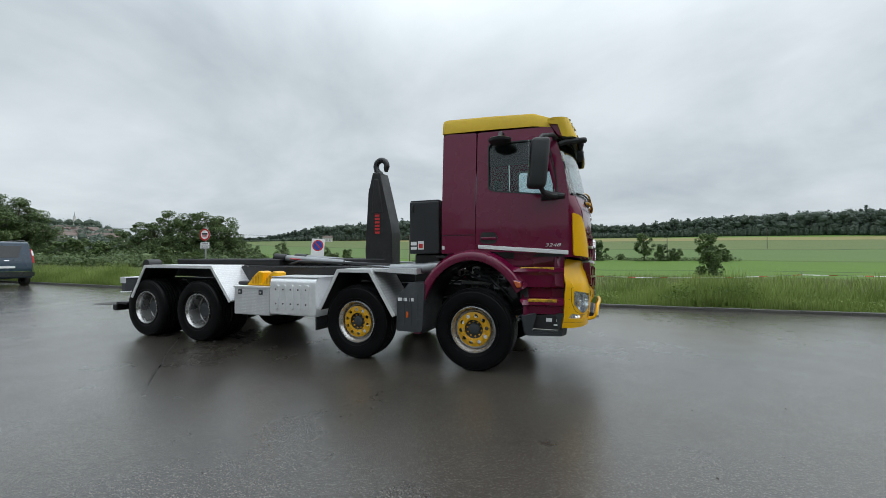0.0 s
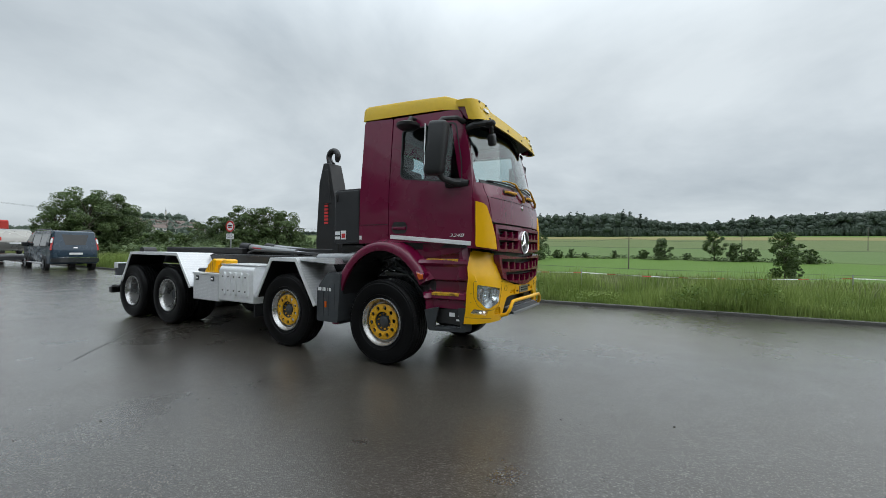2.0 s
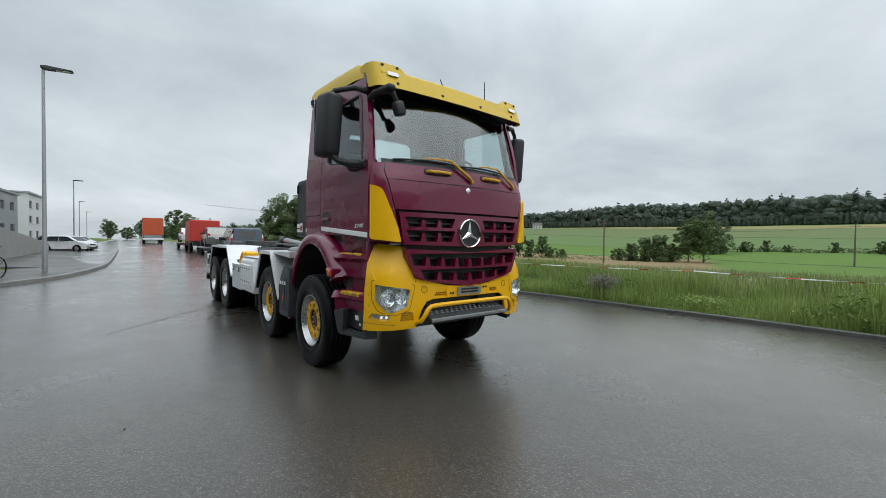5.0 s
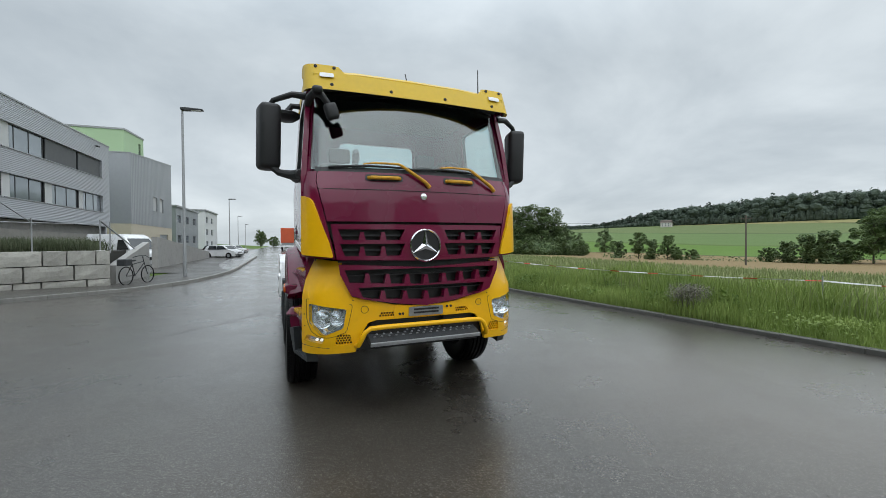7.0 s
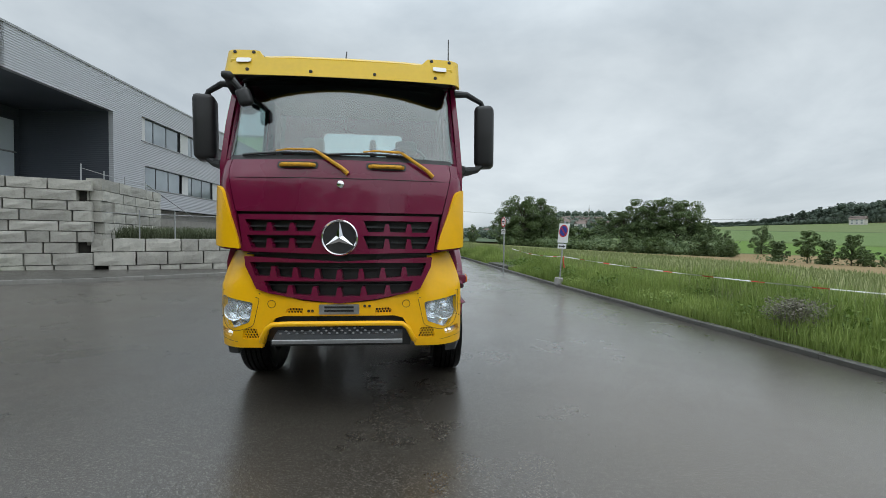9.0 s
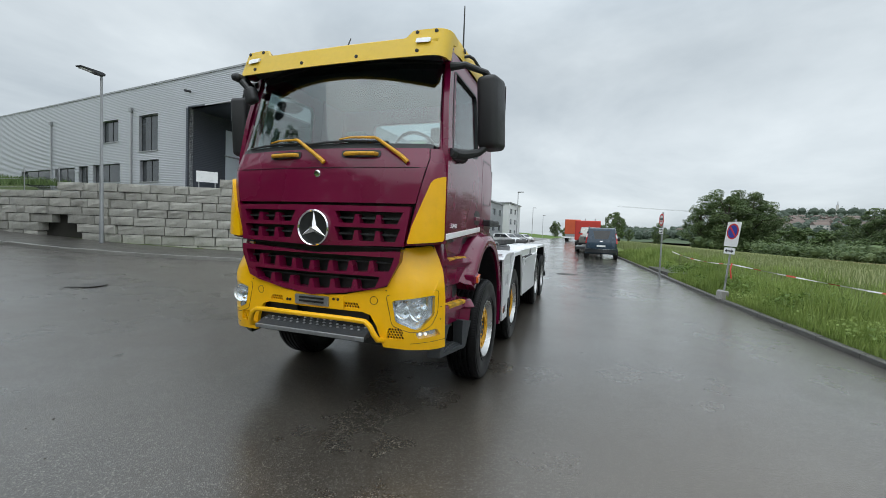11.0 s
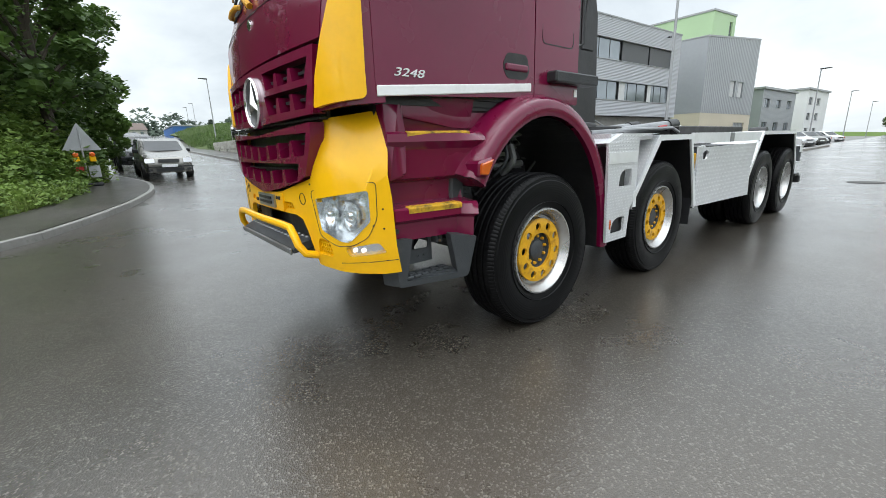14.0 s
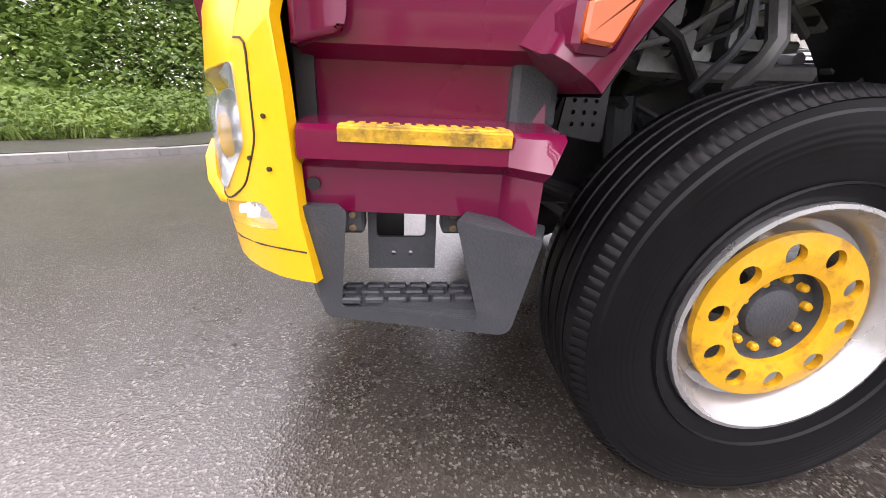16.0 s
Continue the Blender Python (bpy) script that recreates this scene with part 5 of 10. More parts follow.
    for x0, x1, z, ya, yb in ((0.585, 1.0, 1.322, 1.03, 1.112), (0.685, 1.035, 0.934, 1.055, 1.150)):
        # the pad lies on the step and is folded over its edge
        ends = [(x0, ya - draw_in(x0)), (x1, ya - draw_in(x1)), (x1 - 0.004, yb - draw_in(x1)), (x0 + 0.012, yb - draw_in(x0))]
        bm = bmesh.new()
        prism(bm, [(x, s * y) for x, y in ends], "z", z - 0.012, z + 0.006, 0.003)
        pad = part("step_pad", bm, PAD_YELLOW, stepp, "worn yellow non-slip step pad")
        bm = bmesh.new()
        corners = [(x, s * (y + o), zz) for x, y in (ends[3], ends[2]) for o, zz in ((-0.006, z + 0.005), (0.006, z - 0.002), (0.004, z - 0.027), (-0.006, z - 0.027))]
        vs = [bm.verts.new(c) for c in corners]
        for k in range(4):
            bm.faces.new((vs[k], vs[(k + 1) % 4], vs[4 + (k + 1) % 4], vs[4 + k]))
        bm.faces.new(vs[:4])
        bm.faces.new(vs[4:])
        part("step_pad_edge", bm, PAD_YELLOW, stepp)
        for k in range(14):
            bm = bmesh.new()
            a = x0 + 0.025 + (x1 - x0 - 0.05) * k / 13
            lo, hi = s * (ya + 0.012 - draw_in(a)), s * (yb - 0.014 - draw_in(a))
            box(bm, a - 0.007, a + 0.007, min(lo, hi), max(lo, hi), z + 0.002, z + 0.008, 0.001)
            part("step_pad_rib", bm, PAD_YELLOW, stepp)
    # upright column between bumper and steps
    bm = bmesh.new()
    prism(bm, rounded([(0.995, 1.505), (1.0, 1.33), (1.01, 1.125), (1.02, 1.10), (1.116, 1.075), (1.116, 1.33), (1.116, 1.505)], [0.01, 0, 0.02, 0.01, 0.01, 0, 0.01], 2), "y", min(s * 0.90, s * 1.036), max(s * 0.90, s * 1.036), 0.012, 2)
    for v in bm.verts:
        v.co.y -= s * 0.22 * max(0.0, v.co.z - 1.31)
    part("side_column", bm, PURPLE, stepp, smooth=True, sharp=0.8)
    bm = bmesh.new()
    tube(bm, [(1.09, s * 1.0, 0.815), (1.09, s * 1.04, 0.815)], 0.014, 10)
    part("plug", bm, CHASSIS, stepp)
    bm = bmesh.new()
    box(bm, 1.09, 1.13, min(s * 0.80, s * 0.95), max(s * 0.80, s * 0.95), 0.62, 1.46)
    part("panel_gap", bm, CHASSIS, truck)
    # panel between door sill and arch
    bm = bmesh.new()
    prism(bm, [(0.05, 1.535), (1.08, 1.51), (0.98, 1.40), (0.62, 1.345), (0.44, 1.34), (0.30, 1.42), (0.05, 1.48)], "y", min(s * 0.93, s * 0.988), max(s * 0.93, s * 0.988), 0.012, 2)
    part("sill_panel", bm, PURPLE, truck)
    # grey link between step panel and arch
    bm = bmesh.new()
    box(bm, 0.57, 0.68, min(s * 0.80, s * 1.0), max(s * 0.80, s * 1.0), 0.93, 1.09, 0.02, 2)
    part("arch_bracket", bm, GREY_PLASTIC, truck)
    # lowest step: plastic box with an opening and a ribbed tread
    bm = bmesh.new()
    frame_line = rounded([(0.665, 0.492), (1.085, 0.492), (1.125, 0.772), (1.02, 0.772), (1.045, 0.526), (0.735, 0.526), (0.80, 0.768), (0.625, 0.735)], [0.03, 0.02, 0.01, 0.01, 0.015, 0.015, 0.01, 0.01])
    panel(bm, frame_line, [], lambda u, v, d, s=s: (u + 0.4 * d * (1 if u > 0.93 else -1), s * (1.165 - 0.115 * max(0.0, min(1.0, (u - 0.66) / 0.48)) - 0.04 * (0.77 - v) / 0.3 - d), v), 0.10, [0.7, 0.75, 0.8, 0.93, 1.0, 1.06])
    lowest = part("lowest_step", bm, GREY_PLASTIC, truck, "grey plastic lowest step with ribbed tread", smooth=True, sharp=0.4)
    bm = bmesh.new()
    prism(bm, rounded([(x, s * y) for x, y in ((0.70, 0.94), (1.085, 0.94), (1.09, 0.99), (1.07, 1.015), (0.74, 1.09), (0.69, 1.09))], 0.012, 2), "z", 0.50, 0.538, 0.01, 2)
    part("tread", bm, GREY_PLASTIC, lowest)
    for r in range(3):
        for k in range(6):
            bm = bmesh.new()
            a, b = 0.735 + 0.053 * k + 0.012 * (r % 2), 0.955 + 0.034 * r
            box(bm, a, a + 0.045, min(s * b, s * (b + 0.024)), max(s * b, s * (b + 0.024)), 0.534, 0.550, 0.004)
            part("tread_rib", bm, GREY_PLASTIC, lowest)
    if s > 0:
        bm = bmesh.new()
        panel(bm, [(0.825, 0.60), (0.985, 0.60), (0.985, 0.80), (0.825, 0.80)], [rounded([(0.85, 0.68), (0.965, 0.68), (0.965, 0.77), (0.85, 0.77)], 0.012), circle(0.885, 0.64, 0.006, 8), circle(0.925, 0.64, 0.006, 8)], lambda u, v, d: (u, 0.985 - d, v), 0.012)
        part("bracket_plate", bm, GREY_PLASTIC, lowest)
        for x0, x1 in ((0.99, 1.04), (0.765, 0.815)):
            bm = bmesh.new()
            box(bm, x0, x1, 0.95, 1.02, 0.70, 0.765, 0.006)
            part("bracket_ear", bm, GREY_PLASTIC, lowest)
            for z in (0.715, 0.745):
                bm = bmesh.new()
                lathe(bm, [(0.009, 0.0), (0.008, 0.006), (0.001, 0.007)], ((x0 + x1) / 2, 1.02, z), "y", 8)
                part("bolt", bm, TAN_BOLT, lowest)
        bm = bmesh.new()
        prism(bm, [(0.90, 0.66), (0.98, 0.66), (0.98, 0.79), (0.86, 0.79), (0.86, 0.745), (0.90, 0.735)], "y", 0.90, 0.915)
        part("rear_plate", bm, CHASSIS, lowest)
    else:
        bm = bmesh.new()
        box(bm, 0.72, 1.10, -1.045, -0.88, 0.57, 0.75, 0.01)
        part("filler", bm, CHASSIS, lowest)
        for x, z, w, h in ((0.90, 0.665, 0.07, 0.045), (0.99, 0.62, 0.05, 0.02), (1.02, 0.67, 0.03, 0.03)):
            bm = bmesh.new()
            box(bm, x, x + w, -1.052, -1.046, z, z + h)
            part("notice", bm, WHITE, lowest)
    # mirrors
    bm = bmesh.new()
    m0 = Matrix.Translation((0.86, s * 1.325, 2.555)) @ Matrix.Rotation(s * radians(-14), 4, "Z")
    box(bm, -0.11, 0.11, -0.095, 0.095, -0.295, 0.295, 0.05, 3)
    for v in bm.verts:
        v.co.x += 0.03 * (v.co.z / 0.295)
    bmesh.ops.transform(bm, matrix=m0, verts=bm.verts)
    mir = part("mirror", bm, BLACK, truck, "large black wing mirror", smooth=True, sharp=0.7)
    for za, zb in ((-0.265, -0.09), (-0.06, 0.26)):
        bm = bmesh.new()
        box(bm, -0.116, -0.108, -0.08, 0.08, za, zb, 0.002)
        bmesh.ops.transform(bm, matrix=m0, verts=bm.verts)
        part("mirror_glass", bm, MIRROR, mir)
    bm = bmesh.new()
    tube(bm, [(1.02, s * 1.0, 2.92), (1.0, s * 1.12, 2.93), (0.90, s * 1.28, 2.89), (0.87, s * 1.32, 2.82)], [0.035, 0.028, 0.024, 0.03], 10)
    part("mirror_arm", bm, BLACK, mir, smooth=True)
    bm = bmesh.new()
    tube(bm, [(1.06, s * 1.04, 2.20), (0.97, s * 1.13, 2.20), (0.90, s * 1.24, 2.23), (0.88, s * 1.31, 2.29)], [0.05, 0.045, 0.032, 0.03], 10)
    part("mirror_foot", bm, BLACK, mir, smooth=True)
    bm = bmesh.new()
    tube(bm, [(1.13, s * 1.06, 2.195), (0.86, s * 1.085, 2.205)], [0.035, 0.06], 10)
    part("mirror_base", bm, BLACK, mir, smooth=True)

# pipes, hoses and brackets seen through the front wheel arches
erng = random.Random(12)
for s in (1, -1):
    for k in range(16):
        x, y, z = erng.uniform(0.0, 0.62), erng.uniform(0.58, 0.92), erng.uniform(1.02, 1.30)
        bm = bmesh.new()
        dx, dz = erng.uniform(-0.3, 0.3), erng.uniform(-0.18, 0.18)
        tube(bm, [(x - dx, s * y, z - dz), (x - dx * 0.3, s * (y + 0.04), z - dz * 0.1), (x + dx * 0.3, s * (y + 0.03), z + dz * 0.3), (x + dx, s * (y - 0.05), z + dz)], erng.choice((0.009, 0.012, 0.018, 0.025)), 8)
        part("engine_pipe", bm, (CHASSIS, LIGHTENED_STEEL, GREY_PLASTIC)[k % 3], truck, smooth=True)
    for k in range(7):
        x, y, z = erng.uniform(0.0, 0.6), erng.uniform(0.6, 0.86), erng.uniform(1.0, 1.3)
        w, h = erng.uniform(0.03, 0.09), erng.uniform(0.03, 0.08)
        bm = bmesh.new()
        panel(bm, rounded([(x - w, z - h), (x + w, z - h), (x + w * 0.7, z + h), (x - w, z + h)], 0.01, 2), [circle(x, z, min(w, h) * 0.35, 10)], lambda u, v, d, s=s, y=y: (u, s * (y - d), v), 0.012)
        part("engine_bracket", bm, (DULL_STEEL, LIGHTENED_STEEL)[k % 2], truck)

# slotted plates and a cross bar on the engine, above the axle
for s in (1, -1):
    for x, z, w, h in ((0.20, 1.13, 0.10, 0.20), (-0.18, 1.16, 0.13, 0.16)):
        bm = bmesh.new()
        slots = [rounded([(x + 0.02, z + 0.03 + q), (x + w - 0.02, z + 0.03 + q), (x + w - 0.02, z + 0.065 + q), (x + 0.02, z + 0.065 + q)], 0.01, 2) for q in (0.0, 0.06)]
        panel(bm, rounded([(x, z), (x + w, z), (x + w, z + h), (x + 0.02, z + h)], 0.015, 2), slots, lambda u, v, d, s=s: (u, s * (0.66 - d), v), 0.016)
        part("slotted_plate", bm, DULL_STEEL, truck)
    bm = bmesh.new()
    tube(bm, [(0.42, s * 0.70, 1.16), (0.25, s * 0.72, 1.10), (0.02, s * 0.72, 1.09), (-0.30, s * 0.70, 1.10)], 0.026, 8)
    part("link_bar", bm, LIGHTENED_STEEL, truck, smooth=True)
    bm = bmesh.new()
    panel(bm, rounded([(0.40, 0.90), (0.52, 0.92), (0.50, 1.06), (0.40, 1.06)], 0.015, 2), [circle(0.43 + 0.028 * (k % 3), 0.945 + 0.028 * (k // 3), 0.006, 8) for k in range(9)], lambda u, v, d, s=s: (u, s * (0.88 - d), v), 0.012)
    part("perforated_bracket", bm, CHASSIS, truck)

# passenger-side extra mirrors: kerb mirror over the windscreen and one above the door
bm = bmesh.new()
tube(bm, [(1.06, -0.99, 2.84), (1.15, -0.98, 2.87), (1.28, -0.94, 2.88), (1.32, -0.89, 2.84), (1.30, -0.82, 2.76)], [0.03, 0.036, 0.04, 0.03, 0.024], 10)
km = part("kerb_mirror", bm, BLACK, truck, "black kerb mirror on an arm", smooth=True)
bm = bmesh.new()
box(bm, -0.042, 0.042, -0.058, 0.058, -0.072, 0.072, 0.03, 3)
bmesh.ops.transform(bm, matrix=Matrix.Translation((1.30, -0.81, 2.72)) @ Matrix.Rotation(radians(18), 4, "X"), verts=bm.verts)
part("mirror_head", bm, BLACK, km, smooth=True)
bm = bmesh.new()
box(bm, 1.28, 1.385, -0.975, -0.885, 2.845, 2.91, 0.028, 3)
part("mirror_head", bm, BLACK, km, smooth=True)
bm = bmesh.new()
lathe(bm, [(0.001, -0.05), (0.09, -0.045), (0.14, -0.01), (0.145, 0.02), (0.13, 0.03), (0.001, 0.032)], (0.36, -1.16, 2.915), "z", 22)
dm = part("door_mirror", bm, BLACK, truck, "black mirror above the passenger door", smooth=True)
bm = bmesh.new()
tube(bm, [(0.36, -1.02, 3.03), (0.36, -1.10, 3.03), (0.36, -1.16, 2.95)], 0.03, 8)
part("mirror_bracket", bm, BLACK, dm)

# aerials and roof rail
for x, y, h in ((1.02, -0.02, 0.20), (0.62, 0.98, 0.42)):
    bm = bmesh.new()
    lathe(bm, [(0.03, 0), (0.025, 0.03), (0.008, 0.045), (0.005, h), (0.001, h + 0.01)], (x, y, 3.13 if y < 0 else 3.20), "z", 10)
    if y < 0:
        bmesh.ops.transform(bm, matrix=Matrix.Translation((x, y, 3.13)) @ Matrix.Rotation(radians(28), 4, "Y").inverted() @ Matrix.Translation((-x, -y, -3.13)), verts=bm.verts)
    part("aerial", bm, BLACK, truck)
bm = bmesh.new()
tube(bm, [(0.62, 0.975, 3.16), (0.58, 1.03, 3.185), (0.50, 1.05, 3.19), (-0.40, 1.06, 3.20), (-0.45, 1.055, 3.18), (-0.46, 0.99, 3.15)], 0.014, 8)
part("roof_rail", bm, BLACK, truck, smooth=True)
# work platform step behind the cab, driver's side
bm = bmesh.new()
box(bm, -0.62, -0.12, 1.02, 1.14, 1.63, 1.70, 0.01)
part("rear_grab_step", bm, BLACK, truck)
bm = bmesh.new()
tube(bm, [(-0.49, 1.0, 2.32), (-0.55, 1.03, 2.28), (-0.56, 1.03, 1.92), (-0.50, 1.0, 1.88)], 0.016, 8)
part("grab_rail", bm, BLACK, truck, smooth=True)

# cab interior
bm = bmesh.new()
prism(bm, rounded([(1.06, 1.6), (0.70, 1.6), (0.64, 2.12), (0.72, 2.20), (0.92, 2.22), (1.08, 2.19)], 0.05), "y", -0.98, 0.98)
part("dashboard", bm, DARK_IN, truck)
for y in (-0.55, 0.55):
    bm = bmesh.new()
    box(bm, 0.0, 0.52, y - 0.26, y + 0.26, 1.75, 1.98, 0.06, 2)
    seat = part("seat", bm, SEAT, truck, smooth=True)
    bm = bmesh.new()
    box(bm, -0.16, 0.04, y - 0.25, y + 0.25, 1.92, 2.52, 0.06, 2)
    part("seat_back", bm, SEAT, seat, smooth=True)
    bm = bmesh.new()
    box(bm, -0.14, -0.03, y - 0.13, y + 0.13, 2.54, 2.72, 0.04, 2)
    part("headrest", bm, SEAT, seat, smooth=True)
bm = bmesh.new()
ring = [Matrix.Translation((0.62, 0.55, 2.28)) @ Matrix.Rotation(radians(-58), 4, "Y") @ Vector((0.22 * math.cos(a), 0.22 * math.sin(a), 0)) for a in np.linspace(0, 2 * math.pi, 29)]
tube(bm, ring, 0.016, 8)
tube(bm, [ring[4], Vector((0.66, 0.55, 2.25)), ring[18]], 0.018, 8)
tube(bm, [Vector((0.66, 0.55, 2.25)), Vector((0.85, 0.55, 2.1))], 0.03, 8)
part("steering_wheel", bm, BLACK, truck, smooth=True)

# chassis frame, engine and axles
for s in (1, -1):
    bm = bmesh.new()
    box(bm, -7.05, 1.25, s * 0.40 - 0.04, s * 0.40 + 0.04, 0.78, 1.05, 0.008)
    part("chassis_rail", bm, CHASSIS, truck)
bm = bmesh.new()
box(bm, -0.35, 1.05, -0.46, 0.46, 0.62, 1.40, 0.06, 2)
part("engine", bm, CHASSIS, truck, smooth=True)
bm = bmesh.new()
box(bm, 1.05, 1.28, -0.62, 0.62, 0.70, 1.45, 0.02)
part("radiator", bm, CHASSIS, truck)
bm = bmesh.new()
box(bm, -0.58, 0.55, -1.0, 1.0, 1.435, 1.475, 0.01)
part("wing_shelf", bm, CHASSIS, truck)
for x, back in AXLES:
    bm = bmesh.new()
    tube(bm, [(x, -0.95, 0.52), (x, -0.5, 0.47 if not back else 0.53), (x, 0.5, 0.47 if not back else 0.53), (x, 0.95, 0.52)], 0.08 if not back else 0.13, 10)
    if back:
        lathe(bm, [(0.001, -0.22), (0.16, -0.18), (0.24, 0), (0.16, 0.18), (0.001, 0.22)], (x, 0, 0.55), "x", 16)
    part("axle", bm, CHASSIS, truck, smooth=True)
    for s in (1, -1):
        bm = bmesh.new()
        for k in range(3):
            tube(bm, [(x - 0.62 + 0.12 * k, s * 0.47, 0.80 - 0.045 * k), (x, s * 0.47, 0.60 - 0.03 * k), (x + 0.62 - 0.12 * k, s * 0.47, 0.80 - 0.045 * k)], 0.026, 6)
        part("leaf_spring", bm, CHASSIS, truck)
        bm = bmesh.new()
        tube(bm, [(x + 0.12, s * 0.56, 0.58), (x + 0.2, s * 0.60, 0.86), (x + 0.22, s * 0.60, 1.02)], [0.03, 0.045, 0.045], 10)
        part("shock_absorber", bm, GREY_PLASTIC, truck, smooth=True)
# pipes, hoses and brackets in the wheel wells
rng = random.Random(5)
for s in (1, -1):
    for k in range(16):
        x0 = rng.uniform(-0.55, 0.45)
        z0 = rng.uniform(0.95, 1.36)
        bm = bmesh.new()
        tube(bm, [(x0, s * rng.uniform(0.5, 0.62), z0), (x0 + rng.uniform(-0.2, 0.2), s * rng.uniform(0.55, 0.72), z0 + rng.uniform(-0.1, 0.1)), (x0 + rng.uniform(-0.35, 0.35), s * rng.uniform(0.5, 0.62), z0 + rng.uniform(-0.25, 0.1))], rng.uniform(0.008, 0.02), 6)
        part("hose", bm, CHASSIS if k % 3 else LIGHTENED_STEEL, truck, smooth=True)
    for k in range(9):
        bm = bmesh.new()
        x0, z0, w, h = rng.uniform(-0.6, 0.4), rng.uniform(0.9, 1.3), rng.uniform(0.04, 0.14), rng.uniform(0.03, 0.12)
        yy = s * rng.uniform(0.48, 0.60)
        box(bm, x0, x0 + w, yy - 0.03, yy + 0.03, z0, z0 + h, 0.01)
        part("bracket", bm, GREY_PLASTIC if k % 2 else LIGHTENED_STEEL, truck)
for x in (-2.5, -3.4, -4.3, -5.65, -6.9):
    bm = bmesh.new()
    box(bm, x - 0.06, x + 0.06, -0.38, 0.38, 0.80, 1.02)
    part("cross_member", bm, CHASSIS, truck)
bm = bmesh.new()
tube(bm, [(-4.9, 0, 0.62), (-1.0, 0, 0.72)], 0.07, 10)
part("drive_shaft", bm, CHASSIS, truck)

# hook-lift: subframe, jib, hook and rams
for s in (1, -1):
    bm = bmesh.new()
    box(bm, -7.25, -0.75, s * 0.46 - 0.07, s * 0.46 + 0.07, 1.08, 1.30, 0.012)
    part("subframe_beam", bm, CHASSIS, truck)
    bm = bmesh.new()
    box(bm, -6.6, -3.9, s * 0.36 - 0.06, s * 0.36 + 0.06, 1.30, 1.42, 0.012)
    part("tilt_beam", bm, CHASSIS, truck)
    bm = bmesh.new()
    tube(bm, [(-7.25, s * 0.36, 1.30), (-7.25, s * 0.62, 1.30)], 0.11, 18)
    part("rear_roller", bm, CHASSIS, truck, smooth=True)
    bm = bmesh.new()
    tube(bm, [(-4.05, s * 0.27, 1.445), (-2.6, s * 0.27, 1.345)], 0.062, 14)
    ram = part("ram", bm, DULL_STEEL, truck, "grey hydraulic ram", smooth=True)
    bm = bmesh.new()
    tube(bm, [(-2.6, s * 0.27, 1.345), (-1.2, s * 0.27, 1.25)], 0.04, 12)
    part("ram_rod", bm, CHROME, ram, smooth=True)
    bm = bmesh.new()
    tube(bm, [(-4.12, s * 0.27, 1.45), (-3.85, s * 0.27, 1.432)], 0.075, 14)
    part("ram_end", bm, CHASSIS, ram, smooth=True)
    bm = bmesh.new()
    tube(bm, [(-3.72, s * 0.335, 1.425), (-3.48, s * 0.335, 1.408)], 0.012, 6)
    part("red_mark", bm, RED, ram)
    bm = bmesh.new()
    tube(bm, [(-1.4, s * 0.62, 1.33), (-2.3, s * 0.60, 1.36), (-3.3, s * 0.58, 1.38), (-3.5, s * 0.58, 1.33)], 0.02, 8)
    part("hydraulic_pipe", bm, DULL_STEEL if s > 0 else CHASSIS, truck, smooth=True)
bm = bmesh.new()
box(bm, -4.6, -1.85, -0.16, 0.16, 1.20, 1.43, 0.02)
part("telescopic_beam", bm, CHASSIS, truck)
bm = bmesh.new()
prism(bm, [(-2.26, 1.28), (-2.25, 1.55), (-2.19, 2.56), (-2.11, 2.90), (-1.97, 2.90), (-1.90, 2.60), (-1.76, 2.02), (-1.735, 1.86), (-1.735, 1.28)], "y", -0.15, 0.15, 0.02, 2)
jib = part("hook_jib", bm, CHASSIS, truck, "black steel hook arm with red bars")
bm = bmesh.new()
prism(bm, [(-2.12, 2.2), (-2.08, 2.78), (-1.99, 2.78), (-1.90, 2.2)], "y", -0.165, 0.165, 0.01)
part("jib_plate", bm, CHASSIS, jib)
bm = bmesh.new()
hp = [(-2.04, 2.88), (-2.10, 2.94)] + [(-2.02 + 0.105 * math.cos(a), 3.03 + 0.105 * math.sin(a)) for a in np.linspace(radians(200), radians(-20), 15)] + [(-1.93, 2.93)]
tube(bm, [(x, 0, z) for x, z in hp], [0.06, 0.058] + [0.05] * 15 + [0.028], 12)
part("hook", bm, CHASSIS, jib, "black lifting hook", smooth=True)
for k in range(8):
    bm = bmesh.new()
    z = 1.85 + 0.058 * k
    box(bm, -2.06, -1.97, -0.157, -0.151, z, z + 0.036)
    part("red_bar", bm, RED, jib)
bm = bmesh.new()
box(bm, -2.06, -1.97, -0.157, -0.151, 2.34, 2.42)
part("white_mark", bm, WHITE, jib)
# hydraulic tank and battery box behind the cab
bm = bmesh.new()
box(bm, -0.985, -0.53, -1.0, -0.36, 1.50, 2.235, 0.02, 2)
tank = part("hydraulic_tank", bm, BLACK, truck, "black steel hydraulic tank")
bm = bmesh.new()
box(bm, -0.97, -0.545, -0.985, -0.375, 2.232, 2.25, 0.006)
part("tank_lid", bm, CHASSIS, tank)
for x, z, w, h, mt in ((-0.96, 1.62, 0.09, 0.05, WHITE), (-0.96, 1.56, 0.09, 0.04, WHITE), (-0.85, 1.56, 0.09, 0.12, WHITE), (-0.835, 1.58, 0.06, 0.06, RED)):
    bm = bmesh.new()
    box(bm, x, x + w, -1.006 - (0.003 if mt is RED else 0), -1.001, z, z + h)
    part("notice", bm, mt, tank)
bm = bmesh.new()
box(bm, -0.94, -0.915, -1.02, -1.0, 2.08, 2.19, 0.006)
part("latch", bm, CHASSIS, tank)
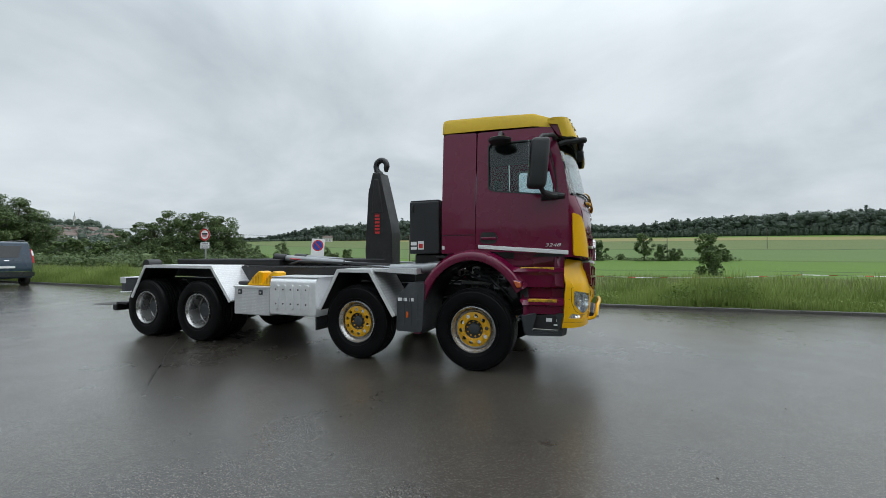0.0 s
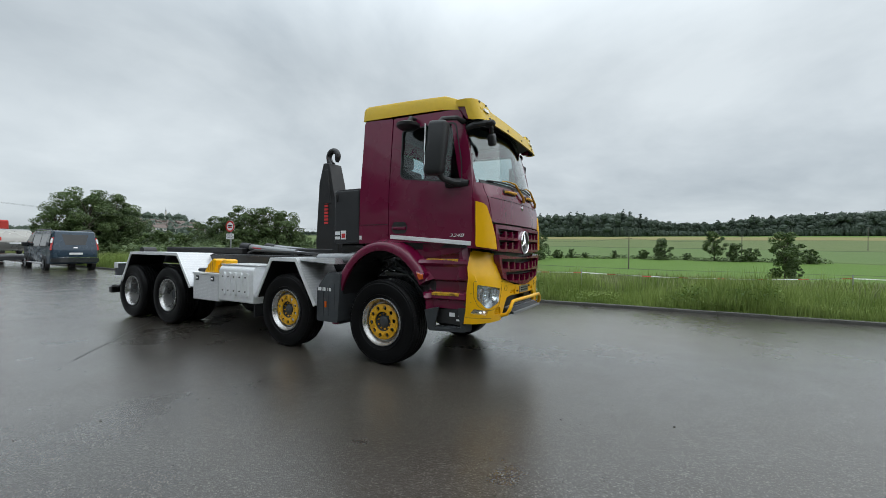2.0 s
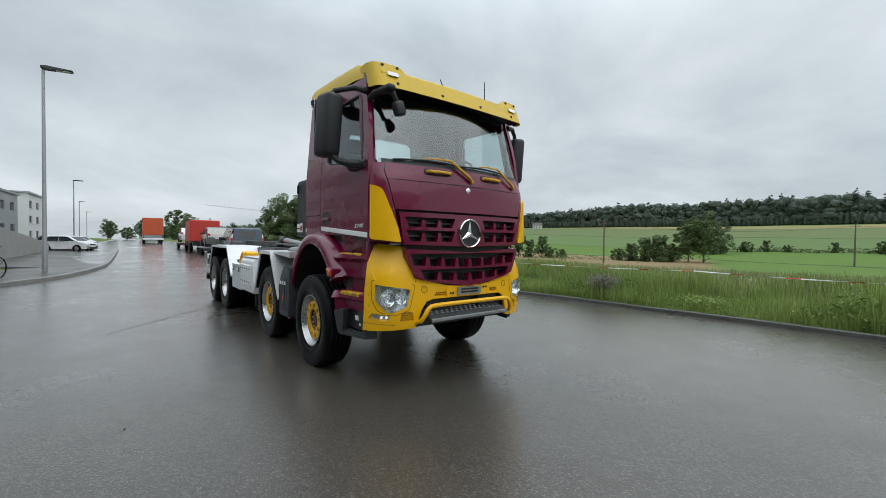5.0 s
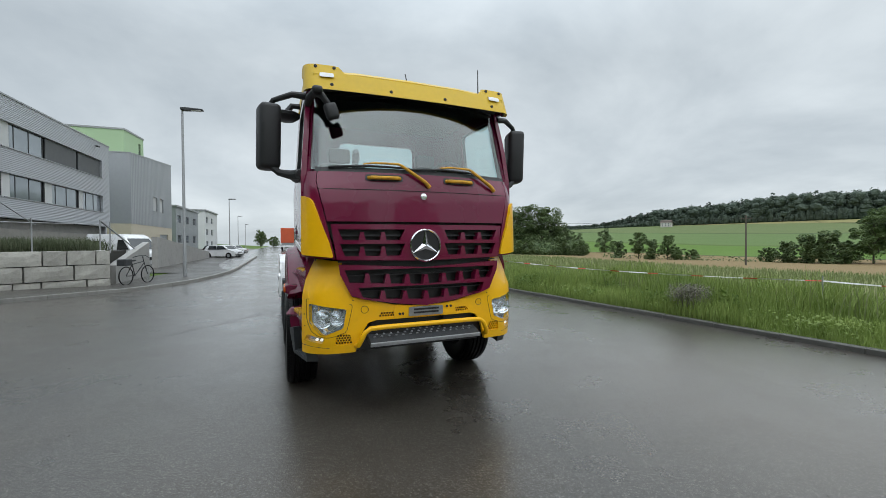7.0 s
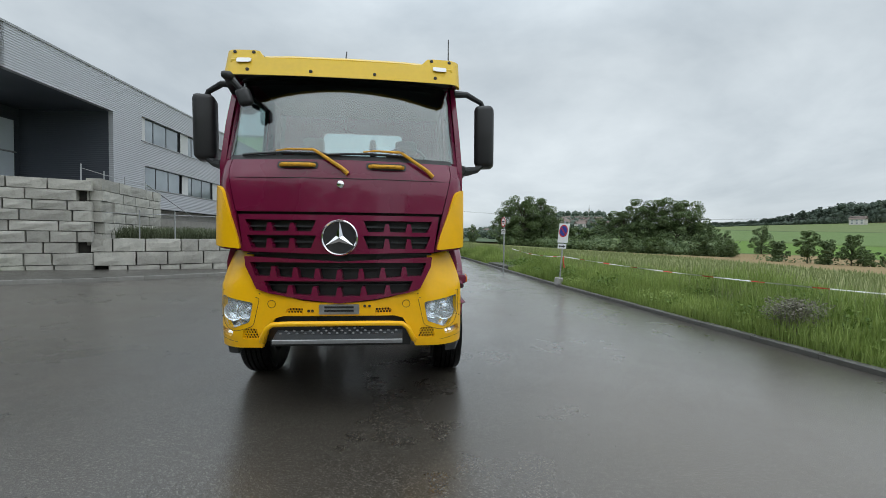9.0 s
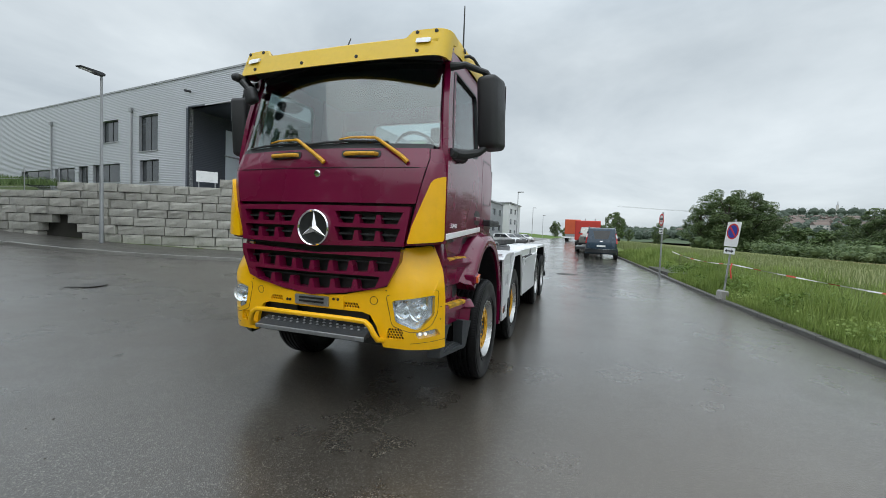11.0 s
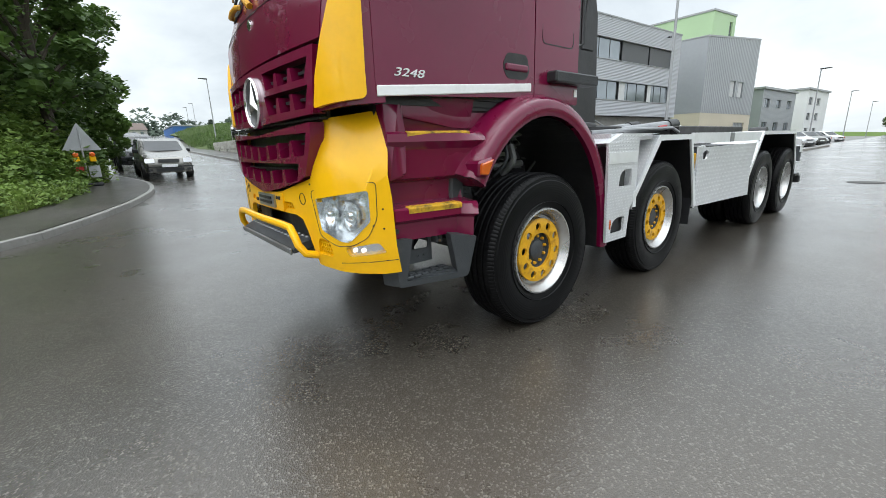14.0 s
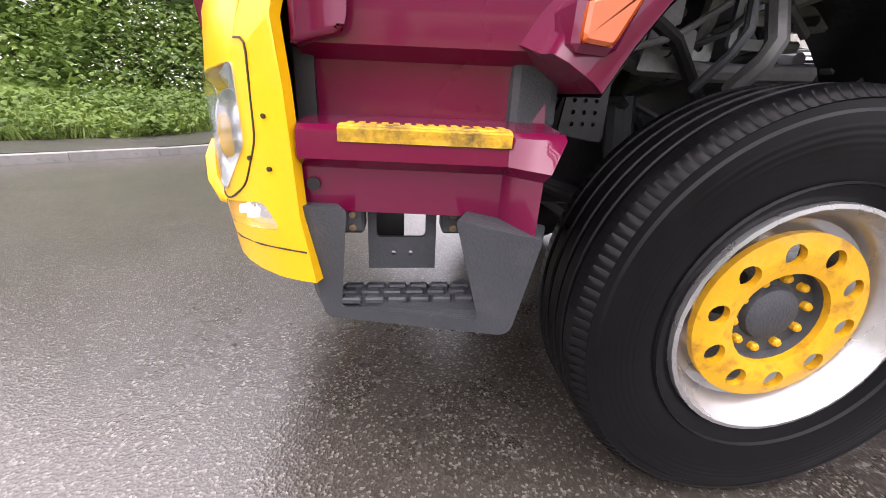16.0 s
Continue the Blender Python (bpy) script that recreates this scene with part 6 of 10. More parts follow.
bm = bmesh.new()
box(bm, -0.95, -0.55, -0.9, -0.45, 1.08, 1.50, 0.02)
part("tank_console", bm, CHASSIS, truck)
bm = bmesh.new()
tube(bm, [(-0.55, 0.55, 1.30), (-0.9, 0.62, 1.42), (-1.5, 0.6, 1.40)], 0.02, 8)
part("hose", bm, CHASSIS, truck, smooth=True)
bm = bmesh.new()
tube(bm, [(-0.6, -0.2, 2.25), (-0.75, -0.2, 2.30), (-0.9, -0.25, 2.27)], 0.02, 8)
part("hose", bm, CHASSIS, truck, smooth=True)
bm = bmesh.new()
tube(bm, [(-0.35, -0.85, 1.36), (-0.75, -0.95, 1.30), (-1.3, -0.95, 1.28)], 0.075, 12)
part("air_pipe", bm, DULL_STEEL, truck, smooth=True)


def wing(points, s, y_in, y_out, lip, slope_tread=True):
    """An angular aluminium mudguard: folded plates over the wheels with a flat edge frame."""
    bm = bmesh.new()
    lo = [bm.verts.new((x, s * y_in, z)) for x, z in points]
    hi = [bm.verts.new((x, s * y_out, z)) for x, z in points]
    cx = sum(p[0] for p in points) / len(points)
    inner = [(x + (0.02 if x < cx else -0.02), z - 0.02) for x, z in points]
    lo2 = [bm.verts.new((x, s * y_in, z)) for x, z in inner]
    hi2 = [bm.verts.new((x, s * y_out, z)) for x, z in inner]
    for k in range(len(points) - 1):
        bm.faces.new((lo[k], lo[k + 1], hi[k + 1], hi[k]))
        bm.faces.new((lo2[k], hi2[k], hi2[k + 1], lo2[k + 1]))
        bm.faces.new((hi[k], hi[k + 1], hi2[k + 1], hi2[k]))
        bm.faces.new((lo[k], lo2[k], lo2[k + 1], lo[k + 1]))
    for k in (0, -1):
        bm.faces.new((lo[k], hi[k], hi2[k], lo2[k]))
    w = part("mudguard", bm, TREAD, truck, "folded aluminium chequer-plate mudguard")
    bm = bmesh.new()
    under = [(x + (0.028 if x < cx else -0.028), z - 0.028) for x, z in points]
    rows = [[bm.verts.new((x, s * y, z)) for x, z in under] for y in (y_in, y_out - 0.012)]
    for k in range(len(points) - 1):
        bm.faces.new((rows[0][k], rows[0][k + 1], rows[1][k + 1], rows[1][k]))
    part("dark_lining", bm, CHASSIS, w)
    bm = bmesh.new()
    frame_in = []
    for i, (x, z) in enumerate(points):
        a, b = points[max(i - 1, 0)], points[min(i + 1, len(points) - 1)]
        d1, d2 = Vector((x - a[0], z - a[1])), Vector((b[0] - x, b[1] - z))
        d = ((d1.normalized() if d1.length else d2.normalized()) + (d2.normalized() if d2.length else d1.normalized())).normalized()
        nrm = Vector((d.y, -d.x))
        frame_in.append((x + nrm.x * lip, z + nrm.y * lip))
    prism(bm, points + frame_in[::-1], "y", s * (y_out - 0.004), s * (y_out + 0.012))
    part("mudguard_edge", bm, ALU, w)
    return w


for s in (1, -1):
    wing([(-6.74, 0.72), (-6.36, 1.315), (-4.62, 1.315), (-4.17, 0.74)], s, 0.55, 1.20, 0.055)
    wing([(-2.40, 0.70), (-2.06, 1.285), (-1.50, 1.285), (-1.10, 0.66)] if s < 0 else [(-2.52, 0.56), (-2.24, 1.285), (-1.54, 1.285), (-1.13, 0.80), (-1.13, 0.70)], s, 0.55, 1.20, 0.055)
    bm = bmesh.new()
    prism(bm, [(-6.66, 0.72), (-6.33, 1.26), (-4.66, 1.26), (-4.24, 0.74), (-4.1, 1.0), (-4.5, 1.30), (-6.4, 1.30)], "y", s * 0.56, s * 0.60)
    part("guard_liner", bm, CHASSIS, truck)
    bm = bmesh.new()
    box(bm, -6.72, -6.70, min(s * 0.6, s * 1.16), max(s * 0.6, s * 1.16), 0.40, 0.74)
    part("mudflap", bm, BLACK, truck)
    bm = bmesh.new()
    box(bm, -2.47, -2.45, min(s * 0.7, s * 1.18), max(s * 0.7, s * 1.18), 0.36, 0.86)
    part("mudflap", bm, BLACK, truck)
    bm = bmesh.new()
    prism(bm, [(-0.80, 1.30), (-1.50, 1.285), (-1.50, 1.255), (-0.80, 1.22)], "y", s * 0.60, s * 1.16)
    part("deck_plate", bm, TREAD, truck)
    bm = bmesh.new()
    box(bm, -4.62, -2.06, min(s * 0.58, s * 0.63), max(s * 0.58, s * 0.63), 1.0, 1.28)
    part("side_member", bm, CHASSIS, truck)

# passenger side: tool box, fuel tank cover, chocks and the dark tank
bm = bmesh.new()
box(bm, -4.10, -3.345, -1.205, -0.66, 0.53, 0.985, 0.012)
toolbox = part("tool_box", bm, TREAD, truck, "chequer-plate tool box with two latches")
bm = bmesh.new()
box(bm, -4.11, -3.335, -1.215, -0.65, 0.965, 0.995, 0.004)
part("box_lid", bm, ALU, toolbox)
for x in (-3.96, -3.52):
    bm = bmesh.new()
    box(bm, x - 0.04, x + 0.04, -1.22, -1.204, 0.86, 0.94, 0.006)
    part("latch", bm, GREY_PLASTIC, toolbox)
    bm = bmesh.new()
    lathe(bm, [(0.022, 0.0), (0.018, -0.012), (0.001, -0.013)], (x, -1.22, 0.895), "y", 10)
    part("latch_knob", bm, CHROME, toolbox)
bm = bmesh.new()
prism(bm, rounded([(-1.215, 0.56), (-0.66, 0.56), (-0.66, 1.14), (-1.16, 1.14), (-1.215, 1.08)], 0.03), "x", -3.325, -2.44, 0.01)
cover = part("fuel_tank_cover", bm, ALU, truck, "ribbed aluminium fuel tank cover")
for k in range(5):
    bm = bmesh.new()
    x = -3.18 + 0.145 * k
    panel(bm, rounded([(x - 0.042, 0.66), (x + 0.042, 0.66), (x + 0.042, 1.03), (x - 0.042, 1.03)], 0.03), [], lambda u, v, d: (u, -1.243 + d, v), 0.035)
    part("rib", bm, ALU, cover)
    for z in (0.74, 0.96):
        bm = bmesh.new()
        lathe(bm, [(0.013, 0.0), (0.011, -0.008), (0.001, -0.009)], (x, -1.243, z), "y", 10)
        part("cover_bolt", bm, CHASSIS, cover)
bm = bmesh.new()
box(bm, -3.33, -2.40, -1.18, -0.66, 1.14, 1.158, 0.004)
part("cover_top", bm, TREAD, cover)
for x in (-3.80, -3.50):
    bm = bmesh.new()
    prism(bm, [(x - 0.10, 0.998), (x + 0.22, 0.998), (x + 0.24, 1.21), (x + 0.16, 1.235), (x + 0.06, 1.17)], "y", -1.13, -0.93, 0.01)
    ch = part("wheel_chock", bm, YELLOW, truck, "yellow plastic wheel chock")
    for k in range(3):
        bm = bmesh.new()
        box(bm, x + 0.02 + 0.06 * k, x + 0.045 + 0.06 * k, -1.138, -1.128, 1.03, 1.13 + 0.02 * k)
        part("chock_rib", bm, WORN_YELLOW, ch)
bm = bmesh.new()
box(bm, -4.12, -3.92, -1.12, -0.95, 1.0, 1.06, 0.02)
part("strap", bm, BLACK, truck)
bm = bmesh.new()
prism(bm, rounded([(-1.085, 0.45), (-0.70, 0.45), (-0.66, 1.10), (-0.88, 1.12), (-1.05, 0.93)], [0.02, 0.03, 0.03, 0.04, 0.04]), "y", -1.205, -0.72, 0.015, 2)
ad = part("additive_tank", bm, GREY_PLASTIC, truck, "dark grey plastic tank", smooth=True, sharp=0.5)
for k in range(4):
    bm = bmesh.new()
    box(bm, -1.075 + 0.1 * k, -1.055 + 0.1 * k, -1.213, -1.203, 0.52, 0.9 + 0.02 * k, 0.003)
    part("tank_rib", bm, GREY_PLASTIC, ad)
for x in (-1.06, -0.98, -0.88):
    bm = bmesh.new()
    box(bm, x, x + 0.06, -1.212, -1.204, 0.86, 0.905)
    part("reflector_strip", bm, WHITE, ad)
bm = bmesh.new()
box(bm, -0.93, -0.90, -1.214, -1.204, 0.64, 0.72)
part("side_marker", bm, ORANGE_LENS, ad)

# driver side: guard panel with two hand holes, side panel
bm = bmesh.new()
holes = [rounded([(-1.085, 0.89), (-0.885, 0.89), (-0.895, 0.985), (-0.96, 1.025), (-1.085, 1.025)], [0.015, 0.015, 0.05, 0.05, 0.02]), rounded([(-1.01, 0.52), (-0.80, 0.52), (-0.815, 0.605), (-0.88, 0.645), (-1.01, 0.645)], [0.015, 0.015, 0.05, 0.05, 0.02])]
panel(bm, [(-0.74, 0.46), (-0.695, 1.23), (-1.17, 1.27), (-1.17, 0.80), (-1.09, 0.70), (-1.06, 0.46)], holes, lambda u, v, d: (u, 1.208 - d, v), 0.02)
gp = part("guard_panel", bm, TREAD, truck, "aluminium guard panel with two hand holes")
bm = bmesh.new()
panel(bm, [(-0.72, 1.075), (-0.71, 1.16), (-1.15, 1.16), (-1.15, 1.075)], [], lambda u, v, d: (u, 1.214 - d, v), 0.006)
part("plain_plate", bm, ALU, gp)
bm = bmesh.new()
prism(bm, [(-0.695, 1.23), (-0.90, 1.30), (-1.54, 1.30), (-1.17, 1.27)], "y", 0.70, 1.205)
part("top_plate", bm, TREAD, gp)
bm = bmesh.new()
box(bm, -1.04, -0.78, 0.78, 1.17, 0.47, 1.2)
part("guard_filler", bm, CHASSIS, truck)
bm = bmesh.new()
box(bm, -0.80, -0.775, 1.15, 1.212, 0.56, 0.64, 0.004)
part("side_marker", bm, ORANGE_LENS, gp)
bm = bmesh.new()
panel(bm, [(-2.46, 0.55), (-2.40, 1.16), (-2.52, 1.175), (-2.60, 1.15), (-4.30, 1.17), (-4.20, 0.86), (-4.30, 0.50)], [rounded([(-2.55, 1.02), (-2.66, 1.04), (-2.68, 1.10), (-2.60, 1.13), (-2.52, 1.10)], 0.02)], lambda u, v, d: (u, 1.205 - d + 0.03 * (v - 0.5), v), 0.02)
sp = part("side_panel", bm, TREAD_WIDE, truck, "aluminium chequer-plate side panel")
bm = bmesh.new()
panel(bm, [(-2.28, 1.195), (-2.28, 1.30), (-4.62, 1.30), (-4.62, 1.195)], [], lambda u, v, d: (u, 1.20 - d, v), 0.02)
part("top_rail", bm, ALU, sp)
bm = bmesh.new()
box(bm, -3.45, -3.35, 1.195, 1.215, 1.195, 1.30, 0.006)
part("hinge", bm, DULL_STEEL, sp)
bm = bmesh.new()
box(bm, -4.3, -2.5, 0.70, 1.14, 0.55, 1.16)
part("panel_filler", bm, CHASSIS, truck)
bm = bmesh.new()
box(bm, -2.48, -2.44, 1.13, 1.18, 0.92, 1.10, 0.01)
part("strap", bm, YELLOW, truck)

# rear end
bm = bmesh.new()
box(bm, -7.30, -7.18, -1.2, 1.2, 0.43, 0.56, 0.015)
part("underrun_bar", bm, CHASSIS, truck)
for s in (1, -1):
    bm = bmesh.new()
    box(bm, -7.18, -6.98, s * 0.45 - 0.04, s * 0.45 + 0.04, 0.45, 1.05)
    part("underrun_bracket", bm, CHASSIS, truck)
    bm = bmesh.new()
    box(bm, -7.04, -6.93, min(s * 0.75, s * 1.20), max(s * 0.75, s * 1.20), 0.80, 1.06, 0.015)
    lamp_box = part("tail_lamp_bracket", bm, GREY_PLASTIC, truck)
    bm = bmesh.new()
    box(bm, -7.06, -7.035, min(s * 0.8, s * 1.15), max(s * 0.8, s * 1.15), 0.83, 0.97, 0.006)
    part("tail_lamp", bm, RED_LENS, lamp_box)
    for z in (0.79, 1.06):
        bm = bmesh.new()
        box(bm, -7.06, -6.91, min(s * 0.74, s * 1.21), max(s * 0.74, s * 1.21), z, z + 0.02, 0.004)
        part("lamp_guard", bm, ALU, lamp_box)
    bm = bmesh.new()
    box(bm, -7.06, -6.91, s * 1.2 - 0.006, s * 1.2 + 0.006, 0.965, 1.06)
    part("side_reflector", bm, ALU, lamp_box)
    bm = bmesh.new()
    box(bm, -7.2, -6.9, min(s * 0.6, s * 1.19), max(s * 0.6, s * 1.19), 0.56, 0.60)
    part("bracket", bm, CHASSIS, truck)


# ---- walls and buildings ----
STONE = mat("rough_sandstone", (0.375, 0.367, 0.332), 0.82, var=0.38, scale=2.6, fine=24, bump=1.0, per_object=0.55, dirt=(0.17, 0.165, 0.14), dirt_amount=0.55)
# true metres on every block, whatever its size
place = STONE.node_tree.nodes.new("ShaderNodeNewGeometry")
for link in [q for q in STONE.node_tree.links if q.from_node.type == "TEX_COORD"]:
    STONE.node_tree.links.new(place.outputs["Position"], link.to_socket)
EARTH = mat("dark_joint_earth", (0.035, 0.033, 0.028), 0.95, var=0.3, fine=20)
GRAVEL = mat("terrace_gravel", (0.22, 0.21, 0.19), 0.9, var=0.25, scale=2, fine=60, bump=0.5)
RAIL = mat("galvanised_steel", (0.36, 0.37, 0.38), 0.45, metal=0.6, var=0.12, fine=80)
DARK_FRAME = mat("anthracite_frame", (0.035, 0.037, 0.04), 0.45, var=0.15)
BLIND = mat("grey_blind", (0.10, 0.105, 0.11), 0.6, var=0.12)
CURTAIN = mat("white_curtain", (0.55, 0.56, 0.56), 0.85, var=0.06)
ROOM = mat("dim_room", (0.045, 0.05, 0.055), 0.9, var=0.3, scale=0.6)
BEIGE = mat("beige_plaster", (0.52, 0.47, 0.37), 0.85, var=0.08, scale=0.4, fine=20, bump=0.1)
GREEN_WALL = mat("pale_green_panel", (0.42, 0.58, 0.36), 0.6, var=0.05, scale=0.3)
WHITE_WALL = mat("white_render", (0.66, 0.67, 0.67), 0.8, var=0.06, scale=0.4)
FAR_GLASS = mat("reflecting_window", (0.30, 0.335, 0.36), 0.07, metal=0.55, var=0.25, scale=0.5, spec=0.8, rvar=0.03)
DARK_GLASS = mat("dark_window", (0.05, 0.058, 0.062), 0.08, metal=0.2, var=0.3, scale=0.6, spec=0.7, rvar=0.03)
ROOF_TILE = mat("brown_roof_tiles", (0.15, 0.115, 0.10), 0.8, var=0.25, scale=0.8, per_object=0.4)


def cladding(name, col, pitch, axis="Z"):
    """Ribbed metal cladding: ribs of a given pitch in metres."""
    m = mat(name, col, 0.42, metal=0.35, var=0.06, scale=0.25, fine=3)
    n, l = m.node_tree.nodes, m.node_tree.links
    p = n["Principled BSDF"]
    tc, sep, k, sn = n.new("ShaderNodeTexCoord"), n.new("ShaderNodeSeparateXYZ"), n.new("ShaderNodeMath"), n.new("ShaderNodeMath")
    l.new(tc.outputs["Object"], sep.inputs[0])
    k.operation, sn.operation = "MULTIPLY", "SINE"
    k.inputs[1].default_value = 2 * math.pi / pitch
    l.new(sep.outputs[axis], k.inputs[0])
    l.new(k.outputs[0], sn.inputs[0])
    b = n.new("ShaderNodeBump")
    b.inputs["Strength"].default_value, b.inputs["Distance"].default_value = 0.28, pitch * 0.3
    l.new(sn.outputs[0], b.inputs["Height"])
    l.new(b.outputs[0], p.inputs["Normal"])
    return m


CLAD = cladding("silver_ribbed_cladding", (0.44, 0.455, 0.485), 0.13)
CLAD_DARK = cladding("dark_ribbed_cladding", (0.075, 0.085, 0.105), 0.13)
# glazing with the reflected sky put into its pale blue colour
SKY_GLAZING = mat("sky_tinted_glazing_panel", (0.60, 0.66, 0.72), 0.15, var=0.08, scale=0.5, coat=0.5)
SMOOTH_CLAD = cladding("grey_panel_cladding", (0.34, 0.355, 0.375), 0.55, "X")

# block shapes shared by all stones: split faces, knocked edges
BLOCKS = []
brng = random.Random(3)
for k in range(8):
    bm = bmesh.new()
    box(bm, 0, 1, -0.5, 0.5, 0, 1)
    bmesh.ops.subdivide_edges(bm, edges=bm.edges[:], cuts=2, use_grid_fill=True)
    for v in bm.verts:
        edge = sum(1 for c, lo, hi in ((v.co.x, 0, 1), (v.co.y, -0.5, 0.5), (v.co.z, 0, 1)) if abs(c - lo) < 1e-4 or abs(c - hi) < 1e-4)
        j = 0.035 if edge == 1 else 0.015
        v.co += Vector((brng.uniform(-0.006, 0.006), brng.uniform(-j, j), brng.uniform(-0.014, 0.014)))
        if edge >= 2:
            v.co.y *= 0.92
            v.co.x = 0.5 + (v.co.x - 0.5) * 0.986
            v.co.z = 0.5 + (v.co.z - 0.5) * 0.968
    me = bpy.data.meshes.new("stone_block")
    bmesh.ops.recalc_face_normals(bm, faces=bm.faces)
    bm.to_mesh(me)
    bm.free()
    me.materials.append(STONE)
    BLOCKS.append(me)


def stone_wall(name, label, line, base, top, row, length, seed, gap=None):
    """A wall of rough blocks laid in courses without mortar, with an earth core behind. base and top are heights along
    the run.
    """
    rng = random.Random(seed)
    parent = thing(name, label, "stone wall", kind="structure")
    run = [0.0]
    for a, b in zip(line, line[1:]):
        run.append(run[-1] + math.dist(a, b))

    def at(t):
        t = min(max(t, 0), run[-1])
        for i in range(len(run) - 1):
            if t <= run[i + 1] + 1e-6:
                k = (t - run[i]) / (run[i + 1] - run[i])
                a, b = line[i], line[i + 1]
                return a[0] + (b[0] - a[0]) * k, a[1] + (b[1] - a[1]) * k

    lowest = min(base(t) for t in np.linspace(0, run[-1], 30)) - 0.15
    highest = max(top(t) for t in np.linspace(0, run[-1], 30))
    z, count = lowest, 0
    while z < highest - 0.1:
        h = row * rng.uniform(0.9, 1.12)
        t = -rng.uniform(0, length * 0.6)
        while t < run[-1]:
            L = length * rng.uniform(0.6, 1.5)
            mid = t + L / 2
            if base(mid) - h < z and z + h * 0.55 < top(mid) and mid < run[-1] and mid > 0 and not (gap and gap[0] < mid < gap[1] and gap[2] < z + h / 2 < gap[3]):
                a, b = at(max(t, 0) + 0.01), at(min(t + L, run[-1]) - 0.01)
                ang = math.atan2(b[1] - a[1], b[0] - a[0])
                ob = new("stone", BLOCKS[rng.randrange(8)])
                ob.parent = parent
                ob.matrix_basis = Matrix.Translation((a[0], a[1], z + 0.008)) @ Matrix.Rotation(ang + rng.uniform(-0.012, 0.012), 4, "Z") @ Matrix.Translation((0, rng.uniform(-0.035, 0.035), 0)) @ Matrix.Diagonal((math.dist(a, b) - 0.012, 0.5, h - 0.014, 1))
                count += 1
            t += L
        z += h
    bm = bmesh.new()
    ts = np.linspace(0, run[-1], 40)
    rows = []
    for t in ts:
        x, y = at(t)
        x2, y2 = at(min(t + 0.05, run[-1]))
        x1, y1 = at(max(t - 0.05, 0))
        d = Vector((x2 - x1, y2 - y1)).normalized()
        nx, ny = d.y, -d.x
        rows.append([bm.verts.new((x + nx * o, y + ny * o, zz)) for o, zz in ((0.12, base(t) - 0.3), (0.12, top(t) - 0.18), (0.7, top(t) - 0.18), (0.7, base(t) - 0.3))])
    for a, b in zip(rows, rows[1:]):
        for k in range(3):
            bm.faces.new((a[k], b[k], b[k + 1], a[k + 1]))
    part("core", bm, EARTH, parent)
    return parent


# the run goes so that the earth core lies to its right: from the far end of the side street towards the corner
tall = [(-6.5, -44), (-6.6, -34), (-6.75, -26), (-7.05, -20.5), (-7.7, -17), (-9.5, -12.7), (-10.5, -10.4)]
stone_wall("stone_wall_street", "tall retaining wall of rough sandstone blocks", tall[::-1],
           lambda t: street(-10.4 - t * 0.94) + 0.1, lambda t: near_line([(0, 3.4), (6.0, 3.12), (9.0, 3.06), (9.5, 2.74), (12, 2.70), (15.5, 2.50), (24.5, 2.35), (34.5, 2.2)], t), 0.365, 0.92, 11, gap=(9.0, 10.5, 0.4, 1.55))
stone_wall("stone_wall_corner_upper", "upper retaining tier of sandstone blocks", [(-15.6, -11.3), (-13.0, -10.9), (-10.5, -10.4)], lambda t: 1.3, lambda t: 3.4, 0.42, 1.0, 12)
stone_wall("stone_wall_corner_lower", "low planter wall of large sandstone blocks", [(-13.1, -6.9), (-12.0, -8.6), (-10.6, -10.6)], lambda t: 0.12, lambda t: 1.56, 0.47, 0.82, 13)

# terrace behind the walls, planter bed between the tiers
bm = bmesh.new()
prism(bm, [(-10.75, -10.75), (-9.75, -12.9), (-7.9, -17.2), (-7.3, -20.6), (-7.0, -26), (-6.85, -34), (-48, -34), (-48, -17.4), (-22, -15.2), (-15.8, -11.7), (-13, -11.25)], "z", 0.2, 2.62)
solid("terrace", bm, GRAVEL, "gravel terrace behind the retaining walls", "terrace", "structure")
bm = bmesh.new()
prism(bm, [(-10.8, -10.5), (-12.3, -8.7), (-13.4, -7.1), (-17.5, -7.6), (-16.5, -11.3), (-13, -10.8)], "z", 0.1, 1.38)
solid("planter_bed", bm, EARTH, "planted earth bed behind the low wall", "planting bed", "structure")


def window(parent, face, u0, u1, z0, z1, panes=2, backing=None, deep=0.22, name="window", glazing=None):
    """A framed window set into a facade. face(u, z, depth) gives places on the facade."""
    bm = bmesh.new()
    holes, gap = [], 0.05
    step = (u1 - u0 - gap) / panes
    for k in range(panes):
        holes.append([(u0 + gap + k * step, z0 + gap), (u0 + (k + 1) * step, z0 + gap), (u0 + (k + 1) * step, z1 - gap), (u0 + gap + k * step, z1 - gap)])
    panel(bm, [(u0, z0), (u1, z0), (u1, z1), (u0, z1)], holes, lambda u, v, d: face(u, v, d + deep), 0.06)
    w = part(name, bm, DARK_FRAME, parent)
    for k in range(panes):
        bm = bmesh.new()
        panel(bm, holes[k], [], lambda u, v, d: face(u, v, d + deep + 0.03), 0.01)
        part("pane", bm, glazing or FAR_GLASS, w)
    if backing is not None:
        for a, b, mt in backing:
            bm = bmesh.new()
            panel(bm, [(a, z0), (b, z0), (b, z1), (a, z1)], [], lambda u, v, d: face(u, v, d + deep - 0.04), 0.02)
            part("blind", bm, mt, w)
    bm = bmesh.new()
    panel(bm, [(u0 - 0.05, z0 - 0.07), (u1 + 0.05, z0 - 0.07), (u1 + 0.05, z0), (u0 - 0.05, z0)], [], lambda u, v, d: face(u, v, d - 0.06), 0.3)
    part("sill", bm, RAIL, w)
    return w


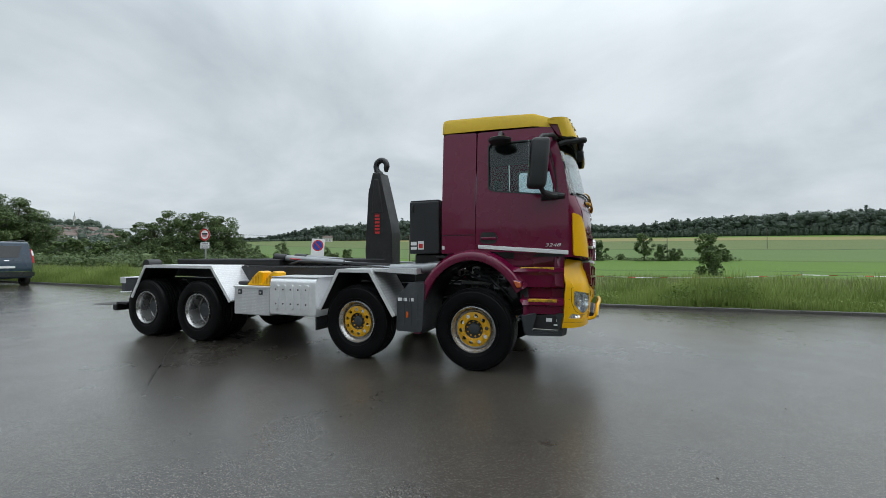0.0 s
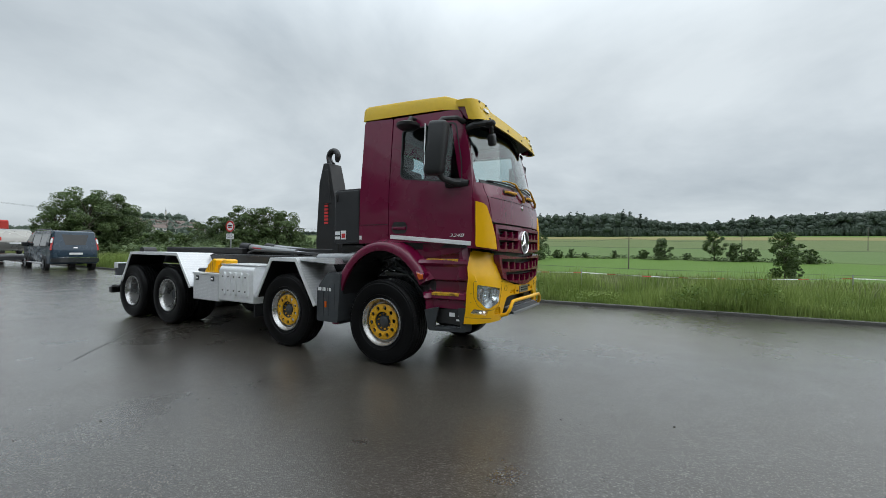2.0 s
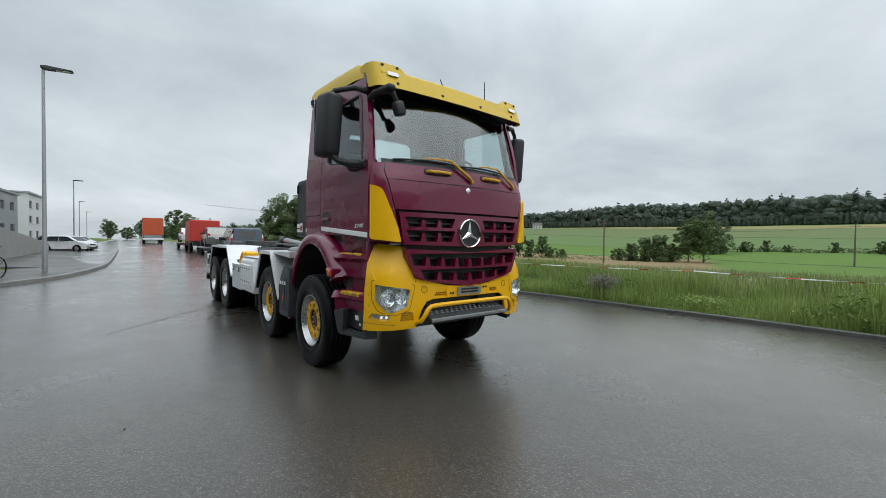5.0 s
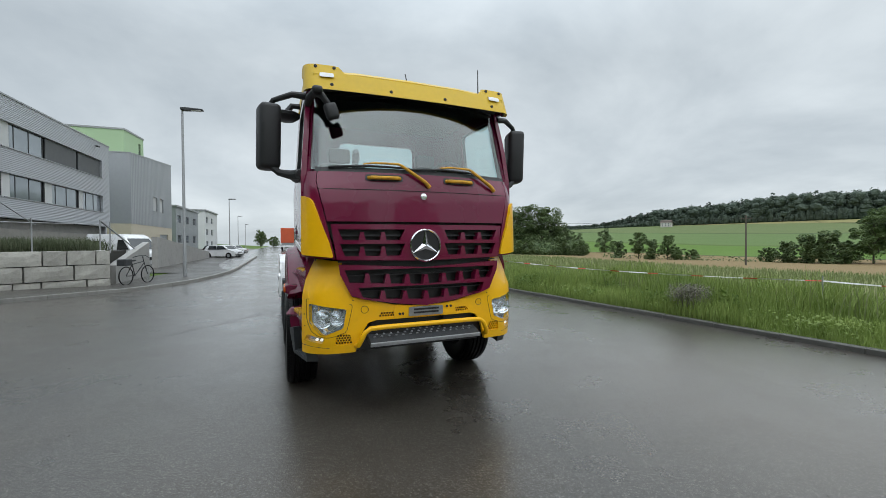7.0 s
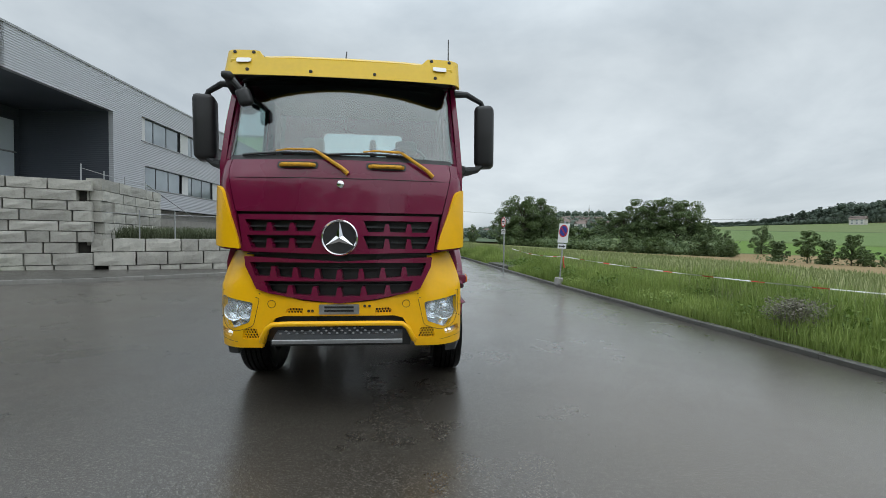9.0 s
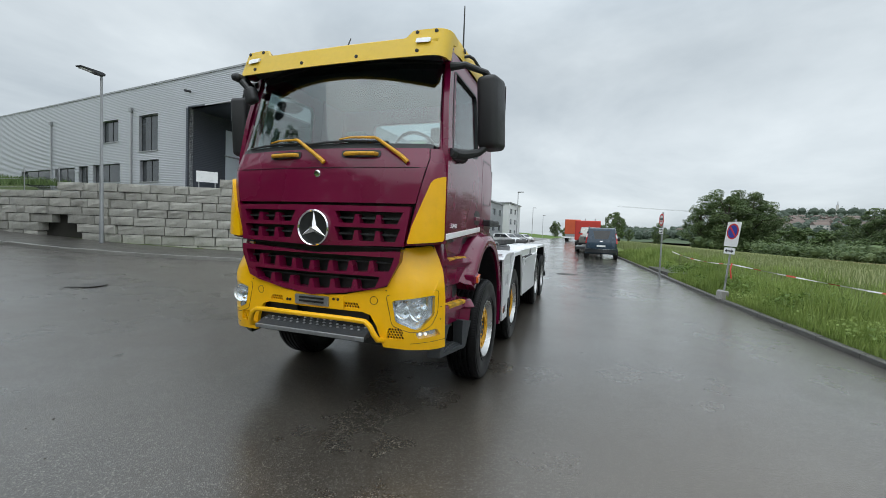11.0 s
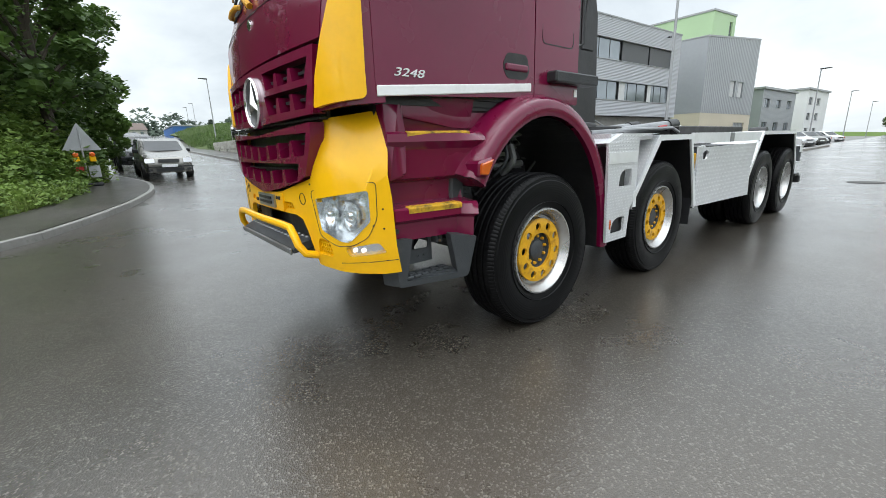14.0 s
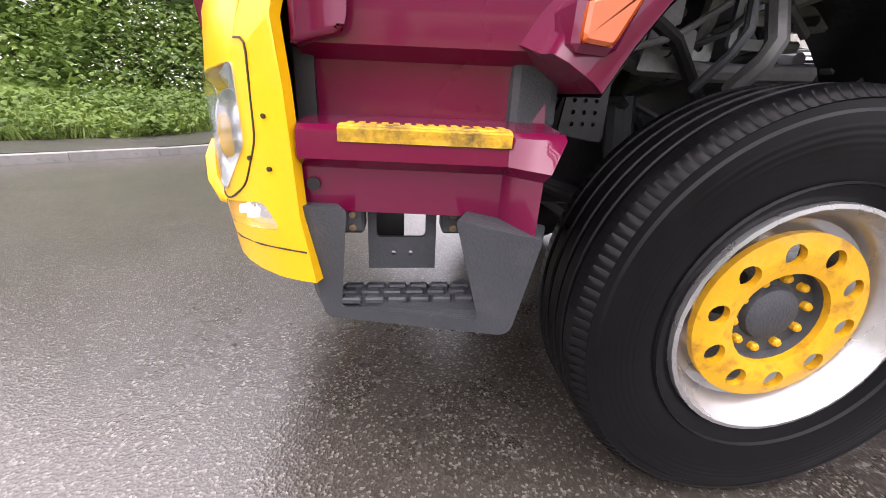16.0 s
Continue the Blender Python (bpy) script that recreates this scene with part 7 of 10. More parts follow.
# office building: corner with a tall entrance recess
OX, OY, OTURN = -16.9, -19.2, radians(176.9)
office = thing("office_building", "two-storey office building with silver ribbed cladding", "building", at=(OX, OY, 0), turn=OTURN)
north_face = lambda u, z, d: (u, d, z)
east_face = lambda v, z, d: (d + 0.07 * v, v, z)
LOW, TOP = 3.6, 11.95
n_holes = [[(9.9, 8.5), (29.4, 8.5), (29.4, 10.25), (9.9, 10.25)], [(10.2, 5.05), (29.5, 5.05), (29.5, 6.7), (10.2, 6.7)]]
bm = bmesh.new()
panel(bm, [(7.2, LOW), (31.0, LOW), (31.0, TOP), (0, TOP), (0, 9.75), (7.2, 9.75)], n_holes, north_face, 0.3)
part("north_wall", bm, CLAD, office)
e_win = [(15.45, 18.05, 7.95, 9.75), (9.9, 12.45, 6.95, 9.75), (9.75, 12.3, 4.55, 6.25), (15.2, 19.45, 4.6, 6.15), (20.3, 22.0, 4.6, 6.1), (22.7, 26.5, 4.3, 6.05), (27.4, 33.7, 4.2, 6.0)]
bm = bmesh.new()
panel(bm, [(0, TOP), (48, TOP), (48, 8.9), (45.2, 8.9), (45.2, 2.2), (6.0, 2.2), (6.0, 9.75), (0, 9.75)], [[(a, z0), (b, z0), (b, z1), (a, z1)] for a, b, z0, z1 in e_win], east_face, 0.3)
part("east_wall", bm, CLAD, office)
bm = bmesh.new()
box(bm, 30.7, 31.0, 0.3, 48, 2.2, TOP)
part("west_wall", bm, CLAD, office)
bm = bmesh.new()
prism(bm, [(0.4, 0.3), (3.6, 47.9), (30.7, 47.9), (30.7, 0.3)], "z", TOP - 0.4, TOP - 0.1)
part("roof", bm, RAIL, office)
bm = bmesh.new()
box(bm, -0.05, 31.05, -0.05, 0.35, TOP, TOP + 0.12)
prism(bm, [(-0.025, 0.35), (3.31, 48), (3.71, 48), (0.375, 0.35)], "z", TOP, TOP + 0.12)
part("roof_edge", bm, RAIL, office)
# recess
bm = bmesh.new()
box(bm, 7.2, 7.45, 0.3, 6.0, 2.6, 9.75)
part("recess_wall", bm, CLAD_DARK, office)
bm = bmesh.new()
panel(bm, [(0.3, 2.6), (7.2, 2.6), (7.2, 9.75), (0.3, 9.75)], [[(3.4, 2.7), (6.9, 2.7), (6.9, 8.9), (3.4, 8.9)]], lambda u, z, d: (u, 6.0 + d, z), 0.2)
part("recess_wall", bm, CLAD_DARK, office)
# pale panels before the upper panes stand in for the mirrored sky
for z0, z1 in ((2.7, 4.7), (4.8, 6.8), (6.9, 8.9)):
    window(office, lambda u, z, d: (u, 6.0 + d, z), 3.4, 6.9, z0, z1, 1 if z0 > 3 else 4, [(3.45, 6.85, SKY_GLAZING)] if z0 > 3 else None, deep=0.05)
bm = bmesh.new()
box(bm, 0.3, 7.2, 0.3, 6.0, 9.75, 9.85)
part("soffit", bm, CLAD_DARK, office)
bm = bmesh.new()
box(bm, 0.3, 30.7, 1.2, 47, LOW, LOW + 0.1)
box(bm, 7.5, 30.7, 1.1, 1.2, LOW, TOP - 0.5)
prism(bm, [(1.5, 6.3), (4.3, 45), (4.4, 45), (1.6, 6.3)], "z", 2.2, TOP - 0.5)
part("inner_room", bm, ROOM, office)
# ribbon windows
window(office, north_face, 9.9, 14.6, 8.5, 10.25, 3, [(10.0, 10.5, CURTAIN)])
window(office, north_face, 14.8, 19.9, 8.5, 10.25, 3, [(14.85, 15.9, CURTAIN)])
window(office, north_face, 20.1, 24.9, 8.5, 10.25, 2, [(20.15, 24.85, BLIND)])
window(office, north_face, 25.1, 29.4, 8.5, 10.25, 2, [(25.15, 29.35, BLIND)])
window(office, north_face, 10.2, 14.8, 5.05, 6.7, 3)
window(office, north_face, 15.0, 19.7, 5.05, 6.7, 3, [(15.05, 15.9, CURTAIN)])
window(office, north_face, 19.9, 24.9, 5.05, 6.7, 3, [(20.0, 21.0, CURTAIN)])
window(office, north_face, 25.1, 29.5, 5.05, 6.7, 3, [(25.2, 25.9, CURTAIN)])
for a, b, z0, z1 in e_win:
    window(office, east_face, a, b, z0, z1, 2 if b - a > 1.6 else 1, glazing=DARK_GLASS)
# basement storey set back under the northern wall
bm = bmesh.new()
box(bm, 7.5, 30.8, 0.8, 1.0, 0.2, LOW)
part("basement_wall", bm, CONCRETE, office)
for v in (13.4, 27.0, 43.6):
    bm = bmesh.new()
    o = 0.07 * v
    tube(bm, [(o - 0.08, v, 2.6), (o - 0.08, v, 10.2)], 0.06, 8)
    box(bm, o - 0.2, o, v - 0.16, v + 0.16, 10.15, 10.45)
    part("downpipe", bm, RAIL, office)
for face in ((28.0, -0.25, 11.45), (0.15, 5.9, 10.9)):
    bm = bmesh.new()
    tube(bm, [(face[0], face[1] + 0.25 if face[1] < 0 else face[1], face[2]), face], 0.05, 6)
    tube(bm, [(face[0] - 0.2, face[1], face[2] - 0.05), (face[0] + 0.25, face[1], face[2])], 0.09, 8)
    part("camera_lamp", bm, DARK_FRAME, office)

# grey hall with a beige plinth, and the green tower behind it
hall = thing("grey_hall", "grey clad workshop hall with a beige plinth", "building", at=(-57.5, -18.3, 0), turn=radians(177))
hall.scale = (1, 1, 1.03)
bm = bmesh.new()
panel(bm, [(0, 4.3), (17, 4.3), (17, 14.4), (0, 13.0)], [[(8.2, 6.5), (10.0, 6.5), (10.0, 8.5), (8.2, 8.5)], [(11.0, 6.5), (12.8, 6.5), (12.8, 8.5), (11.0, 8.5)]], north_face, 0.3)
part("front_wall", bm, SMOOTH_CLAD, hall)
bm = bmesh.new()
prism(bm, [(0.3, 4.3), (3.7, 4.3), (3.7, 13.0), (0.3, 13.0)], "x", 0.0, 0.3)
part("side_wall", bm, SMOOTH_CLAD, hall)
bm = bmesh.new()
prism(bm, [(0, 12.9), (17, 14.3), (17, 14.5), (0, 13.1)], "y", -0.05, 3.7)
part("roof", bm, RAIL, hall)
bm = bmesh.new()
panel(bm, [(0, 0.5), (17, 0.5), (17, 4.3), (0, 4.3)], [[(11.0, 0.6), (15.0, 0.6), (15.0, 3.2), (11.0, 3.2)]], lambda u, z, d: (u, d + 0.02, z), 0.3)
box(bm, 0.02, 0.3, 0.32, 3.7, 0.5, 4.3)
part("plinth", bm, BEIGE, hall)
bm = bmesh.new()
for k in range(6):
    box(bm, 11.0, 15.0, 0.2, 0.26, 0.6 + 0.44 * k, 1.02 + 0.44 * k)
part("garage_door", bm, SMOOTH_CLAD, hall)
for a in (8.2, 11.0):
    window(hall, north_face, a, a + 1.8, 6.5, 8.5, 2, [(a + 0.1, a + 1.7, CURTAIN)])
bm = bmesh.new()
box(bm, 17.0, 17.9, 2.0, 3.7, 0.5, 12.6)
part("rear_wing", bm, CLAD, hall)
tower = thing("green_tower", "pale green flat-roofed building behind the hall", "building", at=(-70.6, -22.6, 0), turn=radians(177))
tower.scale = (1, 1, 1.07)
bm = bmesh.new()
panel(bm, [(0, 2), (8, 2), (8, 18.4), (0, 18.1)], [[(5.8, 15.0), (6.9, 15.0), (6.9, 17.4), (5.8, 17.4)]], north_face, 0.3)
part("wall", bm, GREEN_WALL, tower)
bm = bmesh.new()
box(bm, 0, 0.3, 0.3, 14, 2, 18.1)
part("side_wall", bm, GREEN_WALL, tower)
bm = bmesh.new()
box(bm, 7.7, 8.0, 0.3, 14, 2, 18.4)
part("side_wall", bm, GREEN_WALL, tower)
bm = bmesh.new()
prism(bm, [(-0.1, 18.05), (8.1, 18.35), (8.1, 18.6), (-0.1, 18.3)], "y", -0.1, 14)
part("roof", bm, RAIL, tower)
window(tower, north_face, 5.8, 6.9, 15.0, 17.4, 1)


def block_house(name, label, x, y, turn, w, d, h, wall_mat, rows, z0=0.3):
    ob = thing(name, label, "building", at=(x, y, 0), turn=radians(turn))
    holes = []
    for zz in rows:
        k = 1.2
        while k < w - 3.4:
            holes.append([(k, zz), (k + 2.6, zz), (k + 2.6, zz + 1.5), (k, zz + 1.5)])
            k += 6.0
    bm = bmesh.new()
    panel(bm, [(0, z0), (w, z0), (w, h), (0, h)], holes, north_face, 0.3)
    part("wall", bm, wall_mat, ob)
    bm = bmesh.new()
    box(bm, 0, 0.3, 0.3, d, z0, h)
    part("side_wall", bm, wall_mat, ob)
    bm = bmesh.new()
    box(bm, w - 0.3, w, 0.3, d, z0, h)
    part("side_wall", bm, wall_mat, ob)
    bm = bmesh.new()
    box(bm, -0.3, w + 0.3, -0.3, d, h, h + 0.35)
    part("roof", bm, RAIL, ob)
    for q in holes:
        window(ob, north_face, q[0][0], q[1][0], q[0][1], q[2][1], 2)
    return ob


block_house("workshop", "low grey workshop with a flat roof", -88, -19.5, 177, 18, 16, 9.2, SMOOTH_CLAD, (2.2, 6.2))
block_house("white_office", "white three-storey office block", -116, -18.5, 177, 16, 14, 10.6, WHITE_WALL, (1.2, 4.4, 7.6))

# driveway walls, rail and steps beside the planter
bm = bmesh.new()
prism(bm, [(-13.5, 0.1), (-17.8, 0.1), (-17.8, 1.75), (-13.5, 0.85)], "y", -7.05, -6.8)
solid("ramp_wall", bm, CONCRETE, "sloping concrete wall beside the steps", "wall", "structure")
bm = bmesh.new()
prism(bm, [(-24, 0.1), (-44, 0.1), (-44, 0.9), (-24, 2.1)], "y", -8.2, -7.9)
solid("driveway_wall", bm, CONCRETE, "low sloping concrete wall by the driveway", "wall", "structure")
rail = thing("handrail", "thin galvanised handrail above the planter wall", "handrail")
posts = [(-10.85, -10.4), (-11.5, -9.5), (-12.2, -8.6), (-13.2, -7.15), (-14.3, -7.2)]
for x, y in posts:
    bm = bmesh.new()
    tube(bm, [(x, y, 1.3), (x, y, 2.5)], 0.022, 8)
    part("post", bm, RAIL, rail)
bm = bmesh.new()
tube(bm, [(x, y, 2.35) for x, y in posts], 0.012, 6)
tube(bm, [(-13.2, -7.15, 2.5), (-17.5, -6.95, 1.1)], 0.028, 8)
part("rail", bm, RAIL, rail)
rail = thing("handrail", "galvanised handrail on the upper tier", "handrail")
posts = [(-10.9, -11.1), (-12.6, -11.5), (-14.2, -11.75), (-15.9, -11.9)]
for x, y in posts:
    bm = bmesh.new()
    tube(bm, [(x, y, 2.6), (x, y, 4.1)], 0.022, 8)
    part("post", bm, RAIL, rail)
bm = bmesh.new()
for z in (3.4, 3.95):
    tube(bm, [(x, y, z) for x, y in posts], 0.014, 6)
tube(bm, [(-15.9, -11.9, 4.0), (-20.5, -12.0, 2.6)], 0.025, 8)
part("rail", bm, RAIL, rail)
fence = thing("terrace_fence", "thin wire fence along the terrace edge", "fence")
for k in range(9):
    y = -20.5 - 2.6 * k
    bm = bmesh.new()
    tube(bm, [(-7.5, y, 2.3), (-7.5, y, 3.8)], 0.025, 8)
    part("post", bm, RAIL, fence)
bm = bmesh.new()
for z in (2.9, 3.3, 3.7):
    tube(bm, [(-7.5, -20.5, z), (-7.5, -41.3, z)], 0.006, 5)
part("wire", bm, RAIL, fence)
bm = bmesh.new()
panel(bm, [(-0.48, 3.6), (0.48, 3.6), (0.48, 4.15), (-0.48, 4.15)], [], lambda u, v, d: (-11.5 - 0.748 * u - 0.66 * d, -16.25 + 0.664 * u - 0.75 * d, v), 0.04)
sign = solid("white_board", bm, WHITE, "plain white information board by the entrance", "sign board")
bm = bmesh.new()
tube(bm, [(-11.8, -16.03, 2.6), (-11.8, -16.03, 3.65)], 0.03, 8)
tube(bm, [(-11.25, -16.52, 2.6), (-11.25, -16.52, 3.65)], 0.03, 8)
part("leg", bm, RAIL, sign)


# ---- street lamps, signs and small street things ----
def street_lamp(x, y, z, turn, h=7.4):
    ob = thing("street_lamp", "tall grey steel street lamp with a flat head", "street lamp", "street lamps", at=(x, y, z), turn=turn)
    bm = bmesh.new()
    tube(bm, [(0, 0, 0), (0, 0, 0.9), (0, 0, 1.0), (0, 0, h)], [0.085, 0.085, 0.07, 0.045], 12)
    part("pole", bm, RAIL, ob, smooth=True)
    bm = bmesh.new()
    prism(bm, [(-0.06, h - 0.02), (0.15, h - 0.02), (0.85, h + 0.03), (0.85, h + 0.08), (0.1, h + 0.10), (-0.06, h + 0.08)], "y", -0.14, 0.14, 0.015)
    part("head", bm, DARK_FRAME, ob)
    bm = bmesh.new()
    box(bm, 0.25, 0.78, -0.1, 0.1, h - 0.005, h + 0.02)
    part("glass", bm, WHITE, ob)
    return ob


for x, y, t in ((-16.8, -5.2, 85), (-57, -7.2, 85), (-93, -9.0, 85), (-131, -10, 85), (-6.8, -16.45, 5), (-8.3, -53, 5), (-15.6, -112, 5), (-17.5, -135, 5)):
    street_lamp(x, y, (0.0 if x < -40 else street(y)) + 0.1, radians(t), 6.75 if y == -16.45 else 7.7)


def sign_post(name, label, x, y, z, lean=0.0, turn=0.0):
    ob = thing(name, label, "traffic sign", at=(x, y, z), turn=turn)
    return ob


# no-parking sign with an additional plate, leaning
ps = sign_post("no_parking_sign", "leaning no-parking sign on a steel post with warning tape", -8.1, 5.72, 0.12, turn=radians(-71))
ps.matrix_basis = Matrix.Translation((-8.08, 5.66, 0.12)) @ Matrix.Rotation(radians(-6), 4, "X") @ Matrix.Rotation(radians(-71), 4, "Z")
bm = bmesh.new()
tube(bm, [(0, 0.06, -0.3), (0.0, 0, 1.0), (0, -0.03, 2.05)], 0.024, 10)
part("post", bm, RAIL, ps)
bm = bmesh.new()
prism(bm, rounded([(-0.24, 1.33), (0.24, 1.33), (0.24, 1.97), (-0.24, 1.97)], 0.03), "x", 0.03, 0.045)
board = part("board", bm, WHITE, ps)
for mt, r0, r1, d in ((RED, 0.205, 0.165, 0.050), (BLUE, 0.165, 0.001, 0.049)):
    bm = bmesh.new()
    lathe(bm, [(r0, 0.0), (r0, 0.004), (r1, 0.004)], (d - 0.004, 0, 1.72), "x", 32)
    part("ring" if mt is RED else "disc", bm, mt, board)
bm = bmesh.new()
c, s45 = math.cos(radians(45)), math.sin(radians(45))
prism(bm, [(-0.155 * c - 0.02 * s45, 1.72 + 0.155 * s45 - 0.02 * c), (-0.155 * c + 0.02 * s45, 1.72 + 0.155 * s45 + 0.02 * c), (0.155 * c + 0.02 * s45, 1.72 - 0.155 * s45 + 0.02 * c), (0.155 * c - 0.02 * s45, 1.72 - 0.155 * s45 - 0.02 * c)], "x", 0.049, 0.054)
part("bar", bm, RED, board)
bm = bmesh.new()
box(bm, 0.03, 0.045, -0.2, 0.2, 1.13, 1.29, 0.004)
plate2 = part("arrow_plate", bm, WHITE, ps)
bm = bmesh.new()
prism(bm, [(-0.16, 1.21), (-0.08, 1.255), (-0.08, 1.225), (0.08, 1.225), (0.08, 1.255), (0.16, 1.21), (0.08, 1.165), (0.08, 1.195), (-0.08, 1.195), (-0.08, 1.165)], "x", 0.046, 0.05)
part("arrow", bm, BLACK, plate2)
bm = bmesh.new()
box(bm, -0.11, 0.11, -0.11, 0.11, -0.1, 0.17, 0.03)
part("concrete_foot", bm, CONCRETE, ps)

rs = sign_post("restriction_sign", "round red-rimmed restriction sign on a steel post", -12.7, 4.95, 0.12, turn=radians(-80))
bm = bmesh.new()
tube(bm, [(0, 0, -0.3), (0, 0, 2.45)], 0.03, 10)
part("post", bm, RAIL, rs)
for mt, r0, r1, d, nm in ((WHITE, 0.23, 0.001, 0.045, "disc"), (RED, 0.23, 0.17, 0.05, "ring")):
    bm = bmesh.new()
    lathe(bm, [(r0, -0.01), (r0, 0.0), (r1, 0.0)], (d, 0, 2.17), "x", 32)
    part(nm, bm, mt, rs)
for y0, y1, z0, z1, mt in ((-0.12, 0.12, 2.17, 2.23, BLACK), (-0.10, 0.10, 2.10, 2.14, RED)):
    bm = bmesh.new()
    box(bm, 0.046, 0.054, y0, y1, z0, z1)
    part("mark", bm, mt, rs)
for z0 in (1.76, 1.64):
    bm = bmesh.new()
    box(bm, 0.03, 0.045, -0.20, 0.20, z0, z0 + 0.11, 0.004)
    pl = part("plate", bm, WHITE, rs)
    bm = bmesh.new()
    box(bm, 0.046, 0.049, -0.14, 0.14, z0 + 0.04, z0 + 0.07)
    part("text_bar", bm, BLACK, pl)

# warning triangle on a folding stand, with two lamps, seen from behind
ts = thing("warning_sign", "grey back of a triangular road works sign with two yellow lamps", "road sign", at=(2.75, -13.6, street(-13.6) + 0.13), turn=radians(8))
bm = bmesh.new()
prism(bm, rounded([(-0.46, 1.05), (0.46, 1.05), (0.0, 1.85)], 0.05), "y", 0.0, 0.02)
part("triangle", bm, RAIL, ts)
bm = bmesh.new()
tube(bm, [(0.02, 0.04, 0.0), (0.0, 0.03, 1.7)], 0.022, 8)
part("post", bm, RAIL, ts)
bm = bmesh.new()
box(bm, -0.3, 0.3, -0.12, 0.2, 0.0, 0.09, 0.02)
part("base", bm, BLACK, ts)
for x in (-0.19, 0.19):
    bm = bmesh.new()
    box(bm, x - 0.075, x + 0.075, -0.03, 0.1, 0.72, 0.88, 0.02)
    lamp_ = part("lamp", bm, YELLOW, ts, "yellow flashing lamp")
    bm = bmesh.new()
    lathe(bm, [(0.075, 0.0), (0.07, 0.04), (0.04, 0.055), (0.001, 0.056)], (x, 0.1, 0.93), "y", 16)
    part("lens", bm, ORANGE_LENS, lamp_)
bm = bmesh.new()
box(bm, -0.32, -0.05, -0.03, 0.0, 0.25, 0.6)
part("plate", bm, RAIL, ts)
bm = bmesh.new()
box(bm, 0.06, 0.24, -0.04, 0.0, 0.42, 0.58)
part("red_plate", bm, RED, ts)

# barrier tape on thin stakes
TAPE_W = mat("white_tape", (0.72, 0.72, 0.70), 0.5, var=0.08)
TAPE_R = mat("red_tape", (0.55, 0.05, 0.03), 0.5, var=0.08)
tape = thing("barrier_tape", "red and white barrier tape strung along the verge", "barrier tape")
run = [(-12.8, 5.35, 1.12), (-8.1, 5.85, 0.98), (0.6, 8.35, 0.78), (7.5, 10.2, 0.80), (22.0, 13.5, 0.85), (40, 16, 0.7)]
for (x0, y0, z0), (x1, y1, z1) in zip(run, run[1:]):
    n = int(math.dist((x0, y0), (x1, y1)) / 0.25)
    prev = None
    for k in range(n + 1):
        t = k / n
        p = Vector((x0 + (x1 - x0) * t, y0 + (y1 - y0) * t, z0 + (z1 - z0) * t - 0.10 * 4 * t * (1 - t)))
        if prev is not None:
            bm = bmesh.new()
            side = Vector((0, 0.008 * math.sin(k * 0.9), 0.0105 + 0.002 * math.sin(k)))
            vs = [bm.verts.new(q) for q in (prev - side, p - side, p + side, prev + side)]
            bm.faces.new(vs)
            off = Vector((0.0, 0.002, 0))
            vs = [bm.verts.new(q + off) for q in (prev - side, p - side, p + side, prev + side)]
            bm.faces.new(vs[::-1])
            part("tape_piece", bm, TAPE_R if k % 4 == 0 else TAPE_W, tape)
        prev = p
for x, y, z in run[2:]:
    bm = bmesh.new()
    tube(bm, [(x, y, -0.6), (x, y, z + 0.1)], 0.014, 6)
    part("stake", bm, RAIL, tape)
bm = bmesh.new()
tube(bm, [(-8.08, 5.83, 1.0), (-8.0, 5.78, 0.85), (-7.96, 5.8, 0.62)], 0.02, 6)
part("tape_end", bm, TAPE_R, tape)

# manhole covers and asphalt seams
def manhole(x, y, r):
    bm = bmesh.new()
    lathe(bm, [(r, 0.0), (r, 0.005), (r * 0.93, 0.006), (r * 0.90, 0.004), (r * 0.86, 0.006), (0.001, 0.006)], (x, y, street(y) + rise(x, y)), "z", 32)
    return solid("manhole_cover", bm, IRON, "round cast iron manhole cover set in the road", "manhole cover", group="manhole covers")


IRON = mat("cast_iron", (0.05, 0.047, 0.042), 0.5, metal=0.3, var=0.3, scale=12, fine=90, bump=0.5)
manhole(-1.5, -8.1, 0.40)
manhole(-12.5, 1.6, 0.36)
TAR = mat("tar_seam", (0.012, 0.012, 0.012), 0.3, var=0.3, scale=3)
bm = bmesh.new()
seams = [[(-5.9, -0.8), (-5.2, -1.42), (-4.55, -2.02), (-4.1, -2.36), (-3.72, -2.72), (-3.3, -3.06)]]
for path in seams:
    for a, b in zip(path, path[1:]):
        d = Vector((b[0] - a[0], b[1] - a[1])).normalized()
        nx, ny = -d.y * 0.008, d.x * 0.008
        vs = [bm.verts.new((x, y, street(y) + 0.004)) for x, y in ((a[0] - nx, a[1] - ny), (b[0] - nx, b[1] - ny), (b[0] + nx, b[1] + ny), (a[0] + nx, a[1] + ny))]
        bm.faces.new(vs)
tagged(solid("tar_seam", bm, TAR, "dark tar seams in the asphalt", "road seam", "stuff"))
# scattered leaves and grit on the asphalt
rngd = random.Random(21)
bm = bmesh.new()
for k in range(520):
    x, y = rngd.uniform(-14, 11), rngd.uniform(-9, 6)
    r, a = rngd.choice((0.004, 0.005, 0.006, 0.008, 0.012)), rngd.uniform(0, 6.3)
    z = street(y) + 0.003
    c = bm.verts.new((x, y, z + r * 0.5))
    ring = [bm.verts.new((x + r * math.cos(a + q * 1.257) * rngd.uniform(0.6, 1.5), y + r * math.sin(a + q * 1.257) * rngd.uniform(0.5, 1.1), z)) for q in range(5)]
    for q in range(5):
        bm.faces.new((ring[q], ring[(q + 1) % 5], c))
solid("road_litter", bm, mat("wet_litter", (0.03, 0.024, 0.015), 0.5, var=0.5, island=0.5), "small wet leaves and grit on the asphalt", "litter", "stuff")


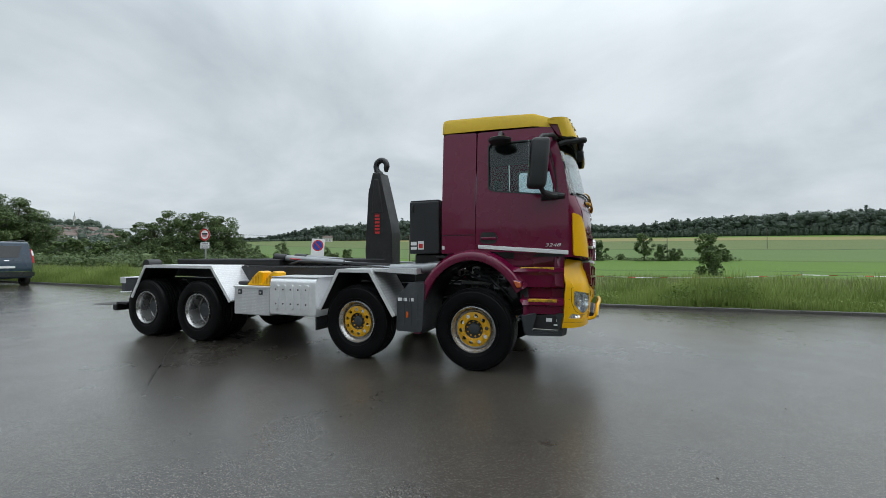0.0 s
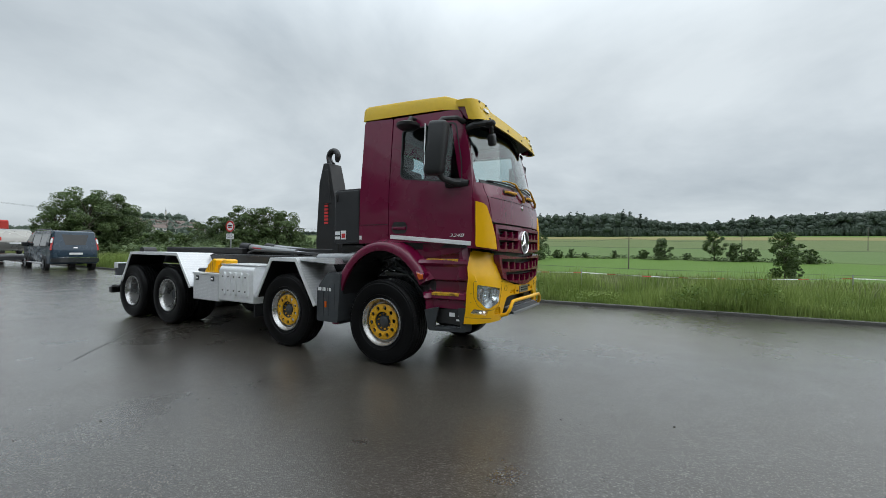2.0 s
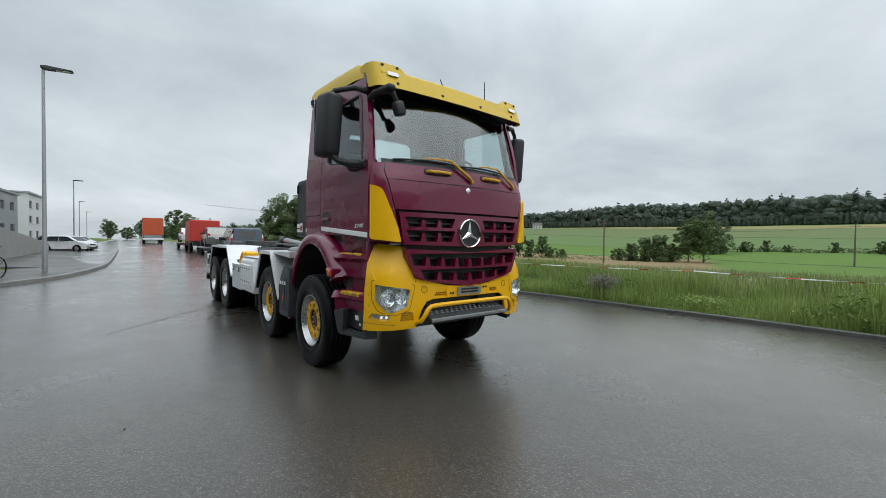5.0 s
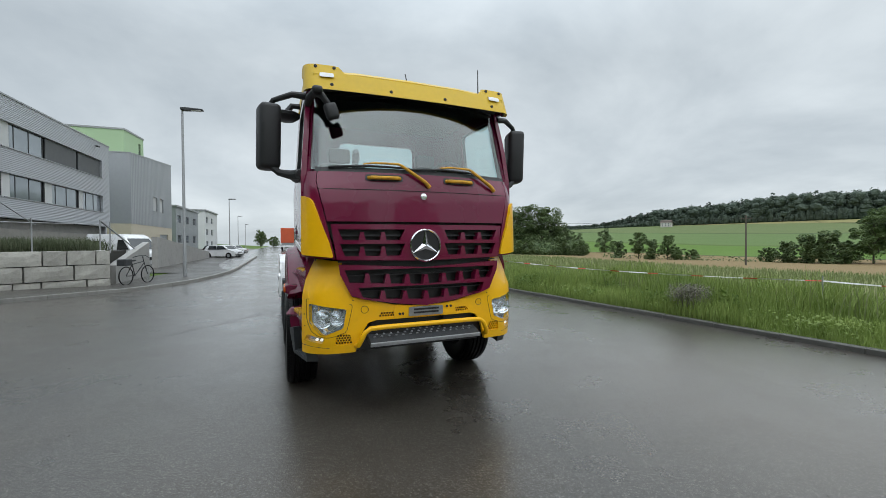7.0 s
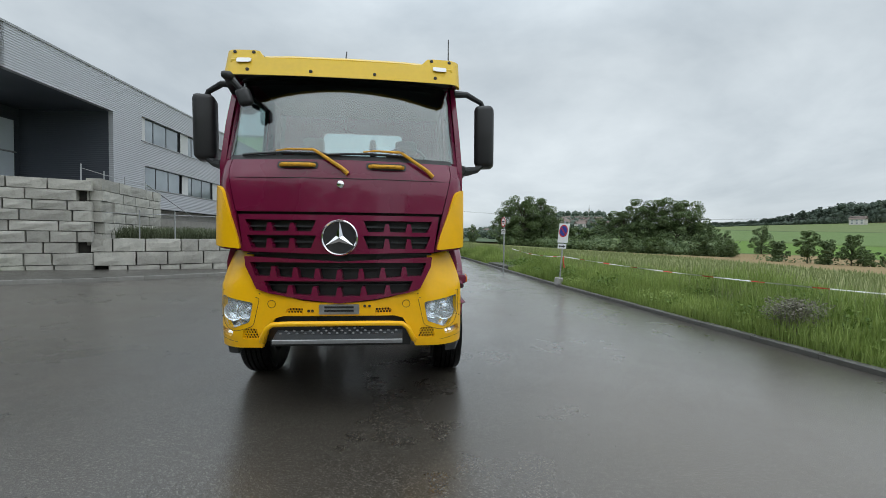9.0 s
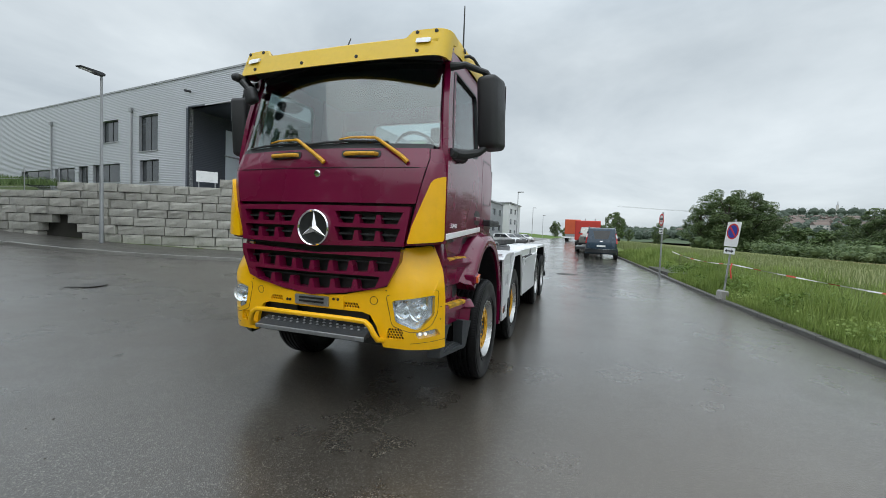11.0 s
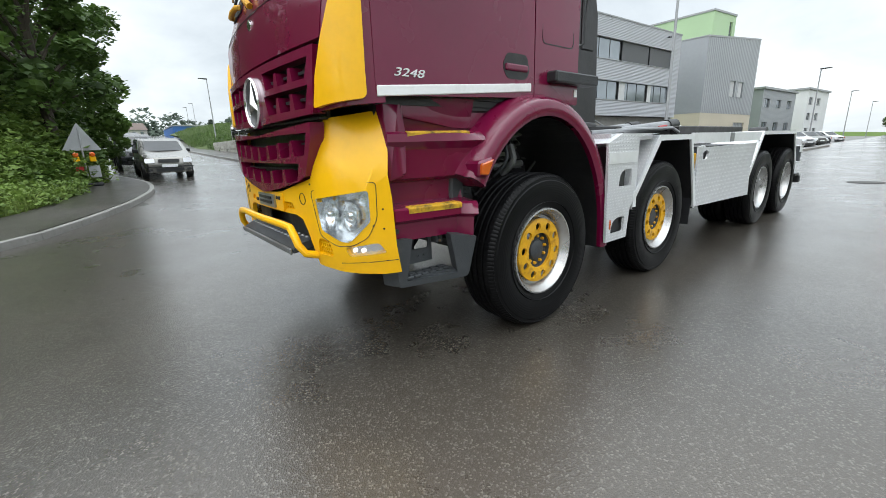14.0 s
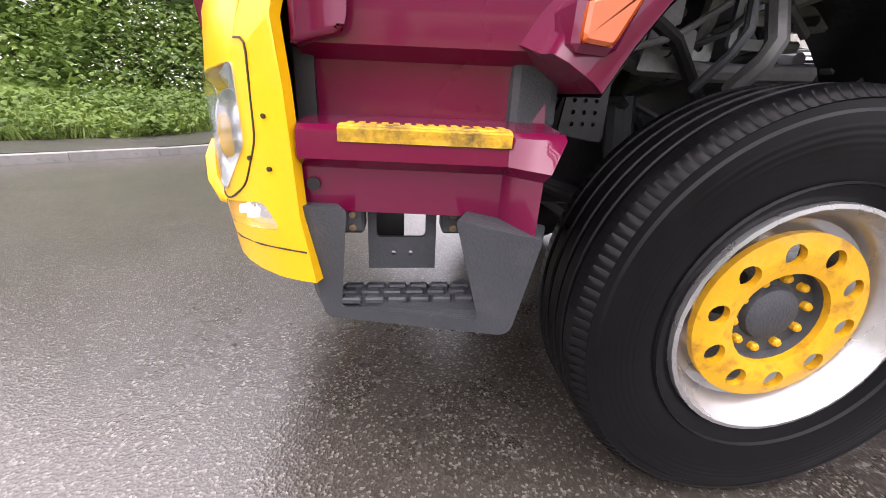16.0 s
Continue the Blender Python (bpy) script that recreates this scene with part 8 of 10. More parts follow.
# ---- parked vehicles ----
CAR_GLASS = mat("dark_car_glass", (0.015, 0.018, 0.02), 0.05, var=0.2, spec=0.8, rvar=0.02)


def paint(name, col, metal=0.3):
    return mat(name, col, 0.28, metal=metal, var=0.06, scale=1.5, coat=0.7, rvar=0.05)


def vehicle(name, label, category, at, turn, length, width, body, glass_band, colour, wheel_r, axles, extra=None, hub=0.0, tail=None, nose=None):
    """A parked car or van. body: the side outline (x, z) from the rear (x = 0) to the nose; glass_band: outlines of the side windows;
    tail and nose: (y0, y1, z0, z1, x, material) plates for lamps, panes, bumpers and number plates."""
    ob = thing(name, label, category, at=at, turn=turn)
    top = max(z for _, z in body)
    waist = 0.55 * top

    def squeeze(z):
        return 1.0 if z < waist else 1 - 0.17 * ((z - waist) / (top - waist)) ** 1.3

    def ends(x):
        return 1 - 0.10 * max(0, 1 - x / 0.5) ** 2 - 0.16 * max(0, 1 - (length - x) / 0.7) ** 2

    bm = bmesh.new()
    tmp = rounded(body, 0.06, 3)
    layers = (-1, -0.93, -0.7, 0, 0.7, 0.93, 1)
    grown = []
    for q in layers:
        k = 1 - (0.035 if abs(q) == 1 else 0)
        cx, cz = length / 2, top * 0.45
        grown.append([bm.verts.new((cx + (x - cx) * (k if abs(q) == 1 else 1), q * width / 2 * squeeze(z) * ends(x), cz + (z - cz) * k)) for x, z in tmp])
    n = len(tmp)
    for a, b in zip(grown, grown[1:]):
        for k in range(n):
            bm.faces.new((a[k], a[(k + 1) % n], b[(k + 1) % n], b[k]))
    for side in (grown[0], grown[-1]):
        tri = bmesh.ops.triangle_fill(bm, use_beauty=True, edges=[bm.edges.get((side[k], side[(k + 1) % n])) for k in range(n)])
    part("body", bm, colour, ob, smooth=True, sharp=0.7)
    for s in (1, -1):
        for loop in glass_band:
            bm = bmesh.new()
            panel(bm, rounded(loop, 0.03, 3), [], lambda u, v, d: (u, s * (width / 2 * squeeze(v) * ends(u) + 0.006 - d), v), 0.02, [0.3, 0.6, length - 1, length - 0.6], [waist, waist + 0.15, waist + 0.3, top - 0.2])
            part("side_window", bm, CAR_GLASS, ob)
        for x in axles:
            bm = bmesh.new()
            lathe(bm, [(wheel_r * 0.62, 0.09), (wheel_r * 0.72, 0.105), (wheel_r * 0.93, 0.10), (wheel_r, 0.07), (wheel_r, -0.08), (wheel_r * 0.6, -0.09)], (0, 0, 0), seg=28)
            w = part("wheel", bm, RUBBER, ob, smooth=True)
            w.matrix_basis = Matrix.Translation((x, s * (width / 2 - 0.08), wheel_r)) @ Matrix.Rotation(0 if s > 0 else math.pi, 4, "Z")
            bm = bmesh.new()
            holes = [[((0.22 + 0.4 * (j in (1, 2))) * wheel_r * math.cos(a + (0.10 if j in (2, 3) else -0.10) * (1 if j in (2, 3) else 1) + (0.2 if j in (2, 3) else -0.2)), (0.22 + 0.38 * (j in (1, 2))) * wheel_r * math.sin(a + (0.3 if j in (2, 3) else -0.3))) for j in range(4)] for a in [2 * math.pi * k / 5 for k in range(5)]]
            panel(bm, circle(0, 0, wheel_r * 0.66, 24), [], lambda u, v, d: (u, 0.075 - d, v), 0.02)
            for a in [2 * math.pi * k / 5 for k in range(5)]:
                tube(bm, [(0.1 * wheel_r * math.cos(a), 0.09, 0.1 * wheel_r * math.sin(a)), (0.62 * wheel_r * math.cos(a), 0.085, 0.62 * wheel_r * math.sin(a))], 0.03, 6)
            part("rim", bm, DULL_STEEL, w)
            bm = bmesh.new()
            lathe(bm, [(wheel_r * 1.14, -0.10), (wheel_r * 1.14, 0.075), (wheel_r * 1.0, 0.075)], (0, 0, 0), seg=28)
            part("arch", bm, CHASSIS, w)
    for plates in (tail, nose):
        for nm, y0, y1, z0, z1, x, mt in plates or ():
            bm = bmesh.new()
            mid = 0 if plates is tail else 1
            sx = -1 if plates is tail else 1
            panel(bm, rounded([(y0, z0), (y1, z0), (y1 * (squeeze(z1) / squeeze(z0)), z1), (y0 * (squeeze(z1) / squeeze(z0)), z1)], min(0.05, 0.3 * (z1 - z0))), [],
                  lambda u, v, d: (x(v) + sx * (-0.10 * (abs(u) / (width / 2)) ** 3 - d + 0.012), u, v), 0.03, [-0.6, -0.3, 0, 0.3, 0.6])
            part(nm, bm, mt, ob)
    if extra:
        extra(ob)
    return ob


BLUE_PAINT, SILVER, WHITE_PAINT, DARK_PAINT, RED_PAINT = paint("slate_blue_paint", (0.018, 0.042, 0.070)), paint("silver_paint", (0.25, 0.245, 0.225), 0.6), paint("white_paint", (0.68, 0.69, 0.70), 0.0), paint("dark_grey_paint", (0.03, 0.033, 0.037)), paint("red_paint", (0.48, 0.02, 0.015), 0.0)
TARP_RED = mat("red_tarpaulin", (0.50, 0.035, 0.025), 0.5, var=0.15, scale=1.2, fine=20, bump=0.2)
TARP_ORANGE = mat("orange_tarpaulin", (0.55, 0.09, 0.03), 0.55, var=0.15, scale=1.0, fine=20, bump=0.2)

# blue passenger van: its rear faces the truck
vx = lambda v: 0.02 + 0.14 * max(0, v - 1.0)
van_body = [(0.02, 0.42), (0.0, 0.75), (0.02, 1.05), (0.16, 1.95), (0.30, 1.99), (3.2, 1.99), (3.65, 1.90), (4.35, 1.25), (4.95, 1.05), (5.02, 0.65), (4.95, 0.35), (0.10, 0.33)]
van_tail = [("rear_window", -0.80, 0.80, 1.28, 1.80, vx, CAR_GLASS), ("bumper", -0.93, 0.93, 0.42, 0.62, lambda v: -0.05, DARK_PAINT), ("number_plate", -0.26, 0.26, 0.80, 0.90, lambda v: -0.03, WHITE),
            ("tail_lamp", -0.955, -0.83, 1.02, 1.66, lambda v: vx(v) - 0.01, RED_LENS), ("tail_lamp", 0.83, 0.955, 1.02, 1.66, lambda v: vx(v) - 0.01, RED_LENS), ("lamp_strip", -0.935, -0.86, 1.36, 1.60, lambda v: vx(v) - 0.022, WHITE), ("lamp_strip", 0.86, 0.935, 1.36, 1.60, lambda v: vx(v) - 0.022, WHITE),
            ("badge", -0.08, 0.08, 1.12, 1.17, vx, CHROME), ("trim", -0.9, 0.9, 0.64, 0.66, lambda v: -0.04, CHROME)]
van_nose = [("windscreen", -0.8, 0.8, 1.30, 1.86, lambda v: 3.68 + (1.88 - v) * 1.05, CAR_GLASS)]


def van_extra(ob):
    for s in (1, -1):
        bm = bmesh.new()
        tube(bm, [(0.5, s * 0.78, 2.0), (0.7, s * 0.78, 2.05), (3.0, s * 0.78, 2.05), (3.2, s * 0.78, 2.0)], 0.025, 8)
        part("roof_rail", bm, DARK_FRAME, ob)
        bm = bmesh.new()
        box(bm, 3.7, 3.85, min(s * 0.95, s * 1.2), max(s * 0.95, s * 1.2), 1.18, 1.42, 0.04, 2)
        part("wing_mirror", bm, DARK_PAINT, ob)
        bm = bmesh.new()
        box(bm, 0.9, 3.8, min(s * 0.97, s * 1.02), max(s * 0.97, s * 1.02), 0.34, 0.42, 0.02)
        part("side_step", bm, CHROME, ob)


vehicle("passenger_van", "slate blue passenger van with dark rear windows", "van", (-22.9, 3.30, rise(-24, 3)), radians(180 - 3), 5.02, 1.98, van_body,
        [[(0.25, 1.22), (1.55, 1.22), (1.55, 1.80), (0.32, 1.80)], [(1.63, 1.22), (2.85, 1.22), (2.85, 1.80), (1.63, 1.80)], [(2.95, 1.22), (4.0, 1.24), (3.55, 1.78), (2.95, 1.80)]], BLUE_PAINT, 0.34, (0.95, 4.05), van_extra, tail=van_tail, nose=van_nose)

car_body = [(0.03, 0.35), (0.0, 0.72), (0.10, 0.95), (0.42, 1.40), (0.75, 1.47), (1.9, 1.47), (2.4, 1.38), (3.05, 0.97), (3.75, 0.78), (3.85, 0.55), (3.80, 0.22), (0.10, 0.22)]
nose_x = lambda v: 3.87 - 0.25 * max(0, v - 0.6)
car_nose = [("headlamp", 0.46, 0.76, 0.60, 0.76, lambda v: nose_x(v) + 0.02, CHROME), ("headlamp", -0.76, -0.46, 0.60, 0.76, lambda v: nose_x(v) + 0.02, CHROME), ("grille", -0.34, 0.34, 0.62, 0.73, lambda v: nose_x(v) + 0.02, BLACK),
            ("air_intake", -0.45, 0.45, 0.28, 0.40, lambda v: 3.90, BLACK), ("number_plate", -0.26, 0.26, 0.44, 0.54, lambda v: 3.915, WHITE), ("bumper_strip", -0.8, 0.8, 0.43, 0.47, lambda v: 3.90, DARK_PAINT), ("windscreen", -0.66, 0.66, 1.02, 1.38, lambda v: 2.42 + (1.40 - v) * 1.55, CAR_GLASS),
            ("fog_lamp", 0.55, 0.70, 0.30, 0.38, lambda v: 3.89, DARK_PAINT), ("fog_lamp", -0.70, -0.55, 0.30, 0.38, lambda v: 3.89, DARK_PAINT)]
car_tail = [("rear_window", -0.6, 0.6, 1.0, 1.36, lambda v: 0.13 + (v - 0.97) * 0.7, CAR_GLASS), ("tail_lamp", 0.58, 0.78, 0.75, 0.98, lambda v: 0.01, RED_LENS), ("tail_lamp", -0.78, -0.58, 0.75, 0.98, lambda v: 0.01, RED_LENS), ("number_plate", -0.26, 0.26, 0.6, 0.7, lambda v: -0.02, WHITE)]
car_glass = [[(0.55, 0.98), (1.55, 0.98), (1.55, 1.36), (0.72, 1.36)], [(1.62, 0.98), (2.85, 0.98), (2.3, 1.34), (1.62, 1.37)]]


def car_extra(ob):
    for s in (1, -1):
        bm = bmesh.new()
        box(bm, 2.55, 2.68, min(s * 0.78, s * 0.97), max(s * 0.78, s * 0.97), 0.95, 1.08, 0.03, 2)
        part("wing_mirror", bm, BLACK, ob)


def slope_at(y0, y1):
    return math.atan2(street(y1) - street(y0), abs(y1 - y0))


def park(ob, x, y, heading):
    """Stands a vehicle on the side street's slope."""
    ob.matrix_basis = Matrix.Translation((x, y, street(y) + 0.005)) @ Matrix.Rotation(radians(heading), 4, "Z") @ Matrix.Rotation(slope_at(y, y - 3) if heading > 0 else 0, 4, "Y")


c1 = vehicle("small_car", "silver small hatchback parked by the kerb", "car", (0, 0, 0), 0, 3.87, 1.66, car_body, car_glass, SILVER, 0.29, (0.62, 3.05), car_extra, tail=car_tail, nose=car_nose)
park(c1, 0.55, -19.75, 92)
c2 = vehicle("dark_estate_car", "dark grey car parked behind the silver one", "car", (0, 0, 0), 0, 3.87, 1.72, [(x, z * 1.12) for x, z in car_body], [[(x, z * 1.12) for x, z in q] for q in car_glass], DARK_PAINT, 0.31, (0.62, 3.05), None, tail=None, nose=[(a, b, c, d * 1.12, e * 1.12, (lambda v, f=f: f(v / 1.12)), g) for a, b, c, d, e, f, g in car_nose])
park(c2, 1.10, -25.4, 91)
c3 = vehicle("estate_car", "black estate car parked up the street", "car", (0, 0, 0), 0, 3.87, 1.75, [(x, z * 1.2) for x, z in car_body], [[(x, z * 1.2) for x, z in q] for q in car_glass], DARK_PAINT, 0.32, (0.62, 3.05), None, tail=None, nose=[(a, b, c, d * 1.2, e * 1.2, (lambda v, f=f: f(v / 1.2)), g) for a, b, c, d, e, f, g in car_nose])
park(c3, 1.20, -31.6, 91)
c4 = vehicle("white_car", "white car parked far up the street", "car", (0, 0, 0), 0, 3.87, 1.7, car_body, car_glass, WHITE_PAINT, 0.3, (0.62, 3.05), None, tail=None, nose=car_nose)
park(c4, -0.9, -72, 91)
c5 = vehicle("parked_minivan", "dark minivan parked on the terrace above the wall", "van", (0, 0, 0), 0, 3.87, 1.75, [(x, z * 1.25) for x, z in car_body], [[(x, z * 1.25) for x, z in q] for q in car_glass], DARK_PAINT, 0.33, (0.62, 3.05), None, tail=None, nose=[(a, b, c, d * 1.25, e * 1.25, (lambda v, f=f: f(v / 1.25)), g) for a, b, c, d, e, f, g in car_nose])
c5.matrix_basis = Matrix.Translation((-10.4, -46.5, 2.9)) @ Matrix.Rotation(radians(62), 4, "Z")


# car transporter with a red cover and two loaded cars, an orange covered truck beyond
def flatbed(name, label, at, turn, length, width, deck):
    ob = thing(name, label, "trailer", at=at, turn=turn)
    bm = bmesh.new()
    box(bm, 0, length, -width / 2, width / 2, deck - 0.12, deck, 0.02)
    part("deck", bm, DULL_STEEL, ob)
    for x in (length * 0.42, length * 0.58):
        for s in (1, -1):
            bm = bmesh.new()
            lathe(bm, [(0.18, 0.1), (0.30, 0.1), (0.33, 0.06), (0.33, -0.1), (0.18, -0.1)], (x, s * (width / 2 - 0.15), 0.33), seg=22)
            part("wheel", bm, RUBBER, ob, smooth=True)
    bm = bmesh.new()
    box(bm, -0.03, 0.0, -width / 2, width / 2, deck - 0.3, deck - 0.1)
    part("light_board", bm, DARK_FRAME, ob)
    return ob


flatbed("car_trailer", "low steel car trailer carrying a silver car", (-29.2, 2.75, rise(-31, 3)), radians(178), 4.6, 2.1, 0.62)
l1 = vehicle("loaded_car", "silver car standing on a trailer", "car", (-29.4, 2.75, 0.62 + rise(-31, 3)), radians(178), 3.87, 1.7, car_body, car_glass, SILVER, 0.3, (0.62, 3.05), car_extra, tail=car_tail, nose=car_nose)
tr = thing("transporter_truck", "red transporter truck with a red covered body", "truck", at=(-34.6, 2.6, rise(-38, 3)), turn=radians(178))
bm = bmesh.new()
box(bm, 0.2, 5.0, -1.1, 1.1, 0.9, 2.72, 0.08, 2)
part("cover", bm, TARP_RED, tr)
bm = bmesh.new()
prism(bm, rounded([(5.2, 0.5), (5.2, 2.4), (6.2, 2.4), (7.0, 1.5), (7.1, 0.5)], 0.1), "y", -1.0, 1.0, 0.05, 2)
part("cab", bm, RED_PAINT, tr)
bm = bmesh.new()
box(bm, 0.0, 7.0, -0.9, 0.9, 0.55, 0.9)
part("frame", bm, CHASSIS, tr)
bm = bmesh.new()
tube(bm, [(2.0, -0.6, 2.72), (2.0, -0.6, 2.95), (3.0, -0.6, 2.98), (3.0, -0.6, 2.72)], 0.03, 6)
part("roof_bar", bm, DULL_STEEL, tr)
bm = bmesh.new()
tube(bm, [(2.0, 0.3, 2.72), (2.0, 0.3, 2.95), (3.0, 0.3, 2.98), (3.0, 0.3, 2.72)], 0.03, 6)
part("roof_bar", bm, DULL_STEEL, tr)
for x in (1.3, 2.2, 6.2):
    for s in (1, -1):
        bm = bmesh.new()
        lathe(bm, [(0.2, 0.12), (0.36, 0.12), (0.40, 0.07), (0.40, -0.12), (0.2, -0.12)], (x, s * 0.95, 0.40), seg=22)
        part("wheel", bm, RUBBER, tr, smooth=True)
flatbed("car_trailer", "low steel car trailer carrying a white car", (-43.5, 2.5, rise(-45, 3)), radians(178), 4.6, 2.1, 0.7)
l2 = vehicle("loaded_car", "white car standing on a trailer", "car", (-43.7, 2.5, 0.7 + rise(-45, 3)), radians(178), 3.87, 1.7, car_body, car_glass, WHITE_PAINT, 0.3, (0.62, 3.05), car_extra, tail=car_tail, nose=car_nose)
tk = thing("covered_truck", "white truck with an orange tarpaulin body", "truck", at=(-68, 0.6, rise(-72, 3)), turn=radians(179))
bm = bmesh.new()
box(bm, 0.0, 7.0, -1.25, 1.25, 1.25, 3.75, 0.06, 2)
part("cover", bm, TARP_ORANGE, tk)
bm = bmesh.new()
prism(bm, rounded([(7.3, 0.6), (7.3, 3.2), (8.6, 3.2), (9.2, 1.8), (9.3, 0.6)], 0.1), "y", -1.2, 1.2, 0.06, 2)
part("cab", bm, WHITE_PAINT, tk)
bm = bmesh.new()
box(bm, -0.1, 9.0, -1.1, 1.1, 0.75, 1.25)
part("frame", bm, DULL_STEEL, tk)
for x in (1.4, 2.7, 8.2):
    for s in (1, -1):
        bm = bmesh.new()
        lathe(bm, [(0.25, 0.14), (0.45, 0.14), (0.5, 0.08), (0.5, -0.14), (0.25, -0.14)], (x, s * 1.05, 0.5), seg=22)
        part("wheel", bm, RUBBER, tk, smooth=True)
bm = bmesh.new()
box(bm, -0.12, 0.0, -1.25, 1.25, 0.55, 0.8, 0.02)
part("tail_board", bm, WHITE, tk)

# vehicles by the driveway
camper_body = [(0.02, 0.45), (0.0, 1.0), (0.08, 2.45), (0.3, 2.6), (3.6, 2.55), (4.1, 2.35), (5.0, 1.45), (5.7, 1.2), (5.85, 0.75), (5.8, 0.35), (0.1, 0.35)]
vehicle("camper_van", "white camper van parked on the driveway", "van", (-32.5, -13.6, -0.15), radians(50), 5.85, 2.05, camper_body, [[(0.6, 1.5), (1.7, 1.5), (1.7, 2.1), (0.6, 2.1)], [(3.6, 1.45), (4.75, 1.47), (4.1, 2.15), (3.6, 2.15)]], WHITE_PAINT, 0.35, (1.1, 4.8), None,
        nose=[("windscreen", -0.85, 0.85, 1.5, 2.25, lambda v: 4.18 + (2.3 - v) * 1.02, CAR_GLASS), ("grille", -0.6, 0.6, 0.75, 0.95, lambda v: 5.86, BLACK), ("headlamp", 0.6, 0.9, 0.95, 1.15, lambda v: 5.78, CHROME), ("headlamp", -0.9, -0.6, 0.95, 1.15, lambda v: 5.78, CHROME)])
for i, (x, y, col, lab) in enumerate(((-47, -8.4, WHITE_PAINT, "white car parked in front of the halls"), (-51, -9.2, DARK_PAINT, "dark car parked in front of the halls"), (-56, -9.0, SILVER, "silver car parked in front of the halls"), (-61, -9.4, DARK_PAINT, "dark car parked in front of the halls"), (-68, -9.2, WHITE_PAINT, "white car parked in front of the halls"))):
    vehicle("parked_car", lab, "car", (x, y, 0.12), radians(60), 3.87, 1.7, car_body, car_glass, col, 0.3, (0.62, 3.05), None, tail=car_tail, nose=car_nose)

# bicycle leaning at the end of the planter wall
bike = thing("bicycle", "black city bicycle leaning on the stone wall", "bicycle", at=(-13.0, -6.35, 0.13), turn=radians(158))
for x in (0, 1.08):
    bm = bmesh.new()
    tube(bm, [(x + 0.33 * math.cos(a), 0, 0.34 + 0.33 * math.sin(a)) for a in np.linspace(0, 2 * math.pi, 25)], 0.02, 6, cap=False)
    wl_ = part("wheel", bm, RUBBER, bike)
    bm = bmesh.new()
    for a in np.linspace(0, 2 * math.pi, 13)[:-1]:
        tube(bm, [(x, 0, 0.34), (x + 0.32 * math.cos(a), 0, 0.34 + 0.32 * math.sin(a))], 0.003, 4)
    part("spokes", bm, RAIL, wl_)
bm = bmesh.new()
for a, b in (((0, 0.34), (0.42, 0.32)), ((0.42, 0.32), (0.28, 0.82)), ((0, 0.34), (0.3, 0.75)), ((0.3, 0.75), (0.86, 0.84)), ((0.42, 0.32), (0.88, 0.76)), ((1.08, 0.34), (0.86, 0.9)), ((0.86, 0.9), (0.83, 1.04))):
    tube(bm, [(a[0], 0, a[1]), (b[0], 0, b[1])], 0.017, 6)
part("frame", bm, BLACK, bike)
bm = bmesh.new()
tube(bm, [(0.72, -0.3, 1.0), (0.83, -0.12, 1.06), (0.83, 0.12, 1.06), (0.72, 0.3, 1.0)], 0.014, 6)
part("handlebar", bm, BLACK, bike)
bm = bmesh.new()
box(bm, 0.14, 0.42, -0.08, 0.08, 0.86, 0.92, 0.03, 2)
part("saddle", bm, BLACK, bike)
bm = bmesh.new()
box(bm, -0.25, 0.12, -0.16, 0.16, 0.72, 0.96, 0.03)
part("basket", bm, DARK_FRAME, bike)


# ---- trees, hedges, grass and the far country ----
def leaf_material(name, dark, light, rough=0.55):
    m = bpy.data.materials.new(name)
    m.use_nodes = True
    n, l = m.node_tree.nodes, m.node_tree.links
    p = n["Principled BSDF"]
    geo, tc, tex = n.new("ShaderNodeNewGeometry"), n.new("ShaderNodeTexCoord"), n.new("ShaderNodeTexNoise")
    tex.inputs["Scale"].default_value, tex.inputs["Detail"].default_value = 0.6, 4
    l.new(tc.outputs["Object"], tex.inputs["Vector"])
    add, mix = n.new("ShaderNodeMath"), n.new("ShaderNodeMixRGB")
    add.operation = "MULTIPLY_ADD"
    add.inputs[1].default_value = 0.55
    l.new(geo.outputs["Random Per Island"], add.inputs[0])
    r = n.new("ShaderNodeMapRange")
    r.inputs["From Min"].default_value, r.inputs["From Max"].default_value = 0.35, 0.65
    r.inputs["To Max"].default_value = 0.55
    l.new(tex.outputs["Fac"], r.inputs["Value"])
    l.new(r.outputs[0], add.inputs[2])
    l.new(add.outputs[0], mix.inputs[0])
    mix.inputs[1].default_value, mix.inputs[2].default_value = (*dark, 1), (*light, 1)
    l.new(mix.outputs[0], p.inputs["Base Color"])
    p.inputs["Roughness"].default_value = rough
    p.inputs["Specular IOR Level"].default_value = 0.35
    tr, ms = n.new("ShaderNodeBsdfTranslucent"), n.new("ShaderNodeMixShader")
    l.new(mix.outputs[0], tr.inputs["Color"])
    ms.inputs[0].default_value = 0.3
    l.new(p.outputs[0], ms.inputs[1])
    l.new(tr.outputs[0], ms.inputs[2])
    l.new(ms.outputs[0], n["Material Output"].inputs["Surface"])
    return m


